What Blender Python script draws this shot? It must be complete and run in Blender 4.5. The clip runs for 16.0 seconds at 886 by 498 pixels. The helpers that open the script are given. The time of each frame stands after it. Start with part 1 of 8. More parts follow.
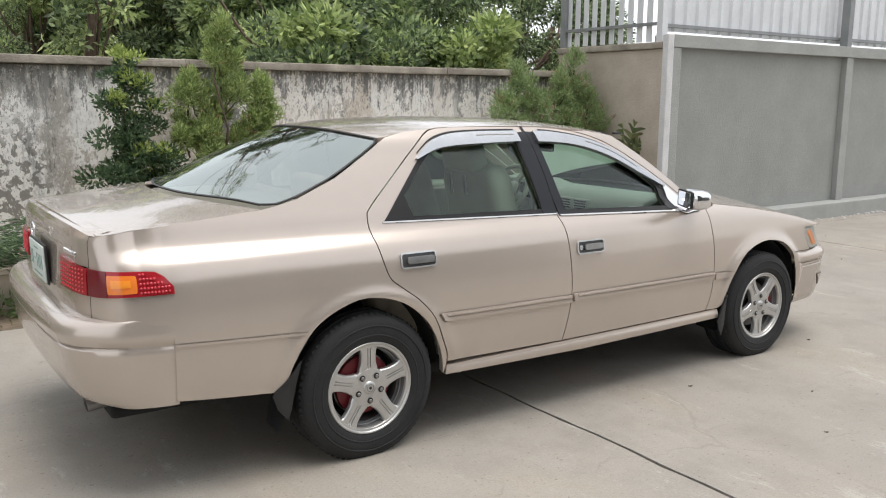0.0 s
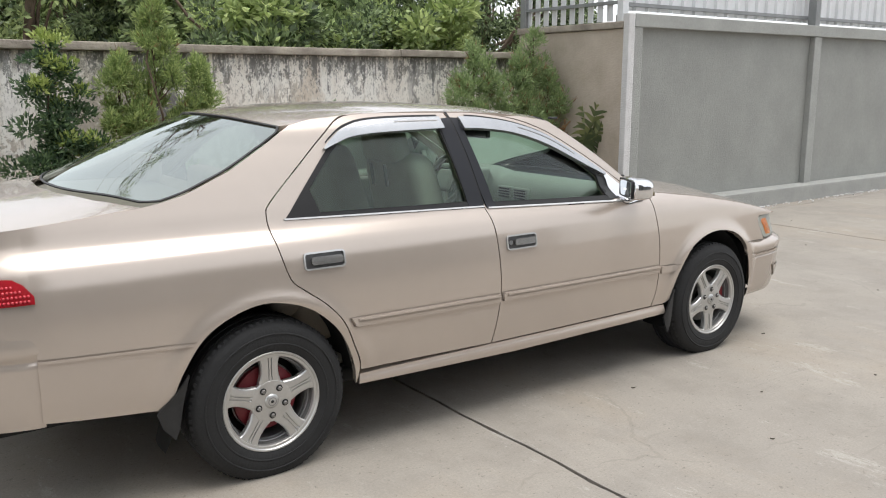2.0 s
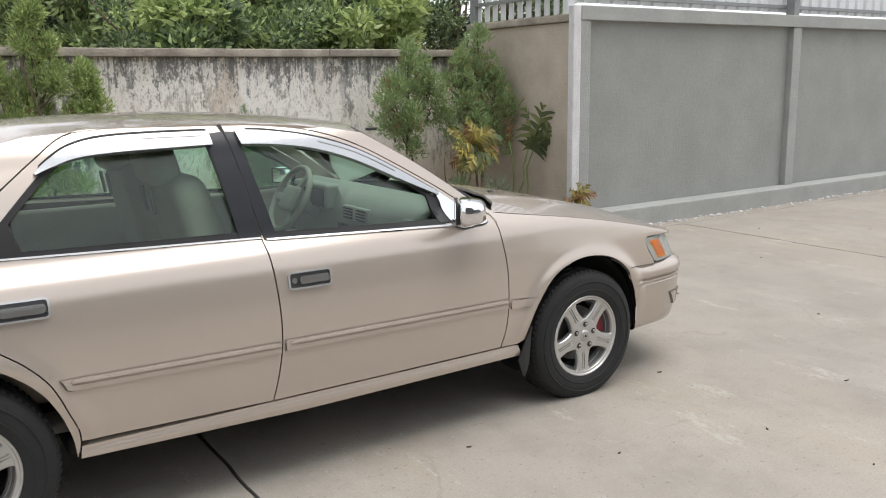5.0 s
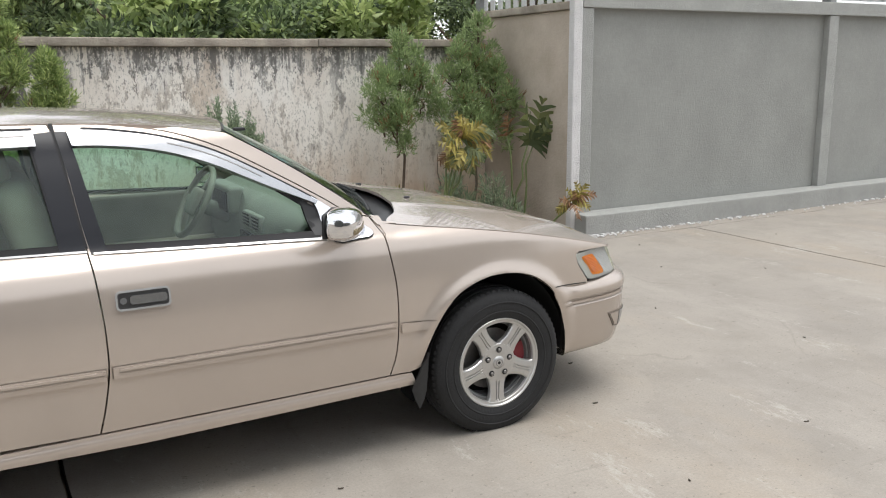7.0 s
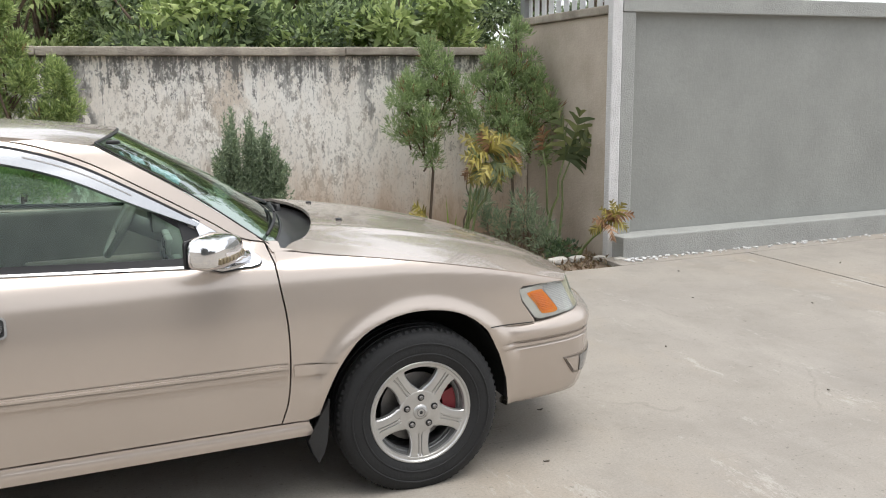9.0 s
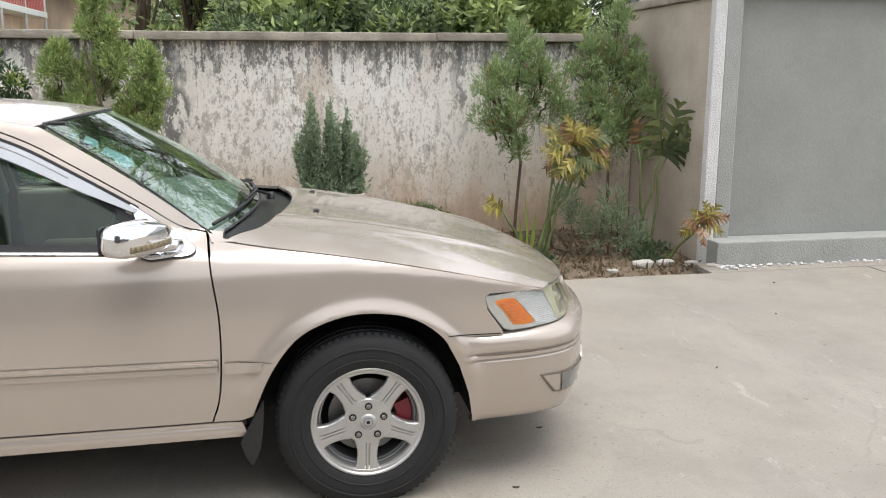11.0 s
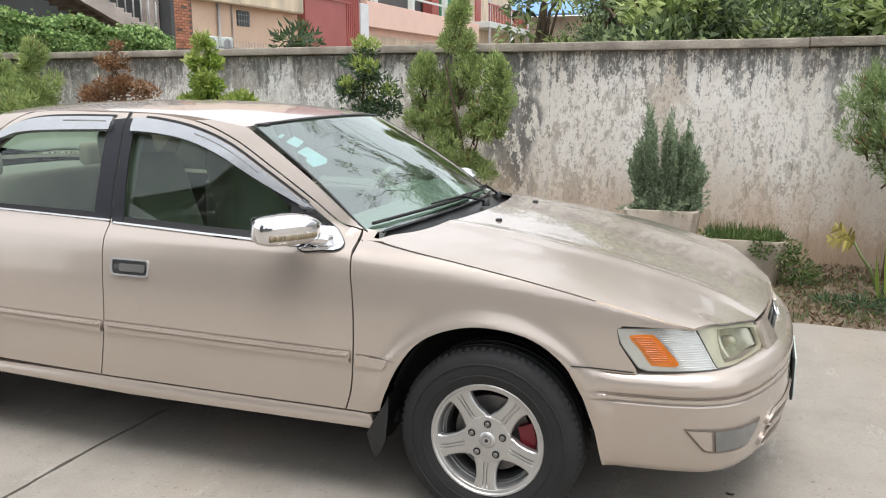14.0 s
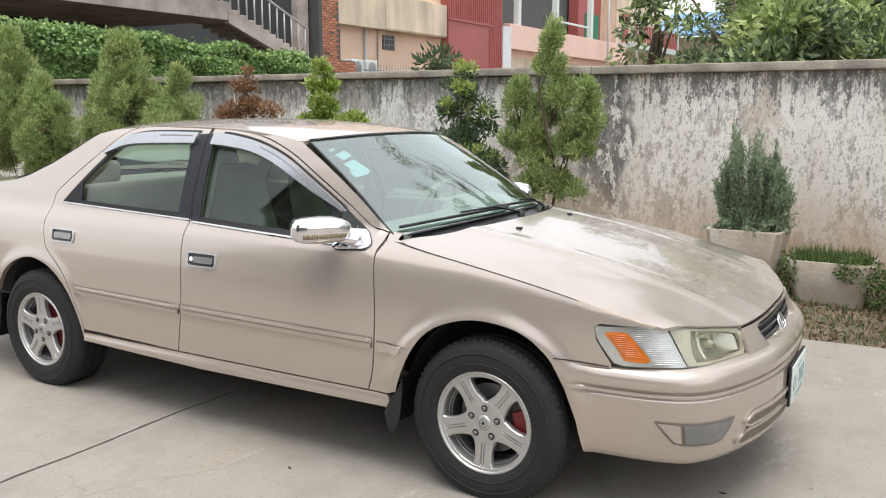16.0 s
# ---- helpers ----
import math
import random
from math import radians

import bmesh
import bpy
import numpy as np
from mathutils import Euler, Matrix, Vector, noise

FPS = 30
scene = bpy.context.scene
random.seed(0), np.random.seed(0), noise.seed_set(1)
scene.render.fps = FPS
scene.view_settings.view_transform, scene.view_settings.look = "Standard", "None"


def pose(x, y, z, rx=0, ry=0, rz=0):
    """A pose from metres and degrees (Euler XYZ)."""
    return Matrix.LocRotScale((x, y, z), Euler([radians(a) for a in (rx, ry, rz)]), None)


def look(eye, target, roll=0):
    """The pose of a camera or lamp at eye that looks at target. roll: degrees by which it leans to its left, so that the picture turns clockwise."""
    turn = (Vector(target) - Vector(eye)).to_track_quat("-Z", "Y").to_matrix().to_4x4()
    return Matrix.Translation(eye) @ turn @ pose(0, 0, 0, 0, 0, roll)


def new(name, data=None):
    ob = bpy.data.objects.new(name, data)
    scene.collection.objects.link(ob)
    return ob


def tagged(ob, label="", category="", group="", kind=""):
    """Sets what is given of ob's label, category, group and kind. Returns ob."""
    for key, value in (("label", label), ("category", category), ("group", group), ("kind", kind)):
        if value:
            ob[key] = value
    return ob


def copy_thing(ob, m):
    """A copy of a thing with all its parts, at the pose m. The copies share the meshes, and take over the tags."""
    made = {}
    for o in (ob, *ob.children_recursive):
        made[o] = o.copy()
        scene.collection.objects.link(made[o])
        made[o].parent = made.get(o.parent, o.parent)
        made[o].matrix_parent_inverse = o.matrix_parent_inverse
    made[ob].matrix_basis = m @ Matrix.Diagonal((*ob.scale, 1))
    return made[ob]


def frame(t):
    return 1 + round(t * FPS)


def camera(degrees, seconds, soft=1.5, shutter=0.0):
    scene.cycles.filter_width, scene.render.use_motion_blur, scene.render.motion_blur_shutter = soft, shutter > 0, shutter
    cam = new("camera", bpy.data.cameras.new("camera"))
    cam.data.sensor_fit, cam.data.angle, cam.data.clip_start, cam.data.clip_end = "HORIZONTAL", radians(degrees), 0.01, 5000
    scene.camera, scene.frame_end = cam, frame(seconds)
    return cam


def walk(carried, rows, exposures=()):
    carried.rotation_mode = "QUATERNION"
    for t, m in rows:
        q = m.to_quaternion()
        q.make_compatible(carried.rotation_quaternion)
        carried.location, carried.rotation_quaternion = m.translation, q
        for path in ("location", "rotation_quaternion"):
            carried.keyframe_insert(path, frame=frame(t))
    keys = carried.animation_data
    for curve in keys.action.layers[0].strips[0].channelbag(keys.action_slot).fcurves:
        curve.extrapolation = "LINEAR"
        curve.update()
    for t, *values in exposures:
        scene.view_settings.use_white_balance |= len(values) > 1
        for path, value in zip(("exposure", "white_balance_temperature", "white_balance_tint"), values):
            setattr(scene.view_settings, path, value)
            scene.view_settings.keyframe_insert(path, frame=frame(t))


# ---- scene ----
cam = camera(55.2, 16.0, 1.05)
PATH = [
    (0, (-1.659, -3.732, 1.498), (-0.538, -2.112, 1.15), 0.4),
    (0.5, (-1.599, -3.743, 1.501), (-0.476, -2.128, 1.14), 0.3),
    (1, (-1.462, -3.672, 1.483), (-0.33, -2.067, 1.107), 0.4),
    (1.5, (-1.328, -3.632, 1.506), (-0.181, -2.039, 1.12), 0.3),
    (2, (-1.24, -3.633, 1.501), (-0.09, -2.043, 1.115), 0.0),
    (2.5, (-1.017, -3.643, 1.513), (0.114, -2.04, 1.127), 0.1),
    (3, (-0.829, -3.688, 1.525), (0.295, -2.08, 1.137), -0.1),
    (3.5, (-0.664, -3.672, 1.503), (0.466, -2.065, 1.128), -0.3),
    (4, (-0.446, -3.636, 1.511), (0.686, -2.031, 1.135), -0.4),
    (4.5, (-0.305, -3.628, 1.519), (0.815, -2.016, 1.135), -0.8),
    (5, (-0.043, -3.666, 1.524), (1.042, -2.032, 1.133), -0.9),
    (5.2, (0.037, -3.674, 1.537), (1.116, -2.039, 1.135), -0.8),
    (7.5, (1.017, -3.683, 1.53), (1.908, -1.938, 1.127), -1.0),
    (8, (1.205, -3.675, 1.506), (2.037, -1.899, 1.115), -1.4),
    (8.5, (1.437, -3.62, 1.51), (2.22, -1.821, 1.123), -1.2),
    (10.8, (2.393, -3.541, 1.496), (2.797, -1.624, 1.096), 0.2),
    (11, (2.456, -3.534, 1.492), (2.811, -1.608, 1.085), 0.0),
    (11.5, (2.679, -3.527, 1.482), (2.882, -1.58, 1.071), -0.1),
    (12, (2.887, -3.528, 1.486), (2.913, -1.571, 1.073), -0.2),
    (12.5, (3.008, -3.444, 1.471), (2.839, -1.491, 1.076), -0.3),
    (13, (3.133, -3.359, 1.48), (2.777, -1.43, 1.089), -0.4),
    (13.5, (3.338, -3.329, 1.475), (2.79, -1.444, 1.089), -0.1),
    (14, (3.504, -3.323, 1.474), (2.816, -1.484, 1.095), -0.1),
    (14.5, (3.626, -3.399, 1.467), (2.834, -1.599, 1.104), -0.2),
    (15, (3.784, -3.504, 1.479), (2.92, -1.736, 1.122), -0.1),
    (15.5, (3.93, -3.506, 1.48), (2.993, -1.772, 1.139), -0.3),
    (16, (4.111, -3.448, 1.471), (3.108, -1.75, 1.14), 0.0),
]
walk(cam, [(t, look(eye, target, roll)) for t, eye, target, roll in PATH], [(0, 0.66, 6340, 10), (5, 0.67, 6340, 10), (8, 0.74, 6320, 10), (11, 0.86, 6300, 10), (16, 0.85, 6300, 10)])

# ==== light ====
world = bpy.data.worlds.new("sky")
scene.world = world
world.use_nodes = True
_nt = world.node_tree
_sky = _nt.nodes.new("ShaderNodeTexSky")
_sky.sky_type = "NISHITA"
_sky.sun_disc = False
_sky.sun_elevation = radians(78)
_sky.sun_rotation = radians(145)
_sky.air_density, _sky.dust_density, _sky.ozone_density = 1.0, 2.0, 1.0
_veil = _nt.nodes.new("ShaderNodeMix")
_veil.data_type = "RGBA"
_veil.inputs[0].default_value = 0.85
_veil.inputs[7].default_value = (5.6, 5.6, 5.6, 1)
_nt.links.new(_sky.outputs[0], _veil.inputs[6])
_nt.links.new(_veil.outputs[2], _nt.nodes["Background"].inputs[0])
_nt.nodes["Background"].inputs[1].default_value = 0.15
sun = new("sun", bpy.data.lights.new("sun", "SUN"))
sun.data.energy, sun.data.angle, sun.data.color = 1.55, radians(40), (1.0, 0.96, 0.9)
sun.matrix_world = look((1.6, -2.3, 13), (0, 0, 0))

# ==== materials ====
def material(name, base, rough=0.6, metal=0.0, vary=0.0, scale=6.0, bump=0.0, bump_scale=60.0, dark=None, coat=0.0,
             spec=0.5, detail=6.0, island=0.0, objvary=0.0, stretch=None, subsurf=0.0):
    """Principled material with noise at two scales in its colour and a fine bump."""
    m = bpy.data.materials.new(name)
    m.use_nodes = True
    nt = m.node_tree
    b = nt.nodes["Principled BSDF"]
    b.inputs["Roughness"].default_value = rough
    b.inputs["Metallic"].default_value = metal
    b.inputs["Coat Weight"].default_value = coat
    b.inputs["Coat Roughness"].default_value = 0.03
    b.inputs["Specular IOR Level"].default_value = spec
    co = nt.nodes.new("ShaderNodeTexCoord")
    src = co.outputs["Object"]
    if stretch:
        mp = nt.nodes.new("ShaderNodeMapping")
        mp.inputs["Scale"].default_value = stretch
        nt.links.new(src, mp.inputs[0])
        src = mp.outputs[0]
    base = (*base, 1)
    col = None
    if vary or dark:
        n1 = nt.nodes.new("ShaderNodeTexNoise")
        n1.inputs["Scale"].default_value = scale
        n1.inputs["Detail"].default_value = detail
        nt.links.new(src, n1.inputs["Vector"])
        r = nt.nodes.new("ShaderNodeValToRGB")
        r.color_ramp.elements[0].position, r.color_ramp.elements[1].position = 0.3, 0.7
        d = (*dark, 1) if dark else tuple(c * (1 - vary) for c in base[:3]) + (1,)
        r.color_ramp.elements[0].color = d
        r.color_ramp.elements[1].color = base
        nt.links.new(n1.outputs[0], r.inputs[0])
        n2 = nt.nodes.new("ShaderNodeTexNoise")
        n2.inputs["Scale"].default_value = scale * 9
        n2.inputs["Detail"].default_value = 4
        nt.links.new(src, n2.inputs["Vector"])
        mr = nt.nodes.new("ShaderNodeMapRange")
        mr.inputs["To Min"].default_value, mr.inputs["To Max"].default_value = 1 - vary * 0.7, 1 + vary * 0.5
        nt.links.new(n2.outputs[0], mr.inputs[0])
        mx = nt.nodes.new("ShaderNodeVectorMath")
        mx.operation = "SCALE"
        nt.links.new(r.outputs[0], mx.inputs[0])
        nt.links.new(mr.outputs[0], mx.inputs["Scale"])
        col = mx.outputs[0]
    if island or objvary:
        g = nt.nodes.new("ShaderNodeNewGeometry") if island else nt.nodes.new("ShaderNodeObjectInfo")
        mr = nt.nodes.new("ShaderNodeMapRange")
        k = island or objvary
        mr.inputs["To Min"].default_value, mr.inputs["To Max"].default_value = 1 - k, 1 + k
        nt.links.new(g.outputs["Random Per Island" if island else "Random"], mr.inputs[0])
        mx = nt.nodes.new("ShaderNodeVectorMath")
        mx.operation = "SCALE"
        if col:
            nt.links.new(col, mx.inputs[0])
        else:
            mx.inputs[0].default_value = base[:3]
        nt.links.new(mr.outputs[0], mx.inputs["Scale"])
        col = mx.outputs[0]
    if col:
        nt.links.new(col, b.inputs["Base Color"])
    else:
        b.inputs["Base Color"].default_value = base
    if bump:
        n3 = nt.nodes.new("ShaderNodeTexNoise")
        n3.inputs["Scale"].default_value = bump_scale
        n3.inputs["Detail"].default_value = 5
        nt.links.new(src, n3.inputs["Vector"])
        bp = nt.nodes.new("ShaderNodeBump")
        bp.inputs["Strength"].default_value = bump
        bp.inputs["Distance"].default_value = 0.02
        nt.links.new(n3.outputs[0], bp.inputs["Height"])
        nt.links.new(bp.outputs[0], b.inputs["Normal"])
    return m


def glass(name, tint, ior=1.5, rough=0.0, film=0.0):
    """Thin pane: tinted see-through, with Fresnel gloss."""
    m = bpy.data.materials.new(name)
    m.use_nodes = True
    nt = m.node_tree
    nt.nodes.remove(nt.nodes["Principled BSDF"])
    t = nt.nodes.new("ShaderNodeBsdfTransparent")
    t.inputs[0].default_value = (*tint, 1)
    g = nt.nodes.new("ShaderNodeBsdfGlossy")
    g.inputs["Roughness"].default_value = rough
    g.inputs[0].default_value = (0.93, 1.0, 0.965, 1)
    f = nt.nodes.new("ShaderNodeFresnel")
    f.inputs[0].default_value = ior
    mx = nt.nodes.new("ShaderNodeMixShader")
    a = nt.nodes.new("ShaderNodeMath")
    a.operation, a.use_clamp = "MULTIPLY_ADD", True
    a.inputs[1].default_value, a.inputs[2].default_value = 1 - film, film
    nt.links.new(f.outputs[0], a.inputs[0])
    nt.links.new(a.outputs[0], mx.inputs[0])
    nt.links.new(t.outputs[0], mx.inputs[1])
    nt.links.new(g.outputs[0], mx.inputs[2])
    nt.links.new(mx.outputs[0], nt.nodes["Material Output"].inputs[0])
    return m


PAINT = material("champagne_paint", (0.52, 0.452, 0.392), 0.25, 0.5, coat=0.7, vary=0.04, scale=1.5)
DARK_GAP = material("black_seal", (0.012, 0.012, 0.013), 0.75)
RUBBER = material("tyre_rubber", (0.0165, 0.0168, 0.0175), 0.75, vary=0.35, scale=9, bump=0.15, bump_scale=90)
FLAP = material("mudflap_rubber", (0.02, 0.02, 0.02), 0.6, vary=0.4, scale=12)
BLACK_GLOSS = material("gloss_black_film", (0.014, 0.015, 0.019), 0.32, spec=0.3)
BLACK_PLASTIC = material("black_plastic", (0.018, 0.018, 0.019), 0.5, vary=0.2, scale=20)
CHROME = material("chrome", (0.82, 0.82, 0.83), 0.08, 1.0, vary=0.04, scale=8)
ALLOY = material("alloy_silver", (0.55, 0.545, 0.53), 0.36, 0.75, vary=0.1, scale=14)
ALLOY_DULL = material("dull_alloy_well", (0.33, 0.33, 0.33), 0.5, 0.7, vary=0.2, scale=14)
STEEL = material("dull_steel", (0.3, 0.29, 0.28), 0.5, 0.8, vary=0.3, scale=12)
RED_CAL = material("red_caliper_paint", (0.24, 0.022, 0.03), 0.45, vary=0.2, scale=20)
GLASS = glass("tinted_glass", (0.72, 0.93, 0.82), 1.58)
GLASS_SCREEN = glass("windscreen_glass", (0.66, 0.93, 0.82), 2.0, 0.02, 0.19)
GLASS_REAR = glass("dark_tinted_glass", (0.34, 0.38, 0.36), 2.1, 0.02, 0.27)
LENS = glass("clear_lens", (0.9, 0.9, 0.88), 1.5, 0.02)
LENS_RED = material("red_lens", (0.36, 0.012, 0.02), 0.2, coat=0.3, vary=0.15, scale=30)
LENS_DEEP = material("deep_red_lens", (0.16, 0.005, 0.012), 0.2, coat=0.3, vary=0.15, scale=30)
LENS_DOT = material("red_reflex_dot", (0.62, 0.05, 0.07), 0.2, coat=0.3)
# darker body colour that paints the shade of grooves
PAINT_GROOVE = material("groove_shade_paint", (0.33, 0.285, 0.24), 0.6, vary=0.1, scale=20)
LENS_AMBER = material("amber_lens", (0.95, 0.32, 0.03), 0.2, coat=0.6, vary=0.12, scale=30)
LENS_ORANGE = material("orange_lens", (0.85, 0.22, 0.03), 0.15, coat=0.8, vary=0.1, scale=30)
REFLECTOR = material("lamp_reflector", (0.86, 0.86, 0.85), 0.2, 0.5, vary=0.15, scale=30)
LAMP_BACK = material("yellowed_lamp_bowl", (0.66, 0.63, 0.50), 0.3, 0.15, vary=0.2, scale=18)
LAMP_BOWL = material("dulled_bowl_silver", (0.72, 0.70, 0.58), 0.22, 0.75, vary=0.15, scale=20)
BEIGE = material("beige_leather", (0.40, 0.36, 0.30), 0.55, vary=0.15, scale=10, bump=0.1, bump_scale=120)
BEIGE_D = material("grey_beige_trim", (0.33, 0.32, 0.28), 0.6, vary=0.15, scale=10)
DASH = material("dash_plastic", (0.30, 0.31, 0.28), 0.6, vary=0.15, scale=16)
LINER = material("roof_liner", (0.42, 0.41, 0.38), 0.9, vary=0.1, scale=16)
VISOR = material("silvered_visor", (0.50, 0.51, 0.52), 0.24, 0.8, vary=0.06, scale=9)
MOULD = material("moulding_paint", (0.515, 0.447, 0.387), 0.27, 0.5, coat=0.7, vary=0.04, scale=4)
PLATE = material("white_plate", (0.66, 0.72, 0.68), 0.4, vary=0.06, scale=20)
PLATE_INK = material("green_plate_ink", (0.20, 0.33, 0.30), 0.5)
STICKER = material("pale_blue_sticker", (0.38, 0.52, 0.58), 0.5, vary=0.15, scale=30)
UNDER = material("underbody", (0.015, 0.015, 0.015), 0.9, vary=0.4, scale=8)
# dark brown for panel lines, and for shade painted round mouldings and in intakes
SEAM = material("seam_shade_paint", (0.19, 0.16, 0.13), 0.7, vary=0.2, scale=20)
SURROUND = material("grey_lamp_surround", (0.10, 0.095, 0.09), 0.5, vary=0.15, scale=20)
SLAT = material("dark_grey_slat", (0.10, 0.10, 0.105), 0.35, 0.3, vary=0.15, scale=14)
COWL = material("cowl_plastic", (0.012, 0.012, 0.013), 0.32, vary=0.3, scale=20)
SMOKE = material("fog_lamp_lens", (0.24, 0.24, 0.235), 0.2, 0.4, coat=0.6, vary=0.15, scale=30)
MIRROR = material("mirror_glass", (0.75, 0.78, 0.8), 0.02, 1.0)
HANDLE = material("grey_chrome", (0.62, 0.62, 0.61), 0.25, 0.6, vary=0.08, scale=12)
LEVER = material("chrome_lever", (0.32, 0.315, 0.305), 0.25, 0.75, vary=0.1, scale=14)
STEEL_DARK = material("dark_handle_cup", (0.09, 0.09, 0.09), 0.35, 0.6, vary=0.15, scale=20)
BARREL = material("dirty_rim_barrel", (0.22, 0.22, 0.215), 0.55, 0.4, vary=0.3, scale=12)


# ==== mesh tools ====
def part(name, bm, mat, parent=None, label="", smooth=True, angle=None):
    """Link a bmesh as one mesh object under a thing or part."""
    me = bpy.data.meshes.new(name)
    bm.normal_update()
    bm.to_mesh(me)
    bm.free()
    return part_mesh(name, me, mat, parent, label, smooth, angle)


def part_mesh(name, me, mat, parent=None, label="", smooth=True, angle=None):
    if mat and not me.materials:
        me.materials.append(mat)
    if smooth:
        me.polygons.foreach_set("use_smooth", [True] * len(me.polygons))
        if angle:
            me.set_sharp_from_angle(angle=radians(angle))
    ob = new(name, me)
    if parent:
        ob.parent = parent
    if label:
        ob["label"] = label
    return ob


def thing(name, label, category, loc=(0, 0, 0), rz=0.0, group="", kind=""):
    e = new(name)
    e.empty_display_size = 0.1
    e.matrix_world = pose(*loc, 0, 0, rz)
    return tagged(e, label, category, group, kind)


def box_bm(x0, x1, y0, y1, z0, z1, bevel=0.0, seg=2, bm=None):
    bm2 = bmesh.new()
    bmesh.ops.create_cube(bm2, size=1)
    for v in bm2.verts:
        v.co = Vector((x0 + (v.co.x + 0.5) * (x1 - x0), y0 + (v.co.y + 0.5) * (y1 - y0), z0 + (v.co.z + 0.5) * (z1 - z0)))
    if bevel:
        bmesh.ops.bevel(bm2, geom=bm2.edges[:], offset=bevel, segments=seg, affect="EDGES", profile=0.6)
    if bm is None:
        return bm2
    return join_bm(bm, bm2)


def join_bm(a, b):
    me = bpy.data.meshes.new("tmp")
    b.to_mesh(me)
    b.free()
    a.from_mesh(me)
    bpy.data.meshes.remove(me)
    return a


def tube_bm(points, radius, sides=8, bm=None, taper=1.0, caps=True):
    """A tube along points; radius may shrink to radius*taper."""
    bm = bm or bmesh.new()
    pts = [Vector(p) for p in points]
    rings = []
    up = Vector((0.3, 0.2, 1)).normalized()
    for i, p in enumerate(pts):
        d = (pts[min(i + 1, len(pts) - 1)] - pts[max(i - 1, 0)]).normalized()
        a = d.cross(up)
        if a.length < 0.05:
            a = d.cross(Vector((1, 0, 0)))
        a.normalize()
        b = d.cross(a)
        r = radius * (1 + (taper - 1) * i / max(1, len(pts) - 1))
        rings.append([bm.verts.new(p + (a * math.cos(2 * math.pi * k / sides) + b * math.sin(2 * math.pi * k / sides)) * r)
                      for k in range(sides)])
    for r0, r1 in zip(rings, rings[1:]):
        for k in range(sides):
            bm.faces.new((r0[k], r0[(k + 1) % sides], r1[(k + 1) % sides], r1[k]))
    if caps:
        bm.faces.new(rings[0][::-1])
        bm.faces.new(rings[-1])
    return bm


def lathe_bm(profile, sides=48, axis="y", bm=None, closed=False):
    """Turn (radius, along) pairs round an axis."""
    bm = bm or bmesh.new()
    rings = []
    for r, a in profile:
        ring = []
        for k in range(sides):
            t = 2 * math.pi * k / sides
            c, s = r * math.cos(t), r * math.sin(t)
            ring.append(bm.verts.new((c, a, s) if axis == "y" else (c, s, a)))
        rings.append(ring)
    pairs = list(zip(rings, rings[1:]))
    if closed:
        pairs.append((rings[-1], rings[0]))
    for r0, r1 in pairs:
        for k in range(sides):
            bm.faces.new((r0[k], r0[(k + 1) % sides], r1[(k + 1) % sides], r1[k]))
    return bm


def hermite(xs, ys, x):
    """Smooth curve through a table."""
    xs, ys = np.asarray(xs, float), np.asarray(ys, float)
    m = np.gradient(ys, xs)
    x = np.clip(x, xs[0], xs[-1])
    i = np.clip(np.searchsorted(xs, x) - 1, 0, len(xs) - 2)
    h = xs[i + 1] - xs[i]
    u = (x - xs[i]) / h
    return ys[i] * (2 * u**3 - 3 * u * u + 1) + m[i] * h * (u**3 - 2 * u * u + u) + ys[i + 1] * (3 * u * u - 2 * u**3) + m[i + 1] * h * (u**3 - u * u)


def smooth_line(pts, n=8, closed=False):
    """Catmull-Rom line through 2D points."""
    p = [np.array(q, float) for q in pts]
    out = []
    cnt = len(p)
    for i in range(cnt if closed else cnt - 1):
        a = p[(i - 1) % cnt] if closed or i else p[0] * 2 - p[1]
        b, c = p[i], p[(i + 1) % cnt]
        d = p[(i + 2) % cnt] if closed or i + 2 < cnt else c * 2 - b
        for k in range(n):
            t = k / n
            out.append(0.5 * ((2 * b) + (c - a) * t + (2 * a - 5 * b + 4 * c - d) * t * t + (3 * b - a - 3 * c + d) * t**3))
    if not closed:
        out.append(p[-1])
    return [tuple(q) for q in out]


def resample(poly, step):
    out = []
    for a, b in zip(poly, poly[1:] + poly[:1]):
        d = math.dist(a, b)
        if d < 1e-5:
            continue
        k = max(1, int(d / step))
        out += [(a[0] + (b[0] - a[0]) * i / k, a[1] + (b[1] - a[1]) * i / k) for i in range(k)]
    return out


def area2(poly):
    return sum(a[0] * b[1] - b[0] * a[1] for a, b in zip(poly, poly[1:] + poly[:1]))


def shrink(poly, d):
    """Move an outline inward by d."""
    sgn = 1 if area2(poly) > 0 else -1
    out = []
    n = len(poly)
    for i in range(n):
        a, b, c = poly[i - 1], poly[i], poly[(i + 1) % n]
        n1 = np.array((-(b[1] - a[1]), b[0] - a[0])) * sgn
        n2 = np.array((-(c[1] - b[1]), c[0] - b[0])) * sgn
        n1, n2 = n1 / (np.linalg.norm(n1) + 1e-9), n2 / (np.linalg.norm(n2) + 1e-9)
        m = n1 + n2
        m = m / max(np.dot(m, m) / 2, 0.5)
        out.append((b[0] + m[0] * d, b[1] + m[1] * d))
    return out


def inside(poly, x, y):
    """Even-odd test of many points."""
    r = np.zeros(len(x), bool)
    for (x0, y0), (x1, y1) in zip(poly, poly[1:] + poly[:1]):
        if y0 == y1:
            continue
        r ^= ((y0 > y) != (y1 > y)) & (x < (x1 - x0) * (y - y0) / (y1 - y0) + x0)
    return r


from mathutils import geometry as _geo


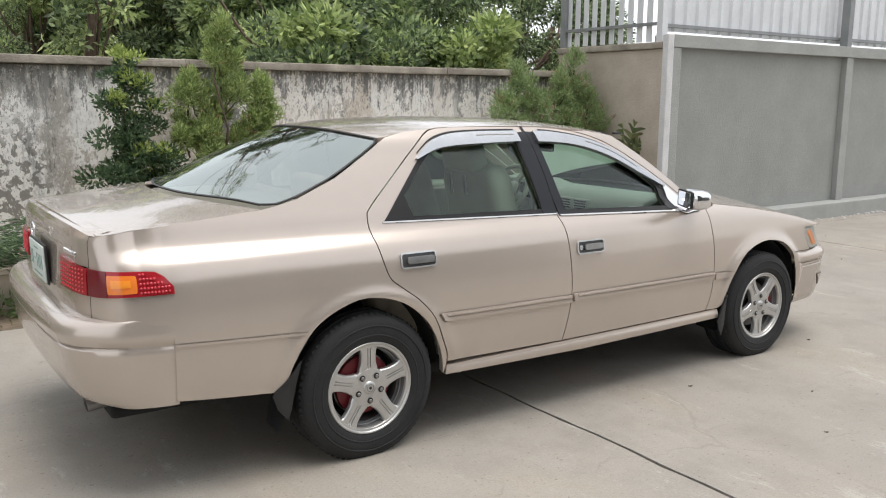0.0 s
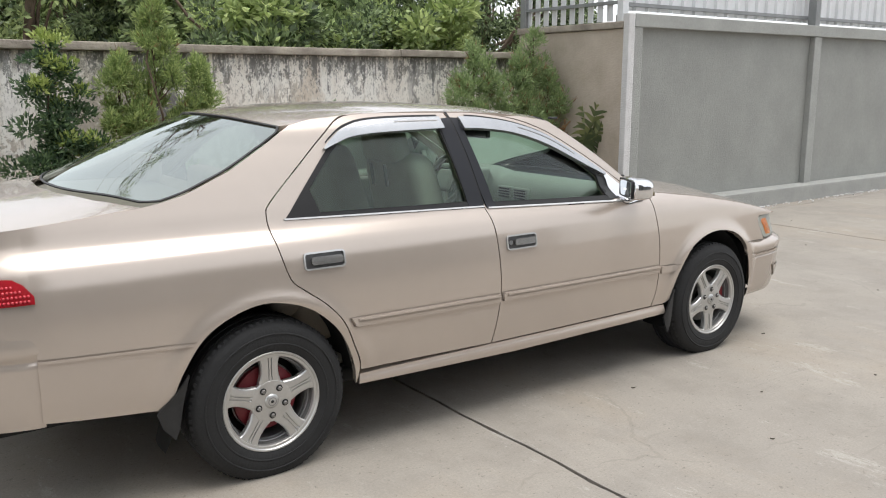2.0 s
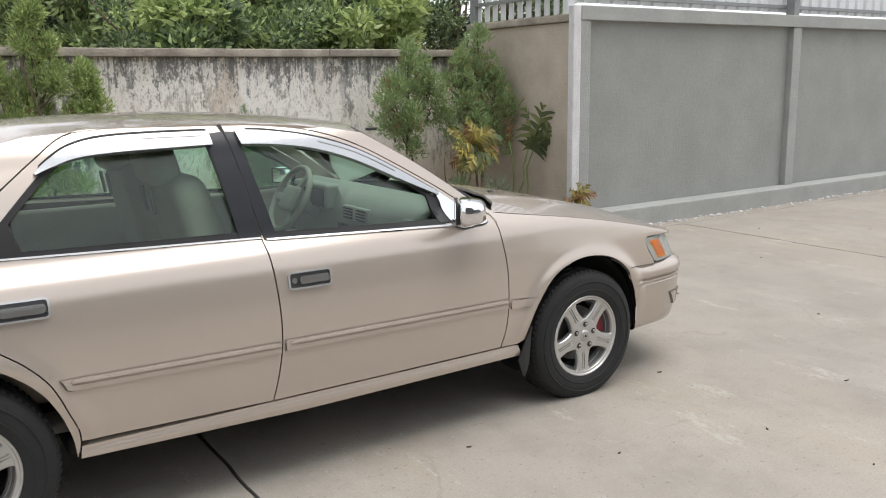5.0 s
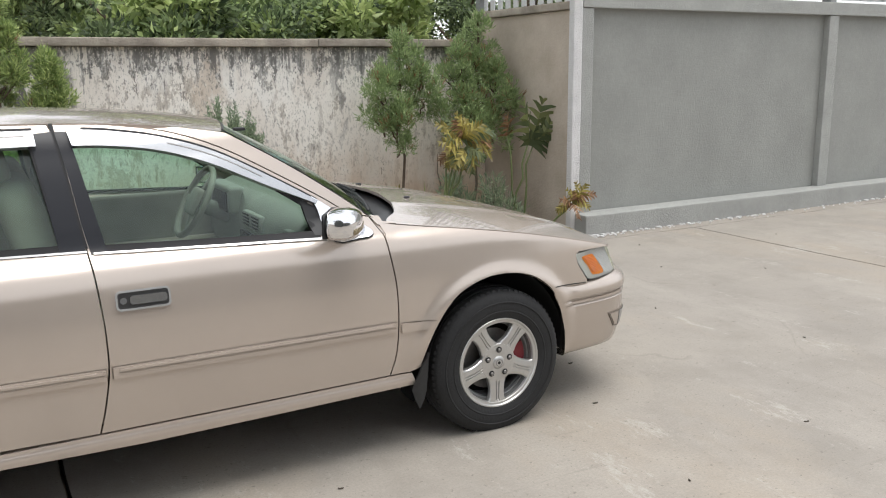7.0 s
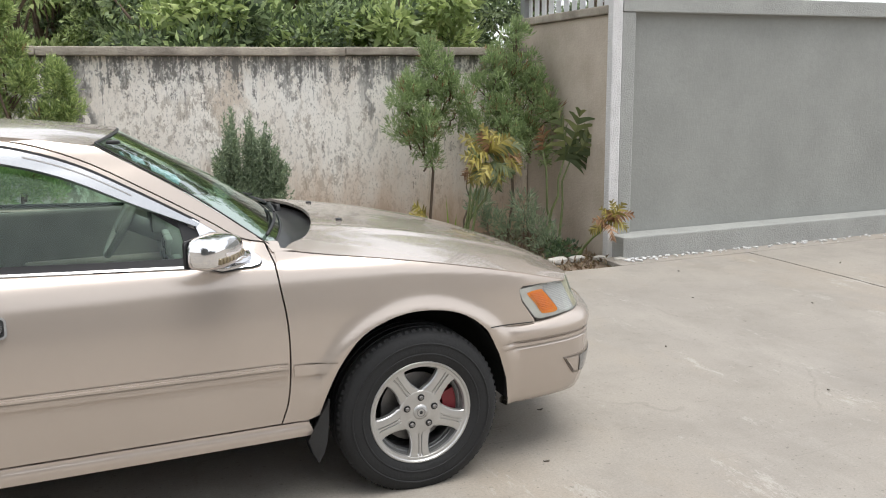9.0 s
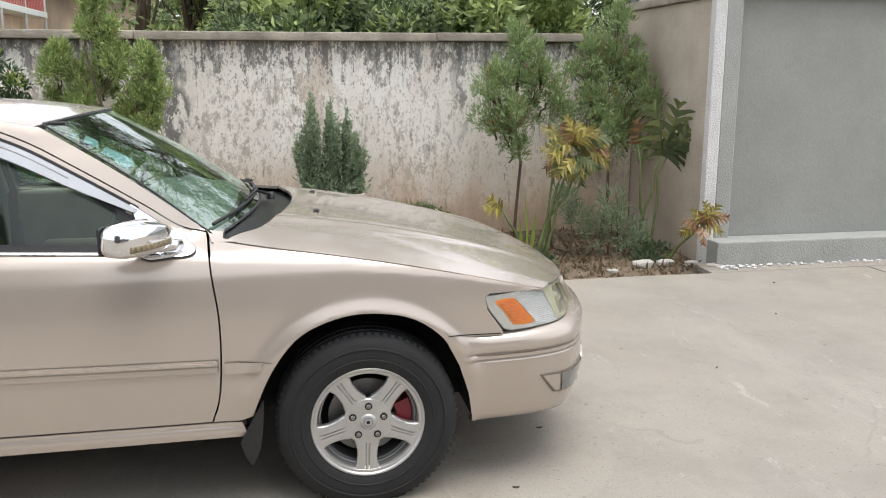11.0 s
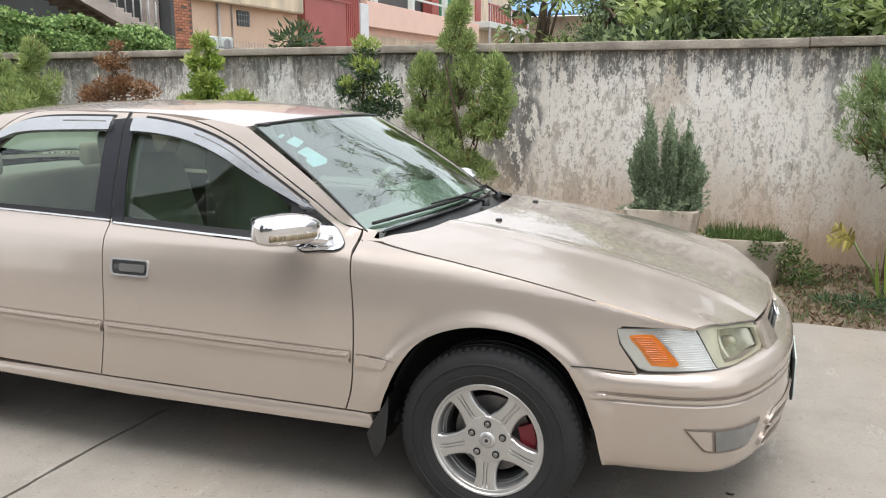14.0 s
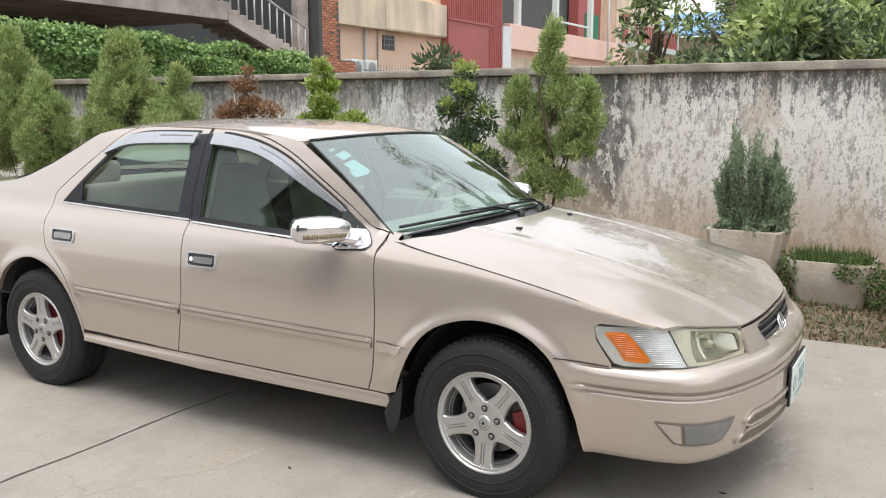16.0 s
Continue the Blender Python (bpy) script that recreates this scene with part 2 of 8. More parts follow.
def sheet(name, outline, surf, mat, parent, step=0.03, gap=0.0025, flange=0.014, holes=(), lift=0.0, label="", side=-1, rim_only=None):
    """A panel cut to a 2D outline and laid on surf(u, v); its edges turn inward by the flange.
    side -1 keeps the surface as given, +1 mirrors it to the car's other flank."""
    outer = resample(shrink(list(outline), gap) if gap else list(outline), step)
    inner = [resample(list(h), step) for h in holes]
    loops = [outer] + inner
    pts, edges = [], []
    for lp in loops:
        o = len(pts)
        pts += lp
        edges += [(o + i, o + (i + 1) % len(lp)) for i in range(len(lp))]
    ub = [p[0] for p in outer]
    vb = [p[1] for p in outer]
    gu, gv = np.meshgrid(np.arange(min(ub), max(ub), step), np.arange(min(vb), max(vb), step))
    gu, gv = gu.ravel() + 0.0013, gv.ravel() + 0.0017
    ok = inside(outer, gu, gv)
    for lp in inner:
        ok &= ~inside(lp, gu, gv)
    gu, gv = gu[ok], gv[ok]
    ba = np.array(pts)
    if len(gu):
        dist = np.min(np.hypot(gu[:, None] - ba[None, :, 0], gv[:, None] - ba[None, :, 1]), axis=1)
        keep = dist > step * 0.45
        pts = pts + list(zip(gu[keep], gv[keep]))
    res = _geo.delaunay_2d_cdt([Vector(p) for p in pts], edges, [], 0, 1e-5)
    vs, fs = res[0], res[2]
    cx = np.array([sum(vs[i][0] for i in f) / len(f) for f in fs])
    cy = np.array([sum(vs[i][1] for i in f) / len(f) for f in fs])
    ok = inside(outer, cx, cy)
    for lp in inner:
        ok &= ~inside(lp, cx, cy)
    e = 0.004
    P, N = [], []
    for v in vs:
        u, w = v[0], v[1]
        p = Vector(surf(u, w))
        du = Vector(surf(u + e, w)) - Vector(surf(u - e, w))
        dv = Vector(surf(u, w + e)) - Vector(surf(u, w - e))
        n = du.cross(dv).normalized()
        P.append(p)
        N.append(n)
    # outward: away from the middle of the car
    mid = Vector((1.2, 0, 0.55))
    votes = sum((1 if (P[i] - mid).dot(N[i]) > 0 else -1) for i in range(0, len(P), max(1, len(P) // 60)))
    if votes < 0:
        N = [-n for n in N]
    V = [p + n * lift for p, n in zip(P, N)]
    F = []
    count = {}
    for f, k in zip(fs, ok):
        if not k:
            continue
        f = list(f)
        nn = (V[f[1]] - V[f[0]]).cross(V[f[2]] - V[f[0]])
        if nn.dot(N[f[0]]) < 0:
            f = f[::-1]
        F.append(f)
        for a, b in zip(f, f[1:] + f[:1]):
            count[(a, b)] = 1
    used = sorted({i for f in F for i in f})
    remap = {o: i for i, o in enumerate(used)}
    VV = [V[i] for i in used]
    NN = [N[i] for i in used]
    FF = [[remap[i] for i in f] for f in F]
    if flange:
        border = [(a, b) for (a, b) in count if (b, a) not in count]
        top, low = {}, {}
        for a, b in border:
            for i in (a, b):
                if i not in top:
                    top[i] = len(VV)
                    VV.append(V[i].copy()), NN.append(None)
                    low[i] = len(VV)
                    VV.append(V[i] - N[i] * flange), NN.append(None)
            FF.append([top[b], top[a], low[a], low[b]])
    s = 1
    if side == 1:
        VV = [Vector((v.x, -v.y, v.z)) for v in VV]
        NN = [Vector((n.x, -n.y, n.z)) if n is not None else None for n in NN]
        FF = [f[::-1] for f in FF]
    me = bpy.data.meshes.new(name)
    me.from_pydata([tuple(v) for v in VV], [], FF)
    me.update()
    me.polygons.foreach_set("use_smooth", [True] * len(me.polygons))
    vn = [tuple(me.vertices[i].normal) if n is None else tuple(n) for i, n in enumerate(NN)]
    me.normals_split_custom_set_from_vertices(vn)
    me.materials.append(mat)
    ob = new(name, me)
    ob.parent = parent
    if label:
        ob["label"] = label
    return ob


def rounded(poly, times=2):
    """Corners of an outline cut twice, to round them."""
    for k in range(times):
        o = []
        for a, b in zip(poly, poly[1:] + poly[:1]):
            f = min(0.25, 0.012 / max(1e-6, math.dist(a, b)))
            o += [(a[0] + (b[0] - a[0]) * f, a[1] + (b[1] - a[1]) * f), (b[0] + (a[0] - b[0]) * f, b[1] + (a[1] - b[1]) * f)]
        poly = o
    return poly


# ==== the place ====


def concrete():
    """Trowelled yard concrete: warm cloudy patches, grey stains, fine grain and faint scratches."""
    m = bpy.data.materials.new("yard_concrete")
    m.use_nodes = True
    nt = m.node_tree
    L = nt.links
    b = nt.nodes["Principled BSDF"]
    b.inputs["Roughness"].default_value = 0.82
    co = nt.nodes.new("ShaderNodeTexCoord")

    def layer(scale, detail, p0, p1, stretch=(1, 1, 1), rough=0.6, rot=0.0):
        mp = nt.nodes.new("ShaderNodeMapping")
        mp.inputs["Scale"].default_value = stretch
        mp.inputs["Rotation"].default_value = (0, 0, rot)
        L.new(co.outputs["Object"], mp.inputs[0])
        n = nt.nodes.new("ShaderNodeTexNoise")
        n.inputs["Scale"].default_value, n.inputs["Detail"].default_value, n.inputs["Roughness"].default_value = scale, detail, rough
        L.new(mp.outputs[0], n.inputs["Vector"])
        r = nt.nodes.new("ShaderNodeMapRange")
        r.inputs["From Min"].default_value, r.inputs["From Max"].default_value = p0, p1
        L.new(n.outputs[0], r.inputs[0])
        return r.outputs[0], n.outputs[0]

    def mix(f, a, c, k=1.0):
        n = nt.nodes.new("ShaderNodeMix")
        n.data_type = "RGBA"
        q = nt.nodes.new("ShaderNodeMath")
        q.operation = "MULTIPLY"
        L.new(f, q.inputs[0])
        q.inputs[1].default_value = k
        L.new(q.outputs[0], n.inputs[0])
        for i, s in ((6, a), (7, c)):
            if isinstance(s, tuple):
                n.inputs[i].default_value = (*s, 1)
            else:
                L.new(s, n.inputs[i])
        return n.outputs[2]

    cloud, _ = layer(0.45, 5, 0.35, 0.65)
    col = mix(cloud, (0.280, 0.255, 0.224), (0.358, 0.325, 0.279))
    blot, _ = layer(2.3, 7, 0.46, 0.68, (1, 1, 1), 0.7)
    col = mix(blot, col, (0.232, 0.211, 0.182), 0.62)
    pale, _ = layer(1.1, 8, 0.52, 0.66, (1, 0.35, 1), 0.72, 0.5)
    col = mix(pale, col, (0.421, 0.387, 0.340), 0.45)
    scr, _ = layer(5, 6, 0.60, 0.66, (0.25, 3, 1), 0.75, 0.35)
    col = mix(scr, col, (0.206, 0.189, 0.163), 0.36)
    warm, _ = layer(0.8, 7, 0.50, 0.66, (1, 0.6, 1), 0.68, 0.9)
    col = mix(warm, col, (0.370, 0.305, 0.228), 0.42)
    scuff, _ = layer(3.2, 11, 0.575, 0.62, (1, 0.35, 1), 0.82, -0.25)
    col = mix(scuff, col, (0.473, 0.447, 0.404), 0.55)
    scuff2, _ = layer(11, 8, 0.60, 0.66, (1, 0.5, 1), 0.8, 0.6)
    col = mix(scuff2, col, (0.447, 0.417, 0.370), 0.45)
    grain, gsrc = layer(95, 5, 0.34, 0.66, (1, 1, 1), 0.75)
    col = mix(grain, col, (0.189, 0.172, 0.150), 0.44)
    pit, _ = layer(42, 4, 0.635, 0.665)
    col = mix(pit, col, (0.129, 0.116, 0.099), 0.5)
    spot, _ = layer(14, 3, 0.69, 0.73)
    col = mix(spot, col, (0.138, 0.120, 0.103), 0.6)
    # hairline cracks
    vor = nt.nodes.new("ShaderNodeTexVoronoi")
    vor.feature = "DISTANCE_TO_EDGE"
    vor.inputs["Scale"].default_value = 0.33
    wn = nt.nodes.new("ShaderNodeTexNoise")
    wn.inputs["Scale"].default_value, wn.inputs["Detail"].default_value = 2.2, 9
    L.new(co.outputs["Object"], wn.inputs["Vector"])
    wm = nt.nodes.new("ShaderNodeVectorMath")
    wm.operation = "MULTIPLY_ADD"
    L.new(wn.outputs["Color"], wm.inputs[0])
    wm.inputs[1].default_value = (0.55, 0.55, 0.0)
    L.new(co.outputs["Object"], wm.inputs[2])
    L.new(wm.outputs[0], vor.inputs["Vector"])
    cr = nt.nodes.new("ShaderNodeMapRange")
    cr.inputs["From Min"].default_value, cr.inputs["From Max"].default_value = 0.0022, 0.0008
    L.new(vor.outputs["Distance"], cr.inputs[0])
    brk, _ = layer(1.7, 3, 0.5, 0.56)
    cm = nt.nodes.new("ShaderNodeMath")
    cm.operation = "MULTIPLY"
    L.new(cr.outputs[0], cm.inputs[0])
    L.new(brk, cm.inputs[1])
    col = mix(cm.outputs[0], col, (0.14, 0.13, 0.11), 0.22)
    L.new(col, b.inputs["Base Color"])
    bp = nt.nodes.new("ShaderNodeBump")
    bp.inputs["Strength"].default_value, bp.inputs["Distance"].default_value = 0.3, 0.01
    L.new(gsrc, bp.inputs["Height"])
    L.new(bp.outputs[0], b.inputs["Normal"])
    return m


CONCRETE = concrete()
SOIL = material("garden_soil", (0.23, 0.17, 0.12), 0.95, dark=(0.09, 0.07, 0.045), vary=0.4, scale=4, bump=0.9, bump_scale=25)
GREY_WALL = material("grey_wall_paint", (0.315, 0.32, 0.298), 0.75, vary=0.16, scale=2.2, detail=10, bump=0.2, bump_scale=60)
GREY_TRIM = material("grey_trim_paint", (0.38, 0.385, 0.362), 0.75, vary=0.16, scale=3.0, detail=10, bump=0.5, bump_scale=80)
WHITE_EDGE = material("rough_white_render", (0.72, 0.71, 0.70), 0.85, vary=0.12, scale=10, bump=0.8, bump_scale=80)
BROWN_WALL = material("bare_cement_render", (0.55, 0.48, 0.40), 0.9, dark=(0.43, 0.365, 0.29), vary=0.12, scale=3.0, bump=0.3, bump_scale=50)
COPING = material("weathered_coping", (0.48, 0.425, 0.35), 0.9, dark=(0.24, 0.21, 0.175), vary=0.3, scale=5, bump=0.5, bump_scale=60)
GALV = material("galvanised_sheet", (0.74, 0.75, 0.76), 0.5, 0.1, vary=0.12, scale=3)
GALV_D = material("grey_steel_post", (0.3, 0.31, 0.31), 0.6, 0.3, vary=0.2, scale=6)


def block(name, x0, x1, y0, y1, z0, z1, mat, bevel=0.006, kind="structure", label="", category="", parent=None):
    ob = part(name, box_bm(x0, x1, y0, y1, z0, z1, bevel), mat, parent, smooth=False)
    if parent is None:
        tagged(ob, label, category, kind=kind)
    elif label:
        ob["label"] = label
    return ob


def weathered():
    """Old whitewash over cement, with black streaks from the coping and a rust-brown foot."""
    m = bpy.data.materials.new("weathered_whitewash")
    m.use_nodes = True
    nt = m.node_tree
    L = nt.links
    b = nt.nodes["Principled BSDF"]
    b.inputs["Roughness"].default_value = 0.92
    co = nt.nodes.new("ShaderNodeTexCoord")

    def noise_at(scale, detail, stretch, rough=0.6):
        mp = nt.nodes.new("ShaderNodeMapping")
        mp.inputs["Scale"].default_value = stretch
        L.new(co.outputs["Object"], mp.inputs[0])
        n = nt.nodes.new("ShaderNodeTexNoise")
        n.inputs["Scale"].default_value, n.inputs["Detail"].default_value, n.inputs["Roughness"].default_value = scale, detail, rough
        L.new(mp.outputs[0], n.inputs["Vector"])
        return n.outputs[0]

    def ramp(src, p0, p1, c0=0.0, c1=1.0):
        r = nt.nodes.new("ShaderNodeMapRange")
        r.inputs["From Min"].default_value, r.inputs["From Max"].default_value = p0, p1
        r.inputs["To Min"].default_value, r.inputs["To Max"].default_value = c0, c1
        L.new(src, r.inputs[0])
        return r.outputs[0]

    def op(kind, a, c):
        n = nt.nodes.new("ShaderNodeMath")
        n.operation = kind
        n.use_clamp = True
        for i, s in enumerate((a, c)):
            if isinstance(s, (int, float)):
                n.inputs[i].default_value = s
            else:
                L.new(s, n.inputs[i])
        return n.outputs[0]

    def mix(f, a, c):
        n = nt.nodes.new("ShaderNodeMix")
        n.data_type = "RGBA"
        L.new(f, n.inputs[0])
        for i, s in ((6, a), (7, c)):
            if isinstance(s, tuple):
                n.inputs[i].default_value = (*s, 1)
            else:
                L.new(s, n.inputs[i])
        return n.outputs[2]

    sep = nt.nodes.new("ShaderNodeSeparateXYZ")
    L.new(co.outputs["Object"], sep.inputs[0])
    z, x = sep.outputs[2], sep.outputs[0]

    def plus(a, c):
        n = nt.nodes.new("ShaderNodeMath")
        n.operation = "ADD"
        for i, q in enumerate((a, c)):
            if isinstance(q, (int, float)):
                n.inputs[i].default_value = q
            else:
                L.new(q, n.inputs[i])
        return n.outputs[0]

    # coordinates bent by noise, so that no stain has a straight edge
    xd = plus(x, plus(ramp(noise_at(2.2, 6, (1, 1, 0.7), 0.65), 0.3, 0.7, -0.16, 0.16), ramp(noise_at(11, 5, (1, 1, 0.5), 0.7), 0.3, 0.7, -0.045, 0.045)))
    zd = plus(z, ramp(noise_at(3.1, 7, (1.5, 1, 0.3), 0.7), 0.3, 0.7, -0.20, 0.20))

    def near(src, c, w):
        n = nt.nodes.new("ShaderNodeMath")
        n.operation = "ABSOLUTE"
        L.new(plus(src, -c), n.inputs[0])
        return ramp(n.outputs[0], w, w * 0.35)

    def between(src, lo, hi, soft):
        return op("MULTIPLY", ramp(src, lo - soft, lo + soft), ramp(src, hi + soft, hi - soft))

    def times(a, k):
        n = nt.nodes.new("ShaderNodeMath")
        n.operation = "MULTIPLY"
        L.new(a, n.inputs[0])
        n.inputs[1].default_value = k
        return n.outputs[0]

    flakes = noise_at(17, 8, (1.15, 1, 0.62), 0.72)
    grit = noise_at(52, 5, (1, 1, 0.7), 0.7)
    ragged = plus(times(plus(flakes, -0.5), 0.75), times(plus(grit, -0.5), 0.35))

    def flaky(src, p0, p1):
        return ramp(plus(src, ragged), p0, p1)

    # pale lime wash with faint warm clouds
    col = mix(ramp(noise_at(1.7, 8, (1, 1, 0.7), 0.65), 0.40, 0.60), (0.90, 0.86, 0.79), (0.80, 0.745, 0.67))
    # brown-grey cement wherever the wash has flaked away, mostly on the older stretch
    age = ramp(xd, 0.7, 2.1, 0.05, -0.07)
    bare = flaky(plus(noise_at(1.9, 5, (1.3, 1, 0.55), 0.6), age), 0.505, 0.535)
    col = mix(op("MULTIPLY", bare, 0.80), col, (0.50, 0.445, 0.375))
    bare2 = flaky(plus(noise_at(6.5, 5, (1.5, 1, 0.30), 0.6), times(age, 0.6)), 0.56, 0.59)
    col = mix(op("MULTIPLY", bare2, 0.55), col, (0.47, 0.42, 0.36))
    # the oldest stretch is grey with mould above
    old = op("MULTIPLY", ramp(plus(xd, ramp(zd, 0.8, 1.6, 0.15, -0.15)), 0.10, -0.16), ramp(noise_at(2.2, 6, (1.4, 1, 0.4), 0.65), 0.34, 0.50, 0.6, 1.0))
    col = mix(op("MULTIPLY", old, 0.82), col, (0.36, 0.34, 0.305))
    veil = flaky(noise_at(7, 5, (1.5, 1, 0.13), 0.6), 0.53, 0.58)
    col = mix(op("MULTIPLY", op("MULTIPLY", veil, old), 0.55), col, (0.56, 0.54, 0.50))
    # whitewash left in flaking sheets low on that stretch, eaten through in round spots
    sheetw = op("MULTIPLY", ramp(xd, -0.28, -0.34), flaky(ramp(zd, 1.55, 0.95, 0.40, 0.70), 0.46, 0.49))
    sheetw = op("MAXIMUM", sheetw, op("MULTIPLY", near(xd, 0.06, 0.22), ramp(zd, 1.70, 1.62)))
    sheetw = op("MAXIMUM", sheetw, op("MULTIPLY", near(xd, -1.02, 0.22), between(zd, 1.0, 1.65, 0.08)))
    eaten = ramp(plus(noise_at(15, 3, (1, 1, 0.9), 0.55), times(ragged, 0.35)), 0.505, 0.525)
    sheetw = op("MULTIPLY", sheetw, op("SUBTRACT", 1.0, op("MULTIPLY", eaten, ramp(zd, 1.30, 1.05, 0.2, 1.0))))
    col = mix(op("MULTIPLY", sheetw, 0.95), col, (0.90, 0.875, 0.83))
    spots = op("MULTIPLY", op("MULTIPLY", eaten, ramp(xd, -0.28, -0.34)), ramp(zd, 1.25, 1.0))
    col = mix(op("MULTIPLY", spots, 0.75), col, (0.24, 0.225, 0.20))
    # clean pale patches and white dribbles below the coping
    for xc, wd, zlo, zhi in ((2.30, 0.17, 1.42, 1.70), (2.95, 0.12, 1.30, 1.66), (1.90, 0.05, 1.55, 1.74), (3.3, 0.10, 1.2, 1.6), (-0.17, 0.045, 1.55, 1.74), (-1.20, 0.045, 1.38, 1.78), (-2.19, 0.04, 1.30, 1.78), (-2.45, 0.035, 1.55, 1.78), (-0.95, 0.04, 1.50, 1.75), (-3.3, 0.05, 1.4, 1.78), (3.5, 0.12, 1.25, 1.7)):
        col = mix(op("MULTIPLY", op("MULTIPLY", near(xd, xc, wd), between(zd, zlo, zhi, 0.05)), 0.9), col, (0.86, 0.83, 0.77))
    # soot: two long runs side by side, and lesser ones
    for xc, wd, zlo, k in ((1.24, 0.20, 0.55, 0.92), (1.48, 0.16, 0.20, 0.88), (1.36, 0.30, 1.15, 0.45), (3.98, 0.10, 1.10, 0.7), (4.08, 0.05, 0.8, 0.7), (3.15, 0.06, 1.35, 0.6), (4.6, 0.12, 1.2, 0.5), (-0.42, 0.07, 0.6, 0.7), (-0.80, 0.06, 1.1, 0.75), (-1.7, 0.2, 1.0, 0.5), (-3.6, 0.3, 0.8, 0.5)):
        m1 = op("MULTIPLY", op("MULTIPLY", near(xd, xc, wd), ramp(zd, zlo, zlo + 0.45)), flaky(noise_at(9, 3, (1.2, 1, 0.4)), 0.41, 0.47))
        col = mix(op("MULTIPLY", m1, k), col, (0.15, 0.145, 0.14))
    # rusty run below the coping
    m1 = op("MULTIPLY", near(xd, 2.78, 0.16), between(zd, 0.85, 1.62, 0.12))
    col = mix(op("MULTIPLY", m1, 0.5), col, (0.50, 0.39, 0.28))
    # black mould dripping from the top edge, broad and fine
    top1 = flaky(plus(noise_at(4.4, 6, (1.7, 1, 0.10), 0.68), ramp(z, 1.25, 1.76, -0.19, 0.075)), 0.50, 0.55)
    top2 = flaky(plus(noise_at(14, 5, (1.5, 1, 0.08), 0.65), ramp(z, 1.30, 1.76, -0.18, 0.045)), 0.51, 0.555)
    col = mix(op("MULTIPLY", top1, 0.66), col, (0.17, 0.165, 0.155))
    col = mix(op("MULTIPLY", top2, 0.70), col, (0.14, 0.135, 0.125))
    # crowded pits and specks, drawn out downwards
    crowd = ramp(noise_at(1.9, 4, (1.2, 1, 0.6), 0.6), 0.38, 0.56, 0.25, 1.0)
    pits = ramp(noise_at(25, 4, (1.25, 1, 0.55), 0.62), 0.565, 0.60)
    col = mix(op("MULTIPLY", op("MULTIPLY", pits, crowd), 0.48), col, (0.32, 0.29, 0.25))
    small = ramp(noise_at(58, 3, (1.1, 1, 0.6), 0.6), 0.585, 0.63)
    col = mix(op("MULTIPLY", op("MULTIPLY", small, crowd), 0.75), col, (0.24, 0.23, 0.205))
    chips = ramp(noise_at(31, 4, (1.3, 1, 0.6), 0.62), 0.60, 0.635)
    col = mix(op("MULTIPLY", chips, 0.5), col, (0.88, 0.855, 0.80))
    # splashed earth at the foot
    foot = op("MULTIPLY", op("MULTIPLY", ramp(zd, 0.85, 0.25), ramp(xd, -0.2, 0.9, 0.15, 1.0)), ramp(noise_at(2.4, 7, (1, 1, 0.8), 0.65), 0.28, 0.50, 0.35, 1.0))
    col = mix(op("MULTIPLY", foot, 0.75), col, (0.60, 0.43, 0.285))
    low = op("MULTIPLY", ramp(zd, 0.32, 0.02), 0.6)
    col = mix(low, col, (0.40, 0.27, 0.17))
    L.new(col, b.inputs["Base Color"])
    bp = nt.nodes.new("ShaderNodeBump")
    bp.inputs["Strength"].default_value, bp.inputs["Distance"].default_value = 0.5, 0.01
    L.new(flakes, bp.inputs["Height"])
    L.new(bp.outputs[0], b.inputs["Normal"])
    return m


WEATHERED = weathered()


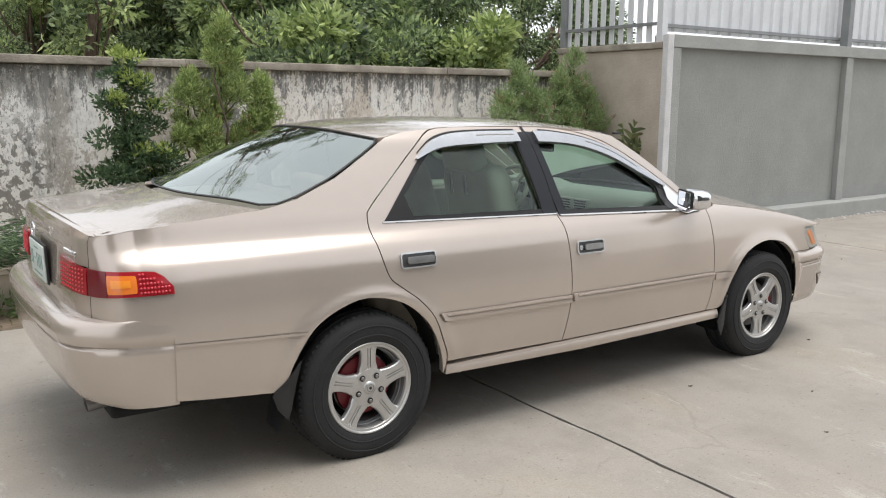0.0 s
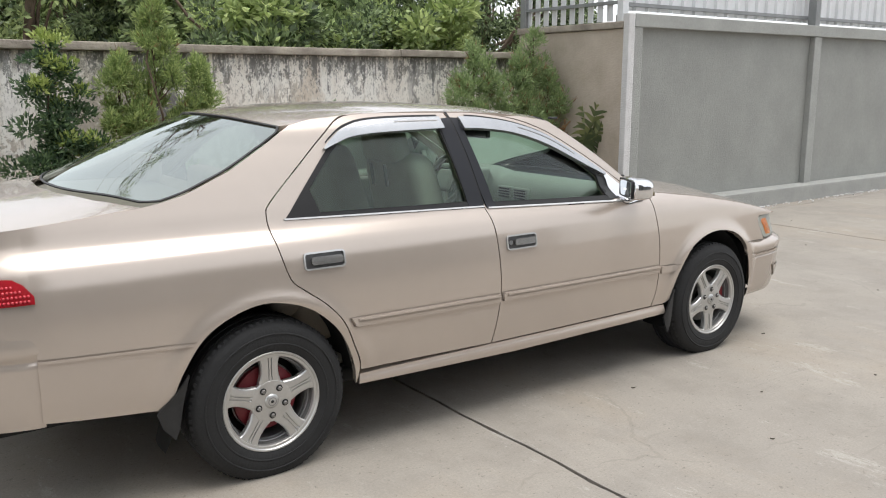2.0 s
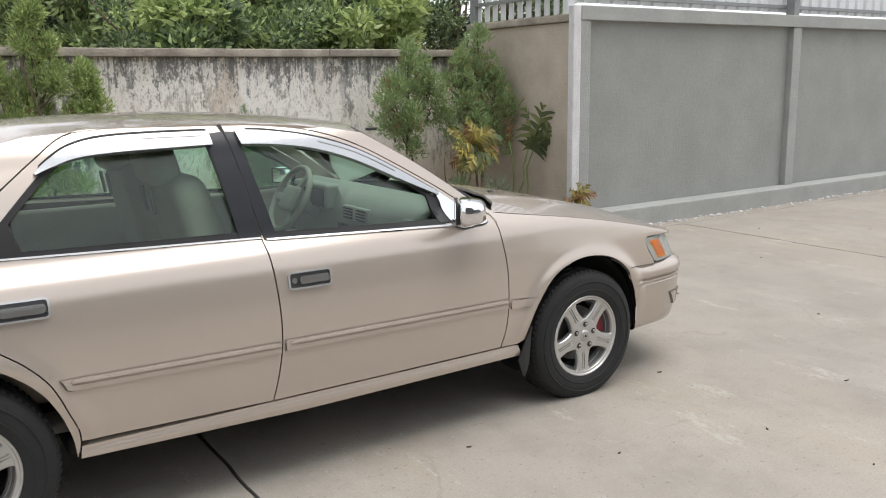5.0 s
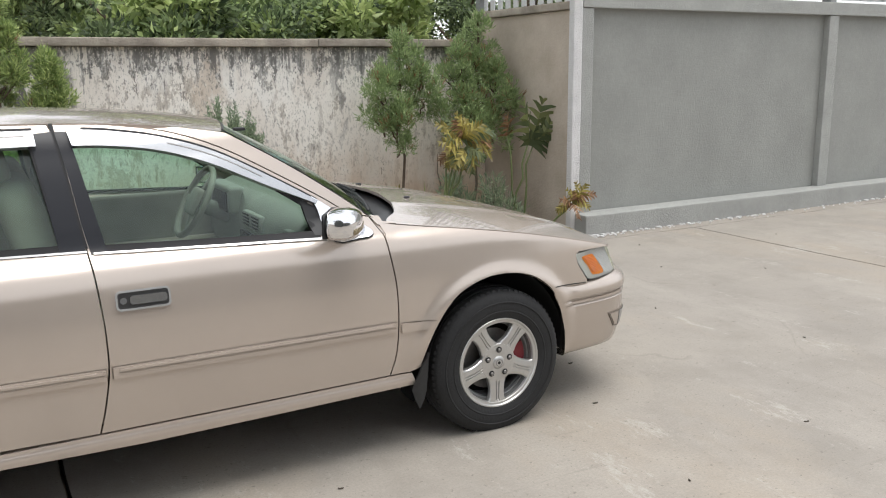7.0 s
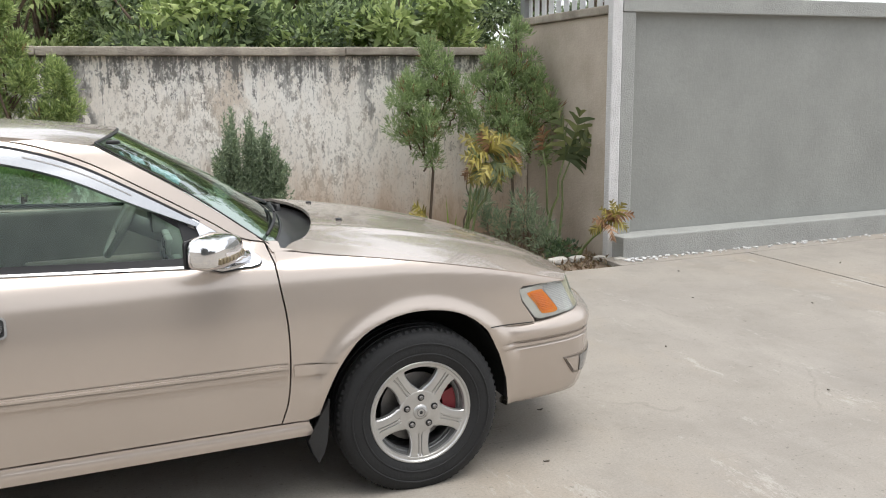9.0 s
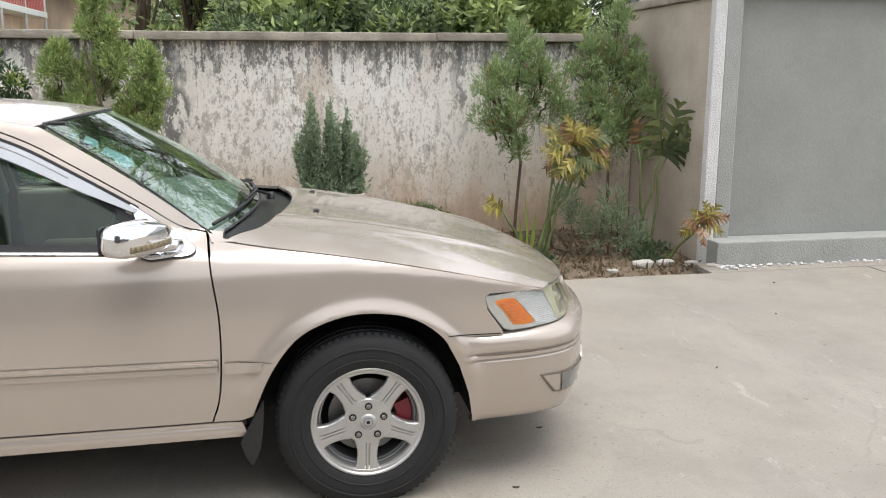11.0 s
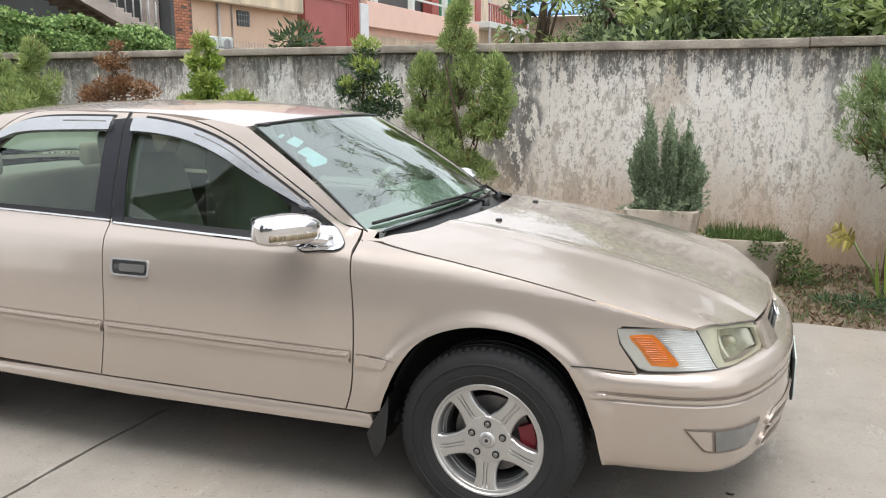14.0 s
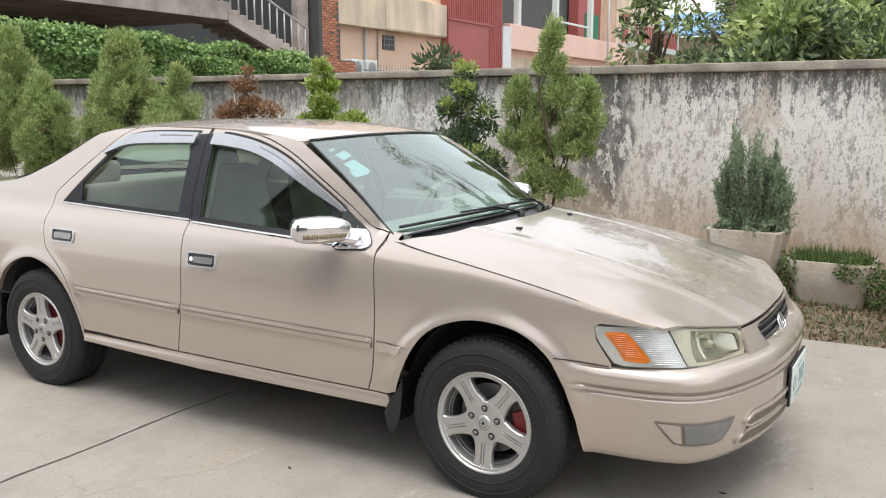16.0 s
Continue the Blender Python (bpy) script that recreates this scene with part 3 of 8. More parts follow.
def build_ground():
    # one sheet to the horizon, with the garden bed sunk a little behind the slab edge
    bm = bmesh.new()
    bmesh.ops.create_grid(bm, x_segments=2, y_segments=2, size=400)
    for v in bm.verts:
        v.co.z = -0.09
    tagged(part("ground", bm, SOIL, smooth=False), "bare brown earth under and around the yard", "ground", kind="structure")
    # concrete slabs, cast between joints
    xs = [-23.2, -17.1, -11.1, -5.05, 0.992, 6.93, 12.9, 18.9, 25]
    ys = [-16.0, -10.0, -3.9, 2.28]
    yard = tagged(new("pavement"), "pale grey concrete yard slabs with dark open joints", "pavement", kind="structure")
    for x0, x1 in zip(xs, xs[1:]):
        for y0, y1 in zip(ys, ys[1:]):
            bm = bmesh.new()
            n = 60
            g = 0.008
            low, top = [], []
            ring = []
            for a, b2 in (((x0, y0), (x1, y0)), ((x1, y0), (x1, y1)), ((x1, y1), (x0, y1)), ((x0, y1), (x0, y0))):
                for i in range(n):
                    t = i / n
                    px, py = a[0] + (b2[0] - a[0]) * t, a[1] + (b2[1] - a[1]) * t
                    w = 0.012 * noise.noise(Vector((px * 2.1, py * 2.1, 3))) + 0.004 * noise.noise(Vector((px * 17, py * 17, 1)))
                    chip = max(0.0, noise.noise(Vector((px * 5, py * 5, 9 + x0)))) * 0.012
                    ex = (1 if px == x0 else -1 if px == x1 else 0)
                    ey = (1 if py == y0 else -1 if py == y1 else 0)
                    edge = 0.03 * noise.noise(Vector((px * 1.7, 5, 1))) if y1 == 2.28 and py == y1 else 0
                    ring.append((px + ex * (g + chip) + (w if ex else 0), py + ey * (g + chip) + (w if ey else 0) + edge))
            top = [bm.verts.new((p[0], p[1], 0)) for p in ring]
            low = [bm.verts.new((p[0], p[1], -0.1)) for p in ring]
            bm.faces.new(top)
            for i in range(len(top)):
                j = (i + 1) % len(top)
                bm.faces.new((top[j], top[i], low[i], low[j]))
            part("slab", bm, CONCRETE, yard, smooth=False)
    bm = box_bm(5.62, 31, 2.292, 2.62, -0.1, -0.002, 0.006)
    part("slab", bm, CONCRETE, yard, smooth=False)
    # garden bed, uneven
    bm = bmesh.new()
    nx, ny = 180, 22
    grid = [[bm.verts.new((x := -16 + 22.0 * i / nx, y := 2.2 + 2.0 * j / ny,
                           -0.035 + 0.03 * noise.noise(Vector((x * 2, y * 2, 0))) + 0.02 * noise.noise(Vector((x * 9, y * 9, 4))) + 0.02 * (y - 2.2)))
             for j in range(ny + 1)] for i in range(nx + 1)]
    for i in range(nx):
        for j in range(ny):
            bm.faces.new((grid[i][j], grid[i + 1][j], grid[i + 1][j + 1], grid[i][j + 1]))
    tagged(part("garden_bed", bm, SOIL), "strip of dry brown garden soil along the wall", "soil", kind="structure")


def build_walls():
    w = block("wall_north", -20.0, 5.72, 4.19, 4.34, -0.1, 1.765, WEATHERED, label="old whitewashed garden wall streaked black with mould", category="wall")
    bm = bmesh.new()
    x = -20.0
    while x < 5.72:
        x1 = min(x + random.uniform(2.2, 3.0), 5.72)
        box_bm(x, x1 - 0.004, 4.11, 4.40, 1.768 + random.uniform(-0.003, 0.003), 1.84 + random.uniform(-0.004, 0.004), 0.008, 2, bm)
        x = x1
    part("coping", bm, COPING, w, "weathered grey cement coping")
    # side return of bare cement
    s = block("wall_east", 5.73, 5.93, 2.70, 4.42, -0.1, 2.06, BROWN_WALL, label="bare brown cement side wall with a stained top", category="wall")
    block("coping", 5.69, 5.95, 2.72, 4.42, 2.063, 2.135, COPING, 0.012, parent=s, label="black-stained cement ledge")
    # grey painted wall with pillars, beam and plinth
    g = block("wall_grey", 5.94, 30.0, 2.725, 2.92, -0.1, 2.10, GREY_WALL, label="grey painted boundary wall in recessed panels", category="wall")
    block("corner_edge", 5.70, 5.80, 2.64, 2.72, -0.1, 2.215, WHITE_EDGE, 0.012, parent=g, label="rough unpainted white corner")
    block("pillar", 5.803, 5.935, 2.65, 2.80, -0.1, 2.075, GREY_TRIM, 0.008, parent=g)
    for px in (9.22, 12.55, 15.9, 19.2, 22.5):
        block("pillar", px, px + 0.155, 2.65, 2.73, 0.10, 2.075, GREY_TRIM, 0.008, parent=g)
    block("beam", 5.803, 30, 2.64, 2.93, 2.078, 2.215, GREY_TRIM, 0.008, parent=g, label="projecting grey top beam")
    block("plinth", 5.75, 30, 2.47, 2.72, -0.1, 0.19, GREY_TRIM, 0.012, parent=g, label="grey plinth with a stepped top")
    # galvanised sheet fence on the grey wall
    def ribbed(length, z0, z1, pitch=0.20, rib=0.03):
        bm = bmesh.new()
        prof = []
        x = 0.0
        while x < length:
            prof += [(x, 0), (x + pitch - 0.075, 0), (x + pitch - 0.055, -rib), (x + pitch - 0.02, -rib)]
            x += pitch
        prof = [p for p in prof if p[0] <= length]
        lo = [bm.verts.new((p[0], p[1], z0)) for p in prof]
        hi = [bm.verts.new((p[0], p[1], z1)) for p in prof]
        for i in range(len(prof) - 1):
            bm.faces.new((lo[i], lo[i + 1], hi[i + 1], hi[i]))
        r = bmesh.ops.extrude_face_region(bm, geom=bm.faces[:])
        for v in r["geom"]:
            if isinstance(v, bmesh.types.BMVert):
                v.co.y += 0.004
        return bm
    f = tagged(new("sheet_fence"), "white galvanised ribbed sheet fence on the grey wall", "fence", kind="structure")
    x = 5.86
    while x < 29:
        part("sheet", ribbed(0.99, 2.26, 4.3), GALV, f, smooth=False).location = (x, 2.86, 0)
        x += 1.0
    for z in (2.32, 3.2, 4.1):
        block("rail", 5.84, 29, 2.80, 2.835, z - 0.02, z + 0.02, GALV_D, 0.003, parent=f)
    for px in (9.24, 12.57, 15.92, 19.2, 22.5):
        block("post", px, px + 0.1, 2.68, 2.79, 2.218, 4.35, GALV_D, 0.004, parent=f)
    # barred side of the fence above the brown wall
    s2 = tagged(new("barred_fence"), "upright pale metal slats between dark rails above the wall", "fence", kind="structure")
    y = 2.98
    while y < 4.3:
        block("slat", 5.80, 5.815, y, y + 0.075, 2.15, 4.3, GALV, 0.002, parent=s2)
        y += 0.145
    for z in (2.34, 3.1, 4.0):
        block("rail", 5.76, 5.797, 2.80, 4.34, z - 0.018, z + 0.018, GALV_D, 0.003, parent=s2)
    block("post", 5.75, 5.84, 4.34, 4.43, 1.85, 4.35, GALV_D, 0.004, parent=s2)
    block("post", 5.75, 5.84, 2.78, 2.86, 2.14, 4.35, GALV, 0.004, parent=s2)


build_ground()
build_walls()


# crumbs of broken render along the foot of the grey wall
def build_crumbs():
    rng = random.Random(5)
    bm = bmesh.new()
    for k in range(260):
        x = 5.75 + 9 * rng.random() ** 1.6
        y = 2.46 - abs(rng.gauss(0, 0.05))
        r = rng.uniform(0.005, 0.017)
        m = Matrix.Translation((x, y, r * 0.4)) @ Matrix.Rotation(rng.random() * 6.28, 4, "Z") @ Matrix.Diagonal((r * rng.uniform(0.8, 2.2), r, r * 0.7, 1))
        bmesh.ops.create_icosphere(bm, subdivisions=1, radius=1, matrix=m)
    t = thing("rubble", "pale crumbs of broken render along the wall foot", "rubble", kind="stuff")
    part("crumb", bm, WHITE_EDGE, t, smooth=False)


build_crumbs()


# ==== the car ====
WX = (-1.14, -1.10, -1.045, -0.98, -0.885, -0.78, -0.6, -0.3, 0.3, 1.2, 2.1, 2.6, 2.95, 3.15, 3.3, 3.42, 3.5, 3.57)
WY = (0.45, 0.60, 0.70, 0.78, 0.823, 0.845, 0.860, 0.873, 0.886, 0.89, 0.882, 0.872, 0.858, 0.842, 0.812, 0.752, 0.665, 0.52)
DZ = (0.15, 0.22, 0.30, 0.40, 0.55, 0.70, 0.80, 0.88, 0.92, 0.97, 1.05, 1.15, 1.265, 1.36, 1.42)
DY = (0.08, 0.045, 0.022, 0.008, 0.0, 0.006, 0.018, 0.036, 0.055, 0.10, 0.135, 0.18, 0.24, 0.30, 0.37)


def flank(x, z):
    """Half width of the body at a place along it and a height."""
    w = float(hermite(WX, WY, x)) - float(hermite(DZ, DY, z))
    s = min(1.0, max(0.0, (x - 1.5) / 0.7))
    s = s * s * (3 - 2 * s)
    k = min(1.0, max(0.0, (z - 0.93) / 0.06))
    w -= 0.06 * s * k * min(1.0, max(0.0, (2.5 - x) / 0.3))
    zc = float(np.interp(x, (2.15, 2.6, 3.0, 3.3), (0.905, 0.878, 0.822, 0.765)))
    w -= 0.42 * min(1.0, max(0.0, (x - 2.1) / 0.12)) * 0.006 * math.log1p(math.exp(min(30.0, (z - zc) / 0.006)))
    for cx, amp in ((0.0, 0.010), (2.67, 0.017)):
        r = math.hypot((x - cx) * 0.97, z - 0.31)
        if 0.3 < r < 0.6 and z > 0.3:
            w += amp * math.exp(-((r - 0.405) / 0.036) ** 2) * min(1, (z - 0.3) / 0.15)
    return w


def on_flank(x, z):
    return (x, -flank(x, z), z)


HOOD_X = (2.0, 2.25, 2.58, 2.97, 3.27, 3.40, 3.52, 3.6)
HOOD_E = (0.985, 0.952, 0.908, 0.838, 0.767, 0.73, 0.69, 0.66)
HOOD_C = (1.035, 1.015, 0.975, 0.90, 0.82, 0.775, 0.715, 0.67)


def hood_z(x, y):
    """Bonnet height; its nose comes down on the upper edge of lamps and grille."""
    z = hood_base(x, y)
    xe, ze = float(np.interp(abs(y), NOSE_Y, NOSE_X)), float(np.interp(abs(y), NOSE_Y, NOSE_Z))
    d = max(0.0, xe - x)
    fade = min(1.0, max(0.0, (0.80 - abs(y)) / 0.1))
    return z + (ze + 0.005 - hood_base(min(xe, 3.6), y)) * math.exp(-(d / 0.13) ** 2) * fade


def hood_base(x, y):
    e, c = float(hermite(HOOD_X, HOOD_E, x)), float(hermite(HOOD_X, HOOD_C, x))
    w = max(0.3, flank(x, e) - 0.01)
    q = abs(y) / w
    crease = 0.006 * math.exp(-((abs(y) - 0.44 + 0.05 * (x - 2.2)) / 0.045) ** 2)
    return c - (c - e) * min(1.3, q) ** 2.2 + crease


ROOF_X = (-0.05, 0.1, 0.4, 0.75, 1.1, 1.4, 1.7, 1.8)
ROOF_C = (1.375, 1.392, 1.417, 1.428, 1.422, 1.403, 1.367, 1.35)


def roof_edge(x):
    return float(hermite((0.05, 0.22, 0.47, 0.77, 1.08, 1.35, 1.62, 1.75), (1.29, 1.348, 1.382, 1.392, 1.388, 1.373, 1.334, 1.31), x))


def roof_z(x, y):
    c, e = float(hermite(ROOF_X, ROOF_C, x)), roof_edge(x)
    w = flank(x, e)
    return c - (c - e) * min(1.25, abs(y) / w) ** 2.6


def screen_z(x, y):
    xc = x + 0.26 * y * y
    t = (xc - 1.68) / 0.62
    return 1.367 - 0.367 * t + 0.022 * math.sin(math.pi * min(1, max(0, t))) - 0.06 * y * y + 0.010 * max(0.0, 1 - max(0.0, t) / 0.35) ** 2


def back_z(x, y):
    xc = x - 0.38 * y * y
    t = (0.08 - xc) / 0.65
    z = 1.387 - 0.272 * t + 0.02 * math.sin(math.pi * min(1, max(0, t))) - 0.075 * y * y
    return z


PILLAR_X = (-0.40, -0.33, -0.24, -0.06, 0.10, 0.19, 0.235)
PILLAR_Z = (1.088, 1.10, 1.122, 1.193, 1.278, 1.33, 1.353)


def back_full(x, y):
    """Rear window, drawn to the pillar's edge at its sides."""
    ze = float(np.interp(x, PILLAR_X, PILLAR_Z))
    ye = flank(min(0.235, max(-0.40, x)), ze)
    return back_z(x, y) + (ze - back_z(x, ye)) * min(1.1, abs(y) / ye) ** 3


def deck_z(x, y):
    c = float(hermite((-1.15, -1.05, -0.9, -0.6, -0.3), (1.035, 1.055, 1.072, 1.105, 1.14), x))
    e = float(hermite((-1.08, -0.985, -0.77, -0.39), (1.015, 1.027, 1.05, 1.089), x))
    return c - (c - e) * min(1.4, abs(y) / 0.70) ** 2.5


REAR_S = ((-1.084, 0.0), (-1.081, 0.3), (-1.067, 0.55), (-1.030, 0.70), (-0.977, 0.779), (-0.885, 0.823), (-0.78, 0.845), (-0.6, 0.860))
FRONT_S = ((3.617, 0.0), (3.611, 0.2), (3.587, 0.38), (3.537, 0.555), (3.472, 0.70), (3.40, 0.778), (3.29, 0.823), (3.15, 0.844), (3.0, 0.856), (2.85, 0.863))


def plan_curve(table):
    pts = smooth_line(table, 12)
    d = [0.0]
    for a, b in zip(pts, pts[1:]):
        d.append(d[-1] + math.dist(a, b))
    xs, ys = np.array([p[0] for p in pts]), np.array([p[1] for p in pts])

    def at(s):
        a = abs(s)
        x, y = float(np.interp(a, d, xs)), float(np.interp(a, d, ys))
        x2, y2 = float(np.interp(a + 0.01, d, xs)), float(np.interp(a + 0.01, d, ys))
        x1, y1 = float(np.interp(max(0, a - 0.01), d, xs)), float(np.interp(max(0, a - 0.01), d, ys))
        tx, ty = x2 - x1, y2 - y1
        n = math.hypot(tx, ty) or 1
        nx, ny = ty / n, -tx / n
        if table is REAR_S:
            nx, ny = -nx, -ny
        sg = 1 if s > 0 else -1
        return x, sg * y, nx, sg * ny
    at.length = d[-1]
    at.s_of_y = lambda y: float(np.interp(abs(y), ys, d)) * (1 if y > 0 else -1)
    at.s_of_x = lambda x: float(np.interp(x, xs if xs[0] < xs[-1] else xs[::-1], d if xs[0] < xs[-1] else d[::-1]))
    return at


REAR, FRONT = plan_curve(REAR_S), plan_curve(FRONT_S)


def front_inset(s, z):
    """How far the lamp and grille band lies behind the bumper's plan curve; it runs out into the flank."""
    se, si = FRONT.s_of_x(3.09), FRONT.s_of_y(0.62)
    k = min(1.0, max(0.0, (se - abs(s)) / (se - si)))
    k = k * k * (3 - 2 * k)
    x, y, nx, ny = FRONT(s)
    return -k * (0.045 + 0.45 * max(-0.1, z - 0.625)) + (1 - k) * (flank(x, z) - abs(y) + 0.001)


def lamp_surf(extra=0.0):
    def f(s, z):
        x, y, nx, ny = FRONT(s)
        o = front_inset(s, z) + extra
        return (x + nx * o, y + ny * o, z)
    return f


def lamp_top(v):
    """Height of the upper edge of grille, lamps and corner lenses."""
    return float(np.interp(abs(v), (0, 0.2, 0.40, 0.46, 0.62, 0.78, 0.90, 1.02, 1.153), (0.711, 0.7105, 0.7075, 0.7065, 0.729, 0.747, 0.7555, 0.7555, 0.749)))


_nose = [lamp_surf(0.002)(v, lamp_top(v)) for v in np.linspace(0, FRONT.s_of_y(0.70), 40)]
NOSE_Y, NOSE_X, NOSE_Z = [p[1] for p in _nose], [p[0] for p in _nose], [p[2] for p in _nose]

car = thing("car", "champagne beige four-door saloon with silver alloy wheels and chrome mirrors", "car")
car.matrix_world = Matrix.Translation((1.335, 0.10, -0.02)) @ Matrix.Rotation(radians(-0.21), 4, "Z") @ Matrix.Translation((-1.3, 0, 0))
RG = ((1.02, 1.388), (0.77, 1.392), (0.60, 1.392), (0.47, 1.375), (0.36, 1.302), (0.205, 1.178), (0.078, 1.07), (0.052, 1.026), (0.058, 0.924),
      (0.093, 0.791), (0.15, 0.737), (0.235, 0.672), (0.305, 0.59), (0.352, 0.48), (0.375, 0.42), (0.38, 0.375))
REAR_GAP = smooth_line(RG, 4)
B_GAP = smooth_line(((1.03, 1.388), (1.055, 1.2), (1.072, 1.06), (1.088, 0.96), (1.099, 0.86), (1.109, 0.71), (1.107, 0.58), (1.087, 0.46), (1.063, 0.363)), 4)
F_GAP = smooth_line(((2.148, 0.985), (2.160, 0.93), (2.168, 0.862), (2.186, 0.727), (2.187, 0.579), (2.175, 0.449), (2.148, 0.363)), 4)
A_GAP = smooth_line(((1.03, 1.388), (1.20, 1.381), (1.40, 1.352), (1.58, 1.290), (1.77, 1.187), (1.95, 1.080), (2.06, 1.01), (2.148, 0.985)), 5)
R_ARCH = smooth_line(((0.365, 0.315), (0.352, 0.40), (0.315, 0.50), (0.256, 0.588), (0.147, 0.672), (0.0, 0.712), (-0.13, 0.69), (-0.255, 0.62), (-0.343, 0.493), (-0.385, 0.385)), 5)
F_ARCH = smooth_line(((3.05, 0.285), (3.028, 0.40), (2.99, 0.51), (2.93, 0.615), (2.826, 0.688), (2.692, 0.714), (2.57, 0.703), (2.447, 0.65), (2.361, 0.548), (2.30, 0.42), (2.27, 0.315)), 5)


def window_hole(rear):
    if rear:
        return smooth_line(((0.139, 1.008), (0.274, 1.150), (0.390, 1.262), (0.48, 1.318), (0.60, 1.338), (0.80, 1.347), (0.965, 1.347)), 4) + [(1.02, 0.985)]
    return [(1.125, 0.975), (1.066, 1.342)] + smooth_line(((1.15, 1.342), (1.30, 1.330), (1.46, 1.29), (1.60, 1.232), (1.76, 1.143), (1.885, 1.06)), 4) + [(1.90, 0.945)]


def grow_ring(name, poly, width, mat, parent, lift, side, gap=0.0, flange=0.006, step=0.03, label=""):
    return sheet(name, poly, on_flank, mat, parent, step, gap, flange, holes=[shrink(list(poly), width)], lift=lift, side=side, label=label)


def pane_surf(x, z):
    """Door glass: nearly straight from belt to roof, so that it mirrors cleanly."""
    d = z - 0.98
    return (x, -(flank(x, 1.05) + 0.135 - (0.105 + 0.44 * d + 0.2 * d * d)), z)


def build_side(side):
    # quarter panel with the rear pillar
    quarter = list(REAR_GAP[8:]) + [(0.376, 0.345)] + R_ARCH + [(-0.40, 0.378), (-0.62, 0.395), (-0.80, 0.412), (-0.801, 0.6), (-0.801, 0.80), (-0.80, 0.828),
              (-0.80, 0.885), (-0.80, 0.905), (-0.80, 1.047), (-0.77, 1.052), (-0.5, 1.078), (-0.40, 1.088),
              (-0.33, 1.10), (-0.24, 1.122), (-0.06, 1.193), (0.10, 1.278), (0.19, 1.33), (0.235, 1.353), (0.34, 1.375)]
    sheet("quarter_panel", quarter, on_flank, PAINT, car, 0.019, 0.002, 0.03, side=side)
    # doors
    rear_door = REAR_GAP + [(1.063, 0.363)] + B_GAP[::-1][1:-1]
    front_door = B_GAP + F_GAP[::-1] + A_GAP[::-1][1:-1]
    for poly, rear in ((rear_door, True), (front_door, False)):
        hole = window_hole(rear)
        door = sheet("door", poly, on_flank, PAINT, car, 0.028, 0.0028, 0.03, holes=[hole], side=side)
        grow_ring("window_seal", shrink(hole, -0.006), 0.022, DARK_GAP, door, 0.002, side)
        pane = sheet("window", shrink(hole, -0.004), pane_surf, GLASS, door, 0.05, 0, 0, lift=-0.012, side=side)
        pane.visible_shadow = False
        # bright belt strip
        x0, x1 = (0.12, 1.085) if rear else (1.105, 1.955)
        zz = (lambda x: 1.008 - 0.026 * (x - 0.139) / 0.88) if rear else (lambda x: 0.972 - 0.030 * (x - 1.125) / 0.775)
        n = 16
        up = [(x0 + (x1 - x0) * i / n, zz(x0 + (x1 - x0) * i / n) - 0.004) for i in range(n + 1)]
        dn = [(p[0], p[1] - 0.0065) for p in up[::-1]]
        sheet("belt_strip", up + dn, on_flank, HANDLE, door, 0.03, 0, 0.006, lift=0.006, side=side, label="dull metal belt strip")
        # moulding
        x0, x1 = (0.345, 1.097) if rear else (1.119, 2.175)
        mz = (lambda x, d: (0.582 if rear else 0.575) - 0.010 * (x - x0) / (x1 - x0) + d)
        m = [(x0 + 0.018, mz(x0, -0.019)), (x0 + 0.004, mz(x0, -0.012)), (x0, mz(x0, 0)), (x0 - (0.012 if rear else 0), mz(x0, 0.019))] if rear else [(x0, mz(x0, -0.019)), (x0, mz(x0, 0.019))]
        m += [(x1, mz(x1, 0.019)), (x1, mz(x1, -0.019))]
        mo = sheet("moulding", m, on_flank, MOULD, door, 0.03, 0, 0.014, lift=0.013, side=side)
        # slightly larger dark sheet paints a shade line round the moulding
        sheet("moulding_seam", shrink(m, -0.0035), on_flank, SEAM, mo, 0.03, 0, 0, lift=0.0015, side=side)
        sheet("moulding_ridge", [(x0 + 0.02, mz(x0, 0.006)), (x0 + 0.02, mz(x0, 0.014)), (x1 - 0.004, mz(x1, 0.014)), (x1 - 0.004, mz(x1, 0.006))], on_flank, MOULD, mo, 0.03, 0, 0.008, lift=0.0205, side=side)
        # thin darker strip paints a groove's shade on the smooth moulding
        sheet("moulding_groove", [(x0 + 0.02, mz(x0, -0.0005)), (x0 + 0.02, mz(x0, 0.0035)), (x1 - 0.004, mz(x1, 0.0035)), (x1 - 0.004, mz(x1, -0.0005))], on_flank, PAINT_GROOVE, mo, 0.03, 0, 0, lift=0.0142, side=side)
        build_handle(door, side, rear)
        build_visor(door, side, rear)
        # black pillar films
        if rear:
            film = [(1.003, 0.975), (0.958, 1.356), (1.028, 1.362), (1.054, 1.2), (1.070, 1.06), (1.083, 0.968)]
            q = [(0.128, 1.004), (0.178, 1.056), (0.245, 1.126), (0.280, 1.01)]
            sheet("quarter_light", q, on_flank, DARK_GAP, door, 0.03, 0, 0.01, lift=0.0025, side=side)
        else:
            film = [(1.098, 0.965), (1.080, 1.06), (1.064, 1.2), (1.038, 1.362), (1.078, 1.360), (1.150, 0.962)]
            q = [(1.86, 1.075), (1.905, 1.052), (1.955, 1.03), (1.96, 0.945), (1.885, 0.947)]
            sheet("mirror_sail", q, on_flank, BLACK_PLASTIC, door, 0.03, 0, 0.01, lift=0.003, side=side)
        sheet("pillar_film", film, on_flank, BLACK_GLOSS, door, 0.03, 0, 0.006, lift=0.004, side=side, label="gloss black pillar film")
    bl = [p for p in B_GAP if p[1] > 0.966]
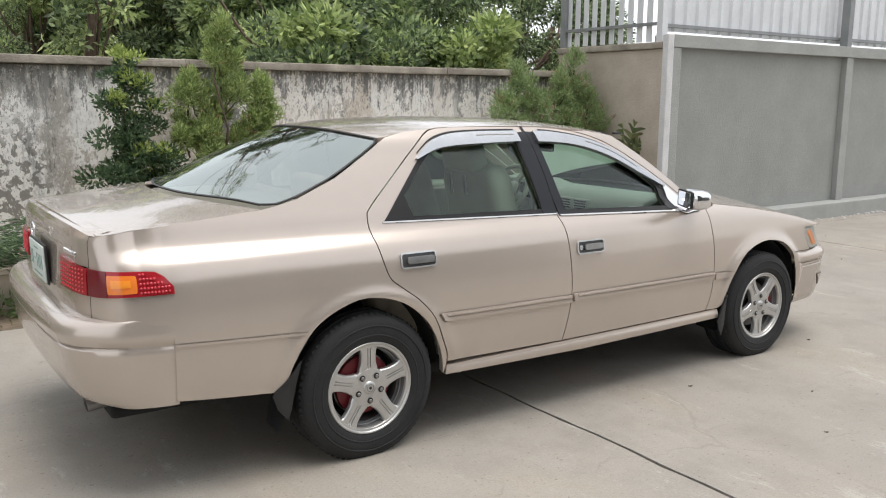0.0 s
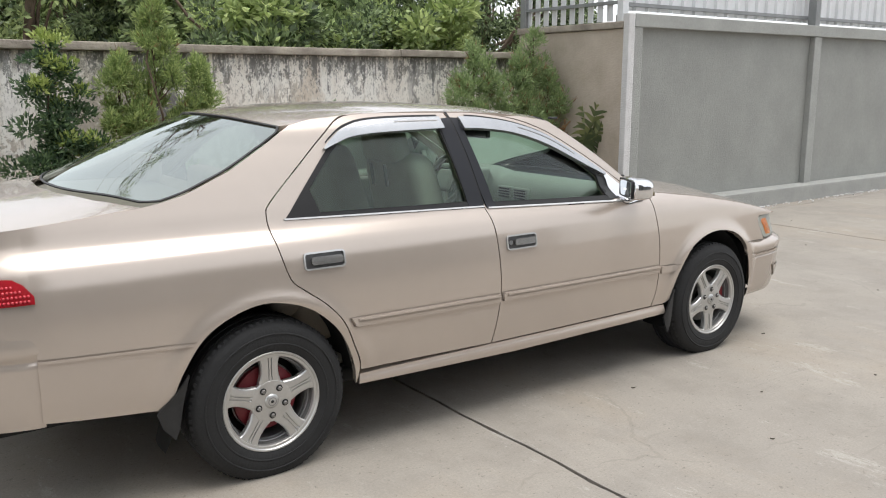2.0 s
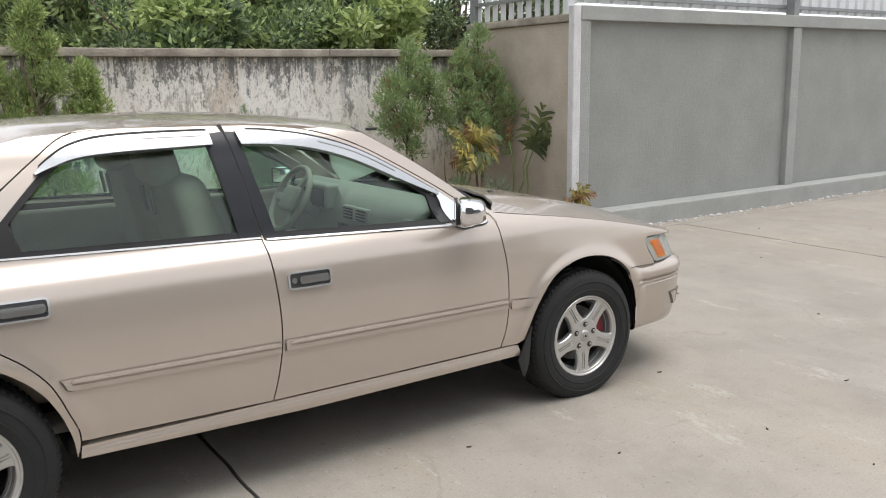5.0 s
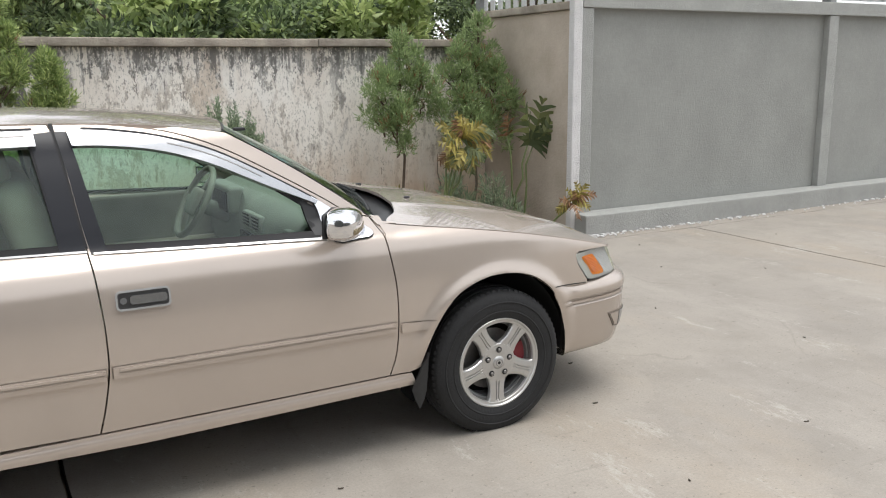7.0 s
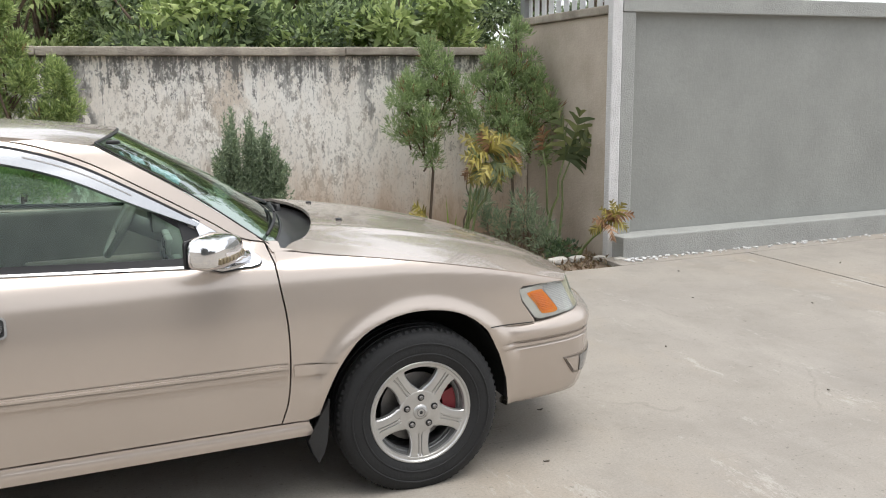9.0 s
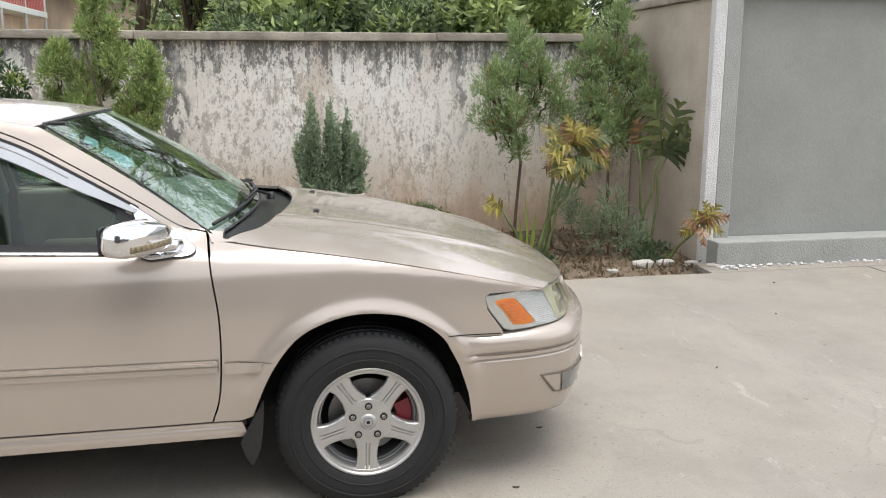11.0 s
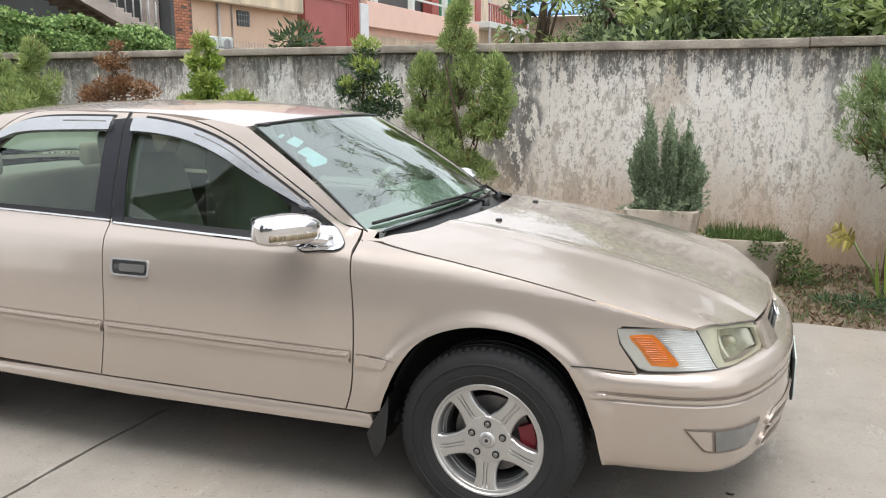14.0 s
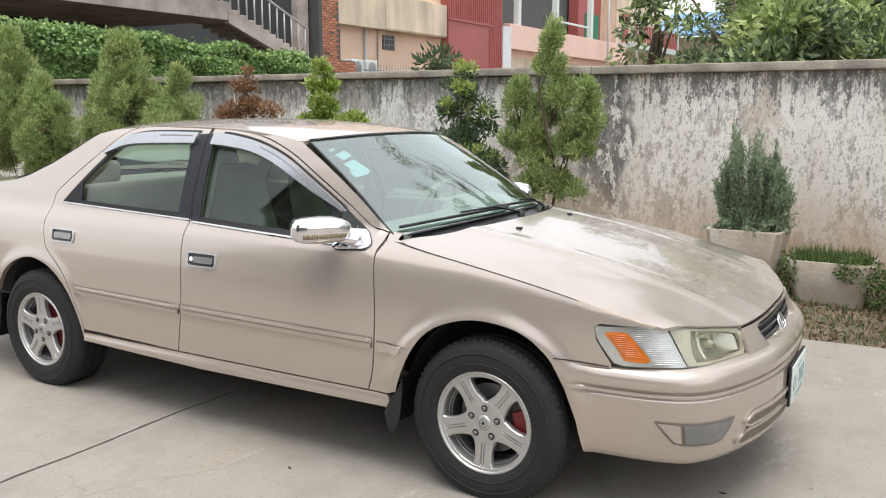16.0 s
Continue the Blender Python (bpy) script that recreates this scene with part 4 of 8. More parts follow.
    sheet("pillar_gap", [(x - 0.007, z) for x, z in bl] + [(x + 0.007, z) for x, z in bl[::-1]], on_flank, DARK_GAP, car, 0.02, 0, 0, lift=0.0025, side=side)
    # front pillar
    n = 14
    outer = [(1.62 + (2.172 - 1.62) * i / n, 1.337 + (0.972 - 1.337) * i / n + 0.016 * math.sin(math.pi * i / n)) for i in range(n + 1)]
    pil = [(1.44, 1.365)] + outer + [(2.25, 0.955), (2.165, 0.955)] + [p for p in A_GAP[::-1] if p[0] > 1.36]
    sheet("front_pillar", pil, on_flank, PAINT, car, 0.025, 0.002, 0.02, side=side)
    sheet("pillar_root", [(2.153, 0.990), (2.20, 0.985), (2.205, 0.90), (2.172, 0.90), (2.166, 0.93)], on_flank, PAINT, car, 0.02, 0, 0, lift=-0.005, side=side)
    # front wing
    he = [(x, float(hermite(HOOD_X, HOOD_E, x))) for x in np.linspace(3.31, 2.17, 20)]
    wing = [(2.168, 0.93)] + F_GAP[5:] + [(2.148, 0.362), (2.235, 0.362)] + F_ARCH[::-1][3:-11] + [(2.952, 0.612), (3.06, 0.606), (3.158, 0.603), (3.154, 0.6245), (3.100, 0.70), (3.090, 0.742), (3.106, 0.7535), (3.20, 0.7545), (3.30, 0.7545)] + he
    sheet("wing", wing, on_flank, PAINT, car, 0.017, 0.003, 0.03, side=side)
    sheet("moulding", [(2.197, 0.537), (2.305, 0.537), (2.318, 0.548), (2.322, 0.57), (2.197, 0.575)], on_flank, MOULD, car, 0.03, 0, 0.012, lift=0.010, side=side)
    # dark line paints the shade along the wing moulding's top
    sheet("wing_seam", [(2.20, 0.5745), (2.20, 0.579), (2.352, 0.570), (2.349, 0.566)], on_flank, SEAM, car, 0.03, 0, 0, lift=0.0015, side=side)
    sheet("wing_seam", [(2.952, 0.6175), (2.951, 0.6215), (3.145, 0.614), (3.145, 0.610)], on_flank, DARK_GAP, car, 0.02, 0, 0, lift=0.002, side=side)
    sheet("quarter_seam", [(-0.797, 0.631), (-0.797, 0.635), (-0.285, 0.614), (-0.287, 0.610)], on_flank, SEAM, car, 0.03, 0, 0, lift=0.0015, side=side)
    sheet("quarter_ridge", [(-0.797, 0.620), (-0.797, 0.630), (-0.289, 0.609), (-0.294, 0.599)], on_flank, MOULD, car, 0.03, 0, 0.006, lift=0.005, side=side)
    # sill
    sill = [(0.372, 0.315), (0.38, 0.36), (1.07, 0.361), (2.15, 0.361), (2.245, 0.361), (2.268, 0.305), (1.2, 0.298)]
    sheet("sill", sill, lambda x, z: (x, -flank(x, z) - 0.012 * max(0, min(1, (0.345 - z) / 0.02)), z), PAINT, car, 0.02, 0.002, 0.06, side=side)
    # inner door cards hide the hollow
    for x0, x1 in ((0.42, 1.08), (1.13, 2.12)):
        s = -1 if side == -1 else 1
        y0, y1 = sorted((s * 0.77, s * 0.72))
        part("door_card", box_bm(x0, x1, y0, y1, 0.36, 0.955, 0.02), BEIGE_D, car)
        y0, y1 = sorted((s * 0.72, s * 0.66))
        part("armrest", box_bm(x0 + 0.12, x1 - 0.12, y0, y1, 0.66, 0.72, 0.02), BEIGE, car)


def build_handle(door, side, rear):
    x0, x1 = (0.152, 0.331) if rear else (1.149, 1.328)
    z0, z1 = (0.811, 0.878) if rear else (0.778, 0.845)
    zc, xc = (z0 + z1) / 2, (x0 + x1) / 2
    def round_rect(ax, bx, az, bz, r):
        o = []
        for cx, cz, a0 in ((bx - r, bz - r, 0), (ax + r, bz - r, 90), (ax + r, az + r, 180), (bx - r, az + r, 270)):
            o += [(cx + r * math.cos(radians(a0 + k * 22.5)), cz + r * math.sin(radians(a0 + k * 22.5))) for k in range(5)]
        return o
    rim = round_rect(x0, x1, z0, z1, 0.016)
    sheet("handle_surround", rim, on_flank, HANDLE, door, 0.02, 0, 0.008, holes=[shrink(rim, 0.007)], lift=0.009, side=side, label="chrome handle surround")
    sheet("handle_cup", shrink(rim, 0.006), on_flank, STEEL_DARK, door, 0.02, 0, 0, lift=0.002, side=side)
    lever = round_rect(x0 + (0.030 if rear else 0.045), x1 - 0.013, zc - 0.015, zc + 0.014, 0.010)
    sheet("handle", lever, on_flank, LEVER, door, 0.012, 0, 0.012, lift=0.014, side=side, label="chrome pull handle")
    if not rear:
        sheet("handle_plate", round_rect(x0 + 0.014, x0 + 0.036, zc - 0.011, zc + 0.011, 0.0105), on_flank, CHROME, door, 0.02, 0, 0.004, lift=0.006, side=side)


def build_visor(door, side, rear):
    if rear:
        up = smooth_line(((0.352, 1.262), (0.40, 1.300), (0.47, 1.340), (0.58, 1.364), (0.75, 1.371), (0.97, 1.371)), 5)
        dn = smooth_line(((0.356, 1.256), (0.42, 1.280), (0.49, 1.301), (0.60, 1.312), (0.78, 1.318), (0.975, 1.322)), 5)
    else:
        up = smooth_line(((1.075, 1.370), (1.20, 1.362), (1.38, 1.333), (1.56, 1.275), (1.75, 1.175), (1.93, 1.07)), 5)
        dn = smooth_line(((1.085, 1.318), (1.20, 1.312), (1.36, 1.290), (1.53, 1.238), (1.73, 1.145), (1.92, 1.060)), 5)
    def bulged(x, z):
        return (x, -flank(x, z) - 0.022, z)
    seal = [(x + 0.002, z + 0.005) for x, z in up[2:]] + [(x, z - 0.004) for x, z in up[2:]][::-1]
    sheet("frame_seal", seal, on_flank, DARK_GAP, door, 0.02, 0, 0, lift=0.003, side=side)
    v = sheet("rain_visor", up + dn[::-1], bulged, VISOR, door, 0.02, 0, 0.022, side=side, label="silvered plastic rain visor")
    # moulded slot near the visor's upper edge
    a, b = (0.72, 0.945) if rear else (1.40, 1.72)
    ux, uz = [p[0] for p in up], [p[1] for p in up]
    line = [(x, float(np.interp(x, ux, uz)) - 0.014) for x in np.linspace(a, b, 9)]
    sheet("visor_slot", line + [(x, z - 0.004) for x, z in line[::-1]], lambda x, z: (x, -flank(x, z) - 0.0235, z), STEEL, v, 0.02, 0, 0.002, side=side)


for _s in (-1, 1):
    build_side(_s)

# bonnet, roof, boot lid
_edge = [(x, flank(x, float(hermite(HOOD_X, HOOD_E, x))) - 0.003) for x in np.linspace(2.20, NOSE_X[-1] - 0.03, 24)]
_frontedge = [(float(np.interp(y, NOSE_Y, NOSE_X)) + 0.003, y) for y in np.linspace(NOSE_Y[-1], 0, 26)]
_cowl = smooth_line(((2.20, _edge[0][1]), (2.245, 0.665), (2.315, 0.58), (2.375, 0.42), (2.42, 0.2), (2.435, 0.0)), 5)
_half = _edge[:-1] + _frontedge
_hood = [(x, -y) for x, y in _cowl[::-1] + _half[1:]]
_hood = _hood + [(x, y) for x, y in (_cowl[::-1] + _half[1:])[::-1][1:-1]]
hood = sheet("bonnet", _hood, lambda x, y: (x, y, hood_z(x, y)), PAINT, car, 0.03, 0.0045, 0.012)
_re = [(x, flank(x, roof_edge(x)) - 0.002) for x in np.linspace(0.235, 1.60, 24)]
_front = [(1.70 - 0.26 * y * y, y) for y in np.linspace(0.56, 0, 9)]
_back = [(0.075 + 0.38 * y * y, y) for y in np.linspace(0, 0.58, 9)]
_h = _back + _re + _front
_roof = [(x, y) for x, y in _h] + [(x, -y) for x, y in _h[::-1][1:-1]]
roof = sheet("roof", _roof, lambda x, y: (x, y, roof_z(x, y)), PAINT, car, 0.035, 0.002, 0.02)


def deck_edge(x):
    """Half width of the boot lid where it meets the wing tops."""
    z = float(hermite((-1.08, -0.985, -0.77, -0.39), (1.015, 1.027, 1.05, 1.089), x))
    if x > -0.80:
        return flank(x, z)
    s = REAR.s_of_x(x)
    k = min(1.0, max(0.0, (s - 0.6) / 0.3))
    return REAR(s)[1] - float(hermite(DZ, DY, z)) * k


_de = [(x, deck_edge(x) - 0.004) for x in np.linspace(-0.40, -0.985, 14)]
_h = [(-0.60, 0.0), (-0.58, 0.25), (-0.51, 0.5)] + _de + [(-1.010, deck_edge(-1.010) - 0.004), (-1.024, 0.56), (-1.036, 0.4), (-1.043, 0.2), (-1.045, 0.0)]
_deck = [(x, y) for x, y in _h] + [(x, -y) for x, y in _h[::-1][1:-1]]
lid = sheet("boot_lid", _deck, lambda x, y: (x, y, deck_z(x, y)), PAINT, car, 0.03, 0.002, 0.02)

# glass screens
_h = [(2.30 - 0.26 * y * y + 0.01, y) for y in np.linspace(0, 0.705, 12)] + [(1.63 + 0.54 * (1 - i / 10), 0.575 + 0.135 * (1 - i / 10)) for i in range(1, 11)] + [(1.70 - 0.26 * y * y, y) for y in np.linspace(0.56, 0, 10)]
_scr = _h + [(x, -y) for x, y in _h[::-1][1:-1]]
screen = sheet("windscreen", _scr, lambda x, y: (x, y, screen_z(x, y)), GLASS_SCREEN, car, 0.05, 0, 0, lift=-0.004)
screen.visible_shadow = False
sheet("screen_seal", _scr, lambda x, y: (x, y, screen_z(x, y)), BLACK_PLASTIC, car, 0.03, 0, 0.004, holes=[shrink(_scr, 0.007)], lift=0.002, label="black rubber screen seal")
_h = [(0.08 + 0.38 * y * y, y) for y in np.linspace(0, 0.57, 10)] + [(x, flank(x, float(np.interp(x, PILLAR_X, PILLAR_Z))) - 0.007) for x in (0.18, 0.10, 0.0, -0.10, -0.2, -0.28, -0.33)] + [(-0.365, 0.695), (-0.395, 0.672)] + [(-0.57 + 0.38 * y * y, y) for y in np.linspace(0.62, 0, 10)]
_bk = _h + [(x, -y) for x, y in _h[::-1][1:-1]]
backlight = sheet("rear_window", _bk, lambda x, y: (x, y, back_full(x, y)), GLASS_REAR, car, 0.05, 0, 0, lift=-0.004)
backlight.visible_shadow = False
sheet("rear_window_seal", _bk, lambda x, y: (x, y, back_full(x, y)), BLACK_PLASTIC, car, 0.03, 0, 0.004, holes=[shrink(_bk, 0.008)], lift=0.002)


def strip_surface(name, surf, s0, s1, zs, mat, parent, n=70, label=""):
    """Grid along a plan curve and a list of heights."""
    bm = bmesh.new()
    rows = [[bm.verts.new(surf(s0 + (s1 - s0) * i / n, z)) for i in range(n + 1)] for z in zs]
    for a, b in zip(rows, rows[1:]):
        for i in range(n):
            bm.faces.new((a[i], a[i + 1], b[i + 1], b[i]))
    bmesh.ops.recalc_face_normals(bm, faces=bm.faces[:])
    c = sum((f.calc_center_median() for f in bm.faces), Vector()) / len(bm.faces)
    f = bm.faces[len(bm.faces) // 2]
    if f.normal.dot(f.calc_center_median() - Vector((1.2, 0, 0.5))) < 0:
        bmesh.ops.reverse_faces(bm, faces=bm.faces[:])
    return part(name, bm, mat, parent, label, angle=40)


# rear bumper and panel
_RB = ((0.40, -0.10), (0.41, -0.05), (0.425, -0.02), (0.46, 0.0), (0.52, 0.018), (0.60, 0.026), (0.621, 0.027), (0.626, 0.022), (0.634, 0.022), (0.639, 0.033),
       (0.66, 0.036), (0.69, 0.034), (0.71, 0.022), (0.722, 0.0), (0.728, -0.04), (0.73, -0.09))
_rbz = [p[0] for p in _RB]


def rear_out(taper):
    def f(s, z):
        x, y, nx, ny = REAR(s)
        o = float(np.interp(z, _rbz, [p[1] for p in _RB]))
        k = min(1.0, max(0.0, (REAR.s_of_x(-0.80) - abs(s) - 0.10) / 0.34))
        k = k * k * (3 - 2 * k)
        cut = -0.009 * math.exp(-((z - 0.630) / 0.0045) ** 2) + 0.007 * math.exp(-((z - 0.672) / 0.022) ** 2)
        o = (o + 0.05) * k + (flank(x, z) - abs(y) + cut) * (1 - k) - (0.005 if x > -0.802 else 0)
        return (x + nx * o, y + ny * o, z - 0.0)
    return f


_sr = REAR.s_of_x(-0.803)
_sb = REAR.s_of_x(-0.79)
bumper = strip_surface("bumper", rear_out(1), -_sb, _sb, _rbz, PAINT, car)


def rear_groove(s, z):
    p = rear_out(1)(s, z)
    n = REAR(s)
    return (p[0] + n[2] * 0.0015, p[1] + n[3] * 0.0015, z)


# darker strip deepens the groove's shade by colour
strip_surface("bumper_groove", rear_groove, -_sb, _sb, [0.627, 0.630, 0.633], PAINT_GROOVE, bumper)


def lidface(s, z):
    """Rear face of the body, leaning in a little and drawn in towards the flanks as they are."""
    x, y, nx, ny = REAR(s)
    k = min(1.0, max(0.0, (abs(s) - 0.6) / 0.3))
    lean = 0.035 * (z - 0.75) + (0.5 * (z - 1.0) if z > 1.0 else 0)
    return (x + lean * (1 - k), y - (1 if y > 0 else -1) * float(hermite(DZ, DY, z)) * k, z)


_sc = REAR.s_of_y(0.665)
def lip_z(s):
    """Height of the lid's rear lip, which sinks into the corners."""
    return 1.040 - 0.016 * min(1.0, abs(s) / _sc) ** 4


strip_surface("boot_face", lambda s, z: lidface(s, z if z < 1.0 else 1.0 + (z - 1.0) * (lip_z(s) - 1.0) / 0.040), -_sc, _sc, [0.66, 0.70, 0.75, 0.80, 0.85, 0.90, 0.95, 1.0, 1.02, 1.033, 1.040], PAINT, lid)
def boot_lip(s, v):
    """Rounded lip that joins the lid's top to its rear face."""
    a = Vector(lidface(s, lip_z(s)))
    x = a.x + 0.075
    b = Vector((x, a.y * 0.985, deck_z(x, a.y * 0.985) - 0.003))
    p = a.lerp(b, v)
    p.z += 0.006 * math.sin(math.pi * v)
    return tuple(p)


strip_surface("boot_lip", boot_lip, -_sc - 0.05, _sc + 0.05, [i / 8 for i in range(9)], PAINT, lid)
for _s in (-1, 1):
    _ztop = lambda s: float(np.interp(REAR(s)[0], (-1.06, -1.03, -0.985, -0.79), (1.018, 1.022, 1.029, 1.048)))
    strip_surface("rear_corner", lambda s, v: lidface(s, 0.66 + v * (_ztop(s) - 0.66)), _s * (_sc + 0.004), _s * (_sr + 0.008), [i / 16 for i in range(17)], PAINT, car, 40)


def build_tail_lamp(sg):
    lamp = new("tail_lamp")
    lamp.parent = car
    lamp["label"] = "red and orange wrap-round tail lamp"
    def surf(o):
        def f(s, z):
            x, y, nx, ny = REAR(s)
            p = lidface(s, z)
            return (p[0] + nx * o, p[1] + ny * o, z)
        return f
    def S(v):
        return sg * v
    se = REAR.s_of_x(-0.785)
    a, b, c, d = 0.37, 0.668, REAR.s_of_y(0.76), REAR.s_of_x(-0.905)
    lo = lambda v: 0.803 + 0.015 * (v - a) / (se - a)
    hi = lambda v: 0.922 - 0.022 * (v - a) / (se - a)
    def piece(v0, v1, mat, lift, name, tip=False, z0=0.0, z1=0.0):
        n = 8
        vs = [v0 + (v1 - v0) * i / n for i in range(n + 1)]
        up, dn = [], []
        for v in vs:
            h, l = hi(v) - z1, lo(v) + z0
            if tip:
                k = max(0, (v - (v1 - 0.07)) / 0.07)
                h -= 0.055 * k * k
            up.append((S(v), h))
            dn.append((S(v), l))
        o = up + dn[::-1]
        return sheet(name, rounded(o) if mat is LENS_ORANGE else o, surf(0.006), mat, lamp, 0.02, 0.001, 0.012, lift=lift)
    piece(a, b - 0.004, LENS_RED, 0.004, "red_lens")
    piece(b + 0.004, c, LENS_DEEP, 0.004, "deep_red_lens")
    piece(c, d, LENS_ORANGE, 0.005, "orange_lens", z0=0.012, z1=0.014)
    piece(c, se, LENS_RED, 0.003, "red_lens", tip=True)
    # raised dots of the reflex lens
    bm = bmesh.new()
    for i in range(9):
        for j in range(5):
            v = d + 0.012 + (se - d - 0.03) * i / 8
            z = lo(v) + 0.014 + 0.016 * j
            if z > hi(v) - 0.03 * (i / 8) ** 2 * 1.4 - 0.008:
                continue
            p = Vector(surf(0.011)(S(v), z))
            bmesh.ops.create_icosphere(bm, subdivisions=1, radius=0.0055, matrix=Matrix.Translation(p))
    for i in range(9):
        for j in range(6):
            v = a + 0.03 + (b - a - 0.06) * i / 8
            p = Vector(surf(0.011)(S(v), lo(v) + 0.014 + 0.0155 * j))
            bmesh.ops.create_icosphere(bm, subdivisions=1, radius=0.0045, matrix=Matrix.Translation(p))
    part("reflex_dot", bm, LENS_DOT, lamp)["kind"] = "stuff"
    # lighter amber patch paints the yellow reflection in the orange lens
    piece(c + 0.016, d - 0.022, LENS_AMBER, 0.0075, "amber_bowl", z0=0.034, z1=0.030)
    return lamp


for _s in (-1, 1):
    build_tail_lamp(_s)

# front bumper
_FB = ((0.262, -0.16), (0.266, -0.07), (0.276, -0.048), (0.30, -0.036), (0.34, -0.026), (0.40, -0.014), (0.46, -0.006), (0.508, 0.0), (0.512, -0.003), (0.518, -0.003), (0.522, 0.004), (0.532, 0.004), (0.536, -0.004),
       (0.542, -0.004), (0.546, 0.008), (0.565, 0.012), (0.585, 0.010), (0.60, 0.0), (0.612, -0.02), (0.622, -0.05), (0.626, -0.09))


def front_bump(s, z):
    x, y, nx, ny = FRONT(s)
    o = float(np.interp(z, [p[0] for p in _FB], [p[1] for p in _FB]))
    se = FRONT.s_of_x(3.0)
    k = min(1.0, max(0.0, (se - abs(s)) / 0.10))
    k = k * k * (3 - 2 * k)
    o = o * k + (flank(x, z) - abs(y)) * (1 - k)
    nose = min(1.0, max(0.0, (FRONT.s_of_x(3.22) - abs(s)) / (FRONT.s_of_x(3.22) - FRONT.s_of_y(0.56))))
    o += 0.021 * nose * nose * (3 - 2 * nose) * min(1.0, max(0.0, (0.55 - z) / 0.13))
    return (x + nx * o, y + ny * o, z)


_arch_x = lambda z: float(np.interp(z, (0.26, 0.285, 0.40, 0.51, 0.60, 0.63), (3.058, 3.052, 3.030, 2.992, 2.945, 2.942)))
bumper_f = strip_surface("bumper", lambda u, z: front_bump(u * FRONT.s_of_x(_arch_x(z)), z), -1.0, 1.0, [p[0] for p in _FB], PAINT, car, 120)


def front_groove(u, z):
    s = u * (FRONT.s_of_x(_arch_x(z)) - 0.03)
    p = front_bump(s, z)
    n = FRONT(s)
    return (p[0] + n[2] * 0.001, p[1] + n[3] * 0.001, z)


# darker strips paint shade into the two shallow bumper grooves
for _z in (0.5135, 0.5375):
    strip_surface("bumper_groove", front_groove, -1.0, 1.0, [_z, _z + 0.003], PAINT_GROOVE, bumper_f, 110)


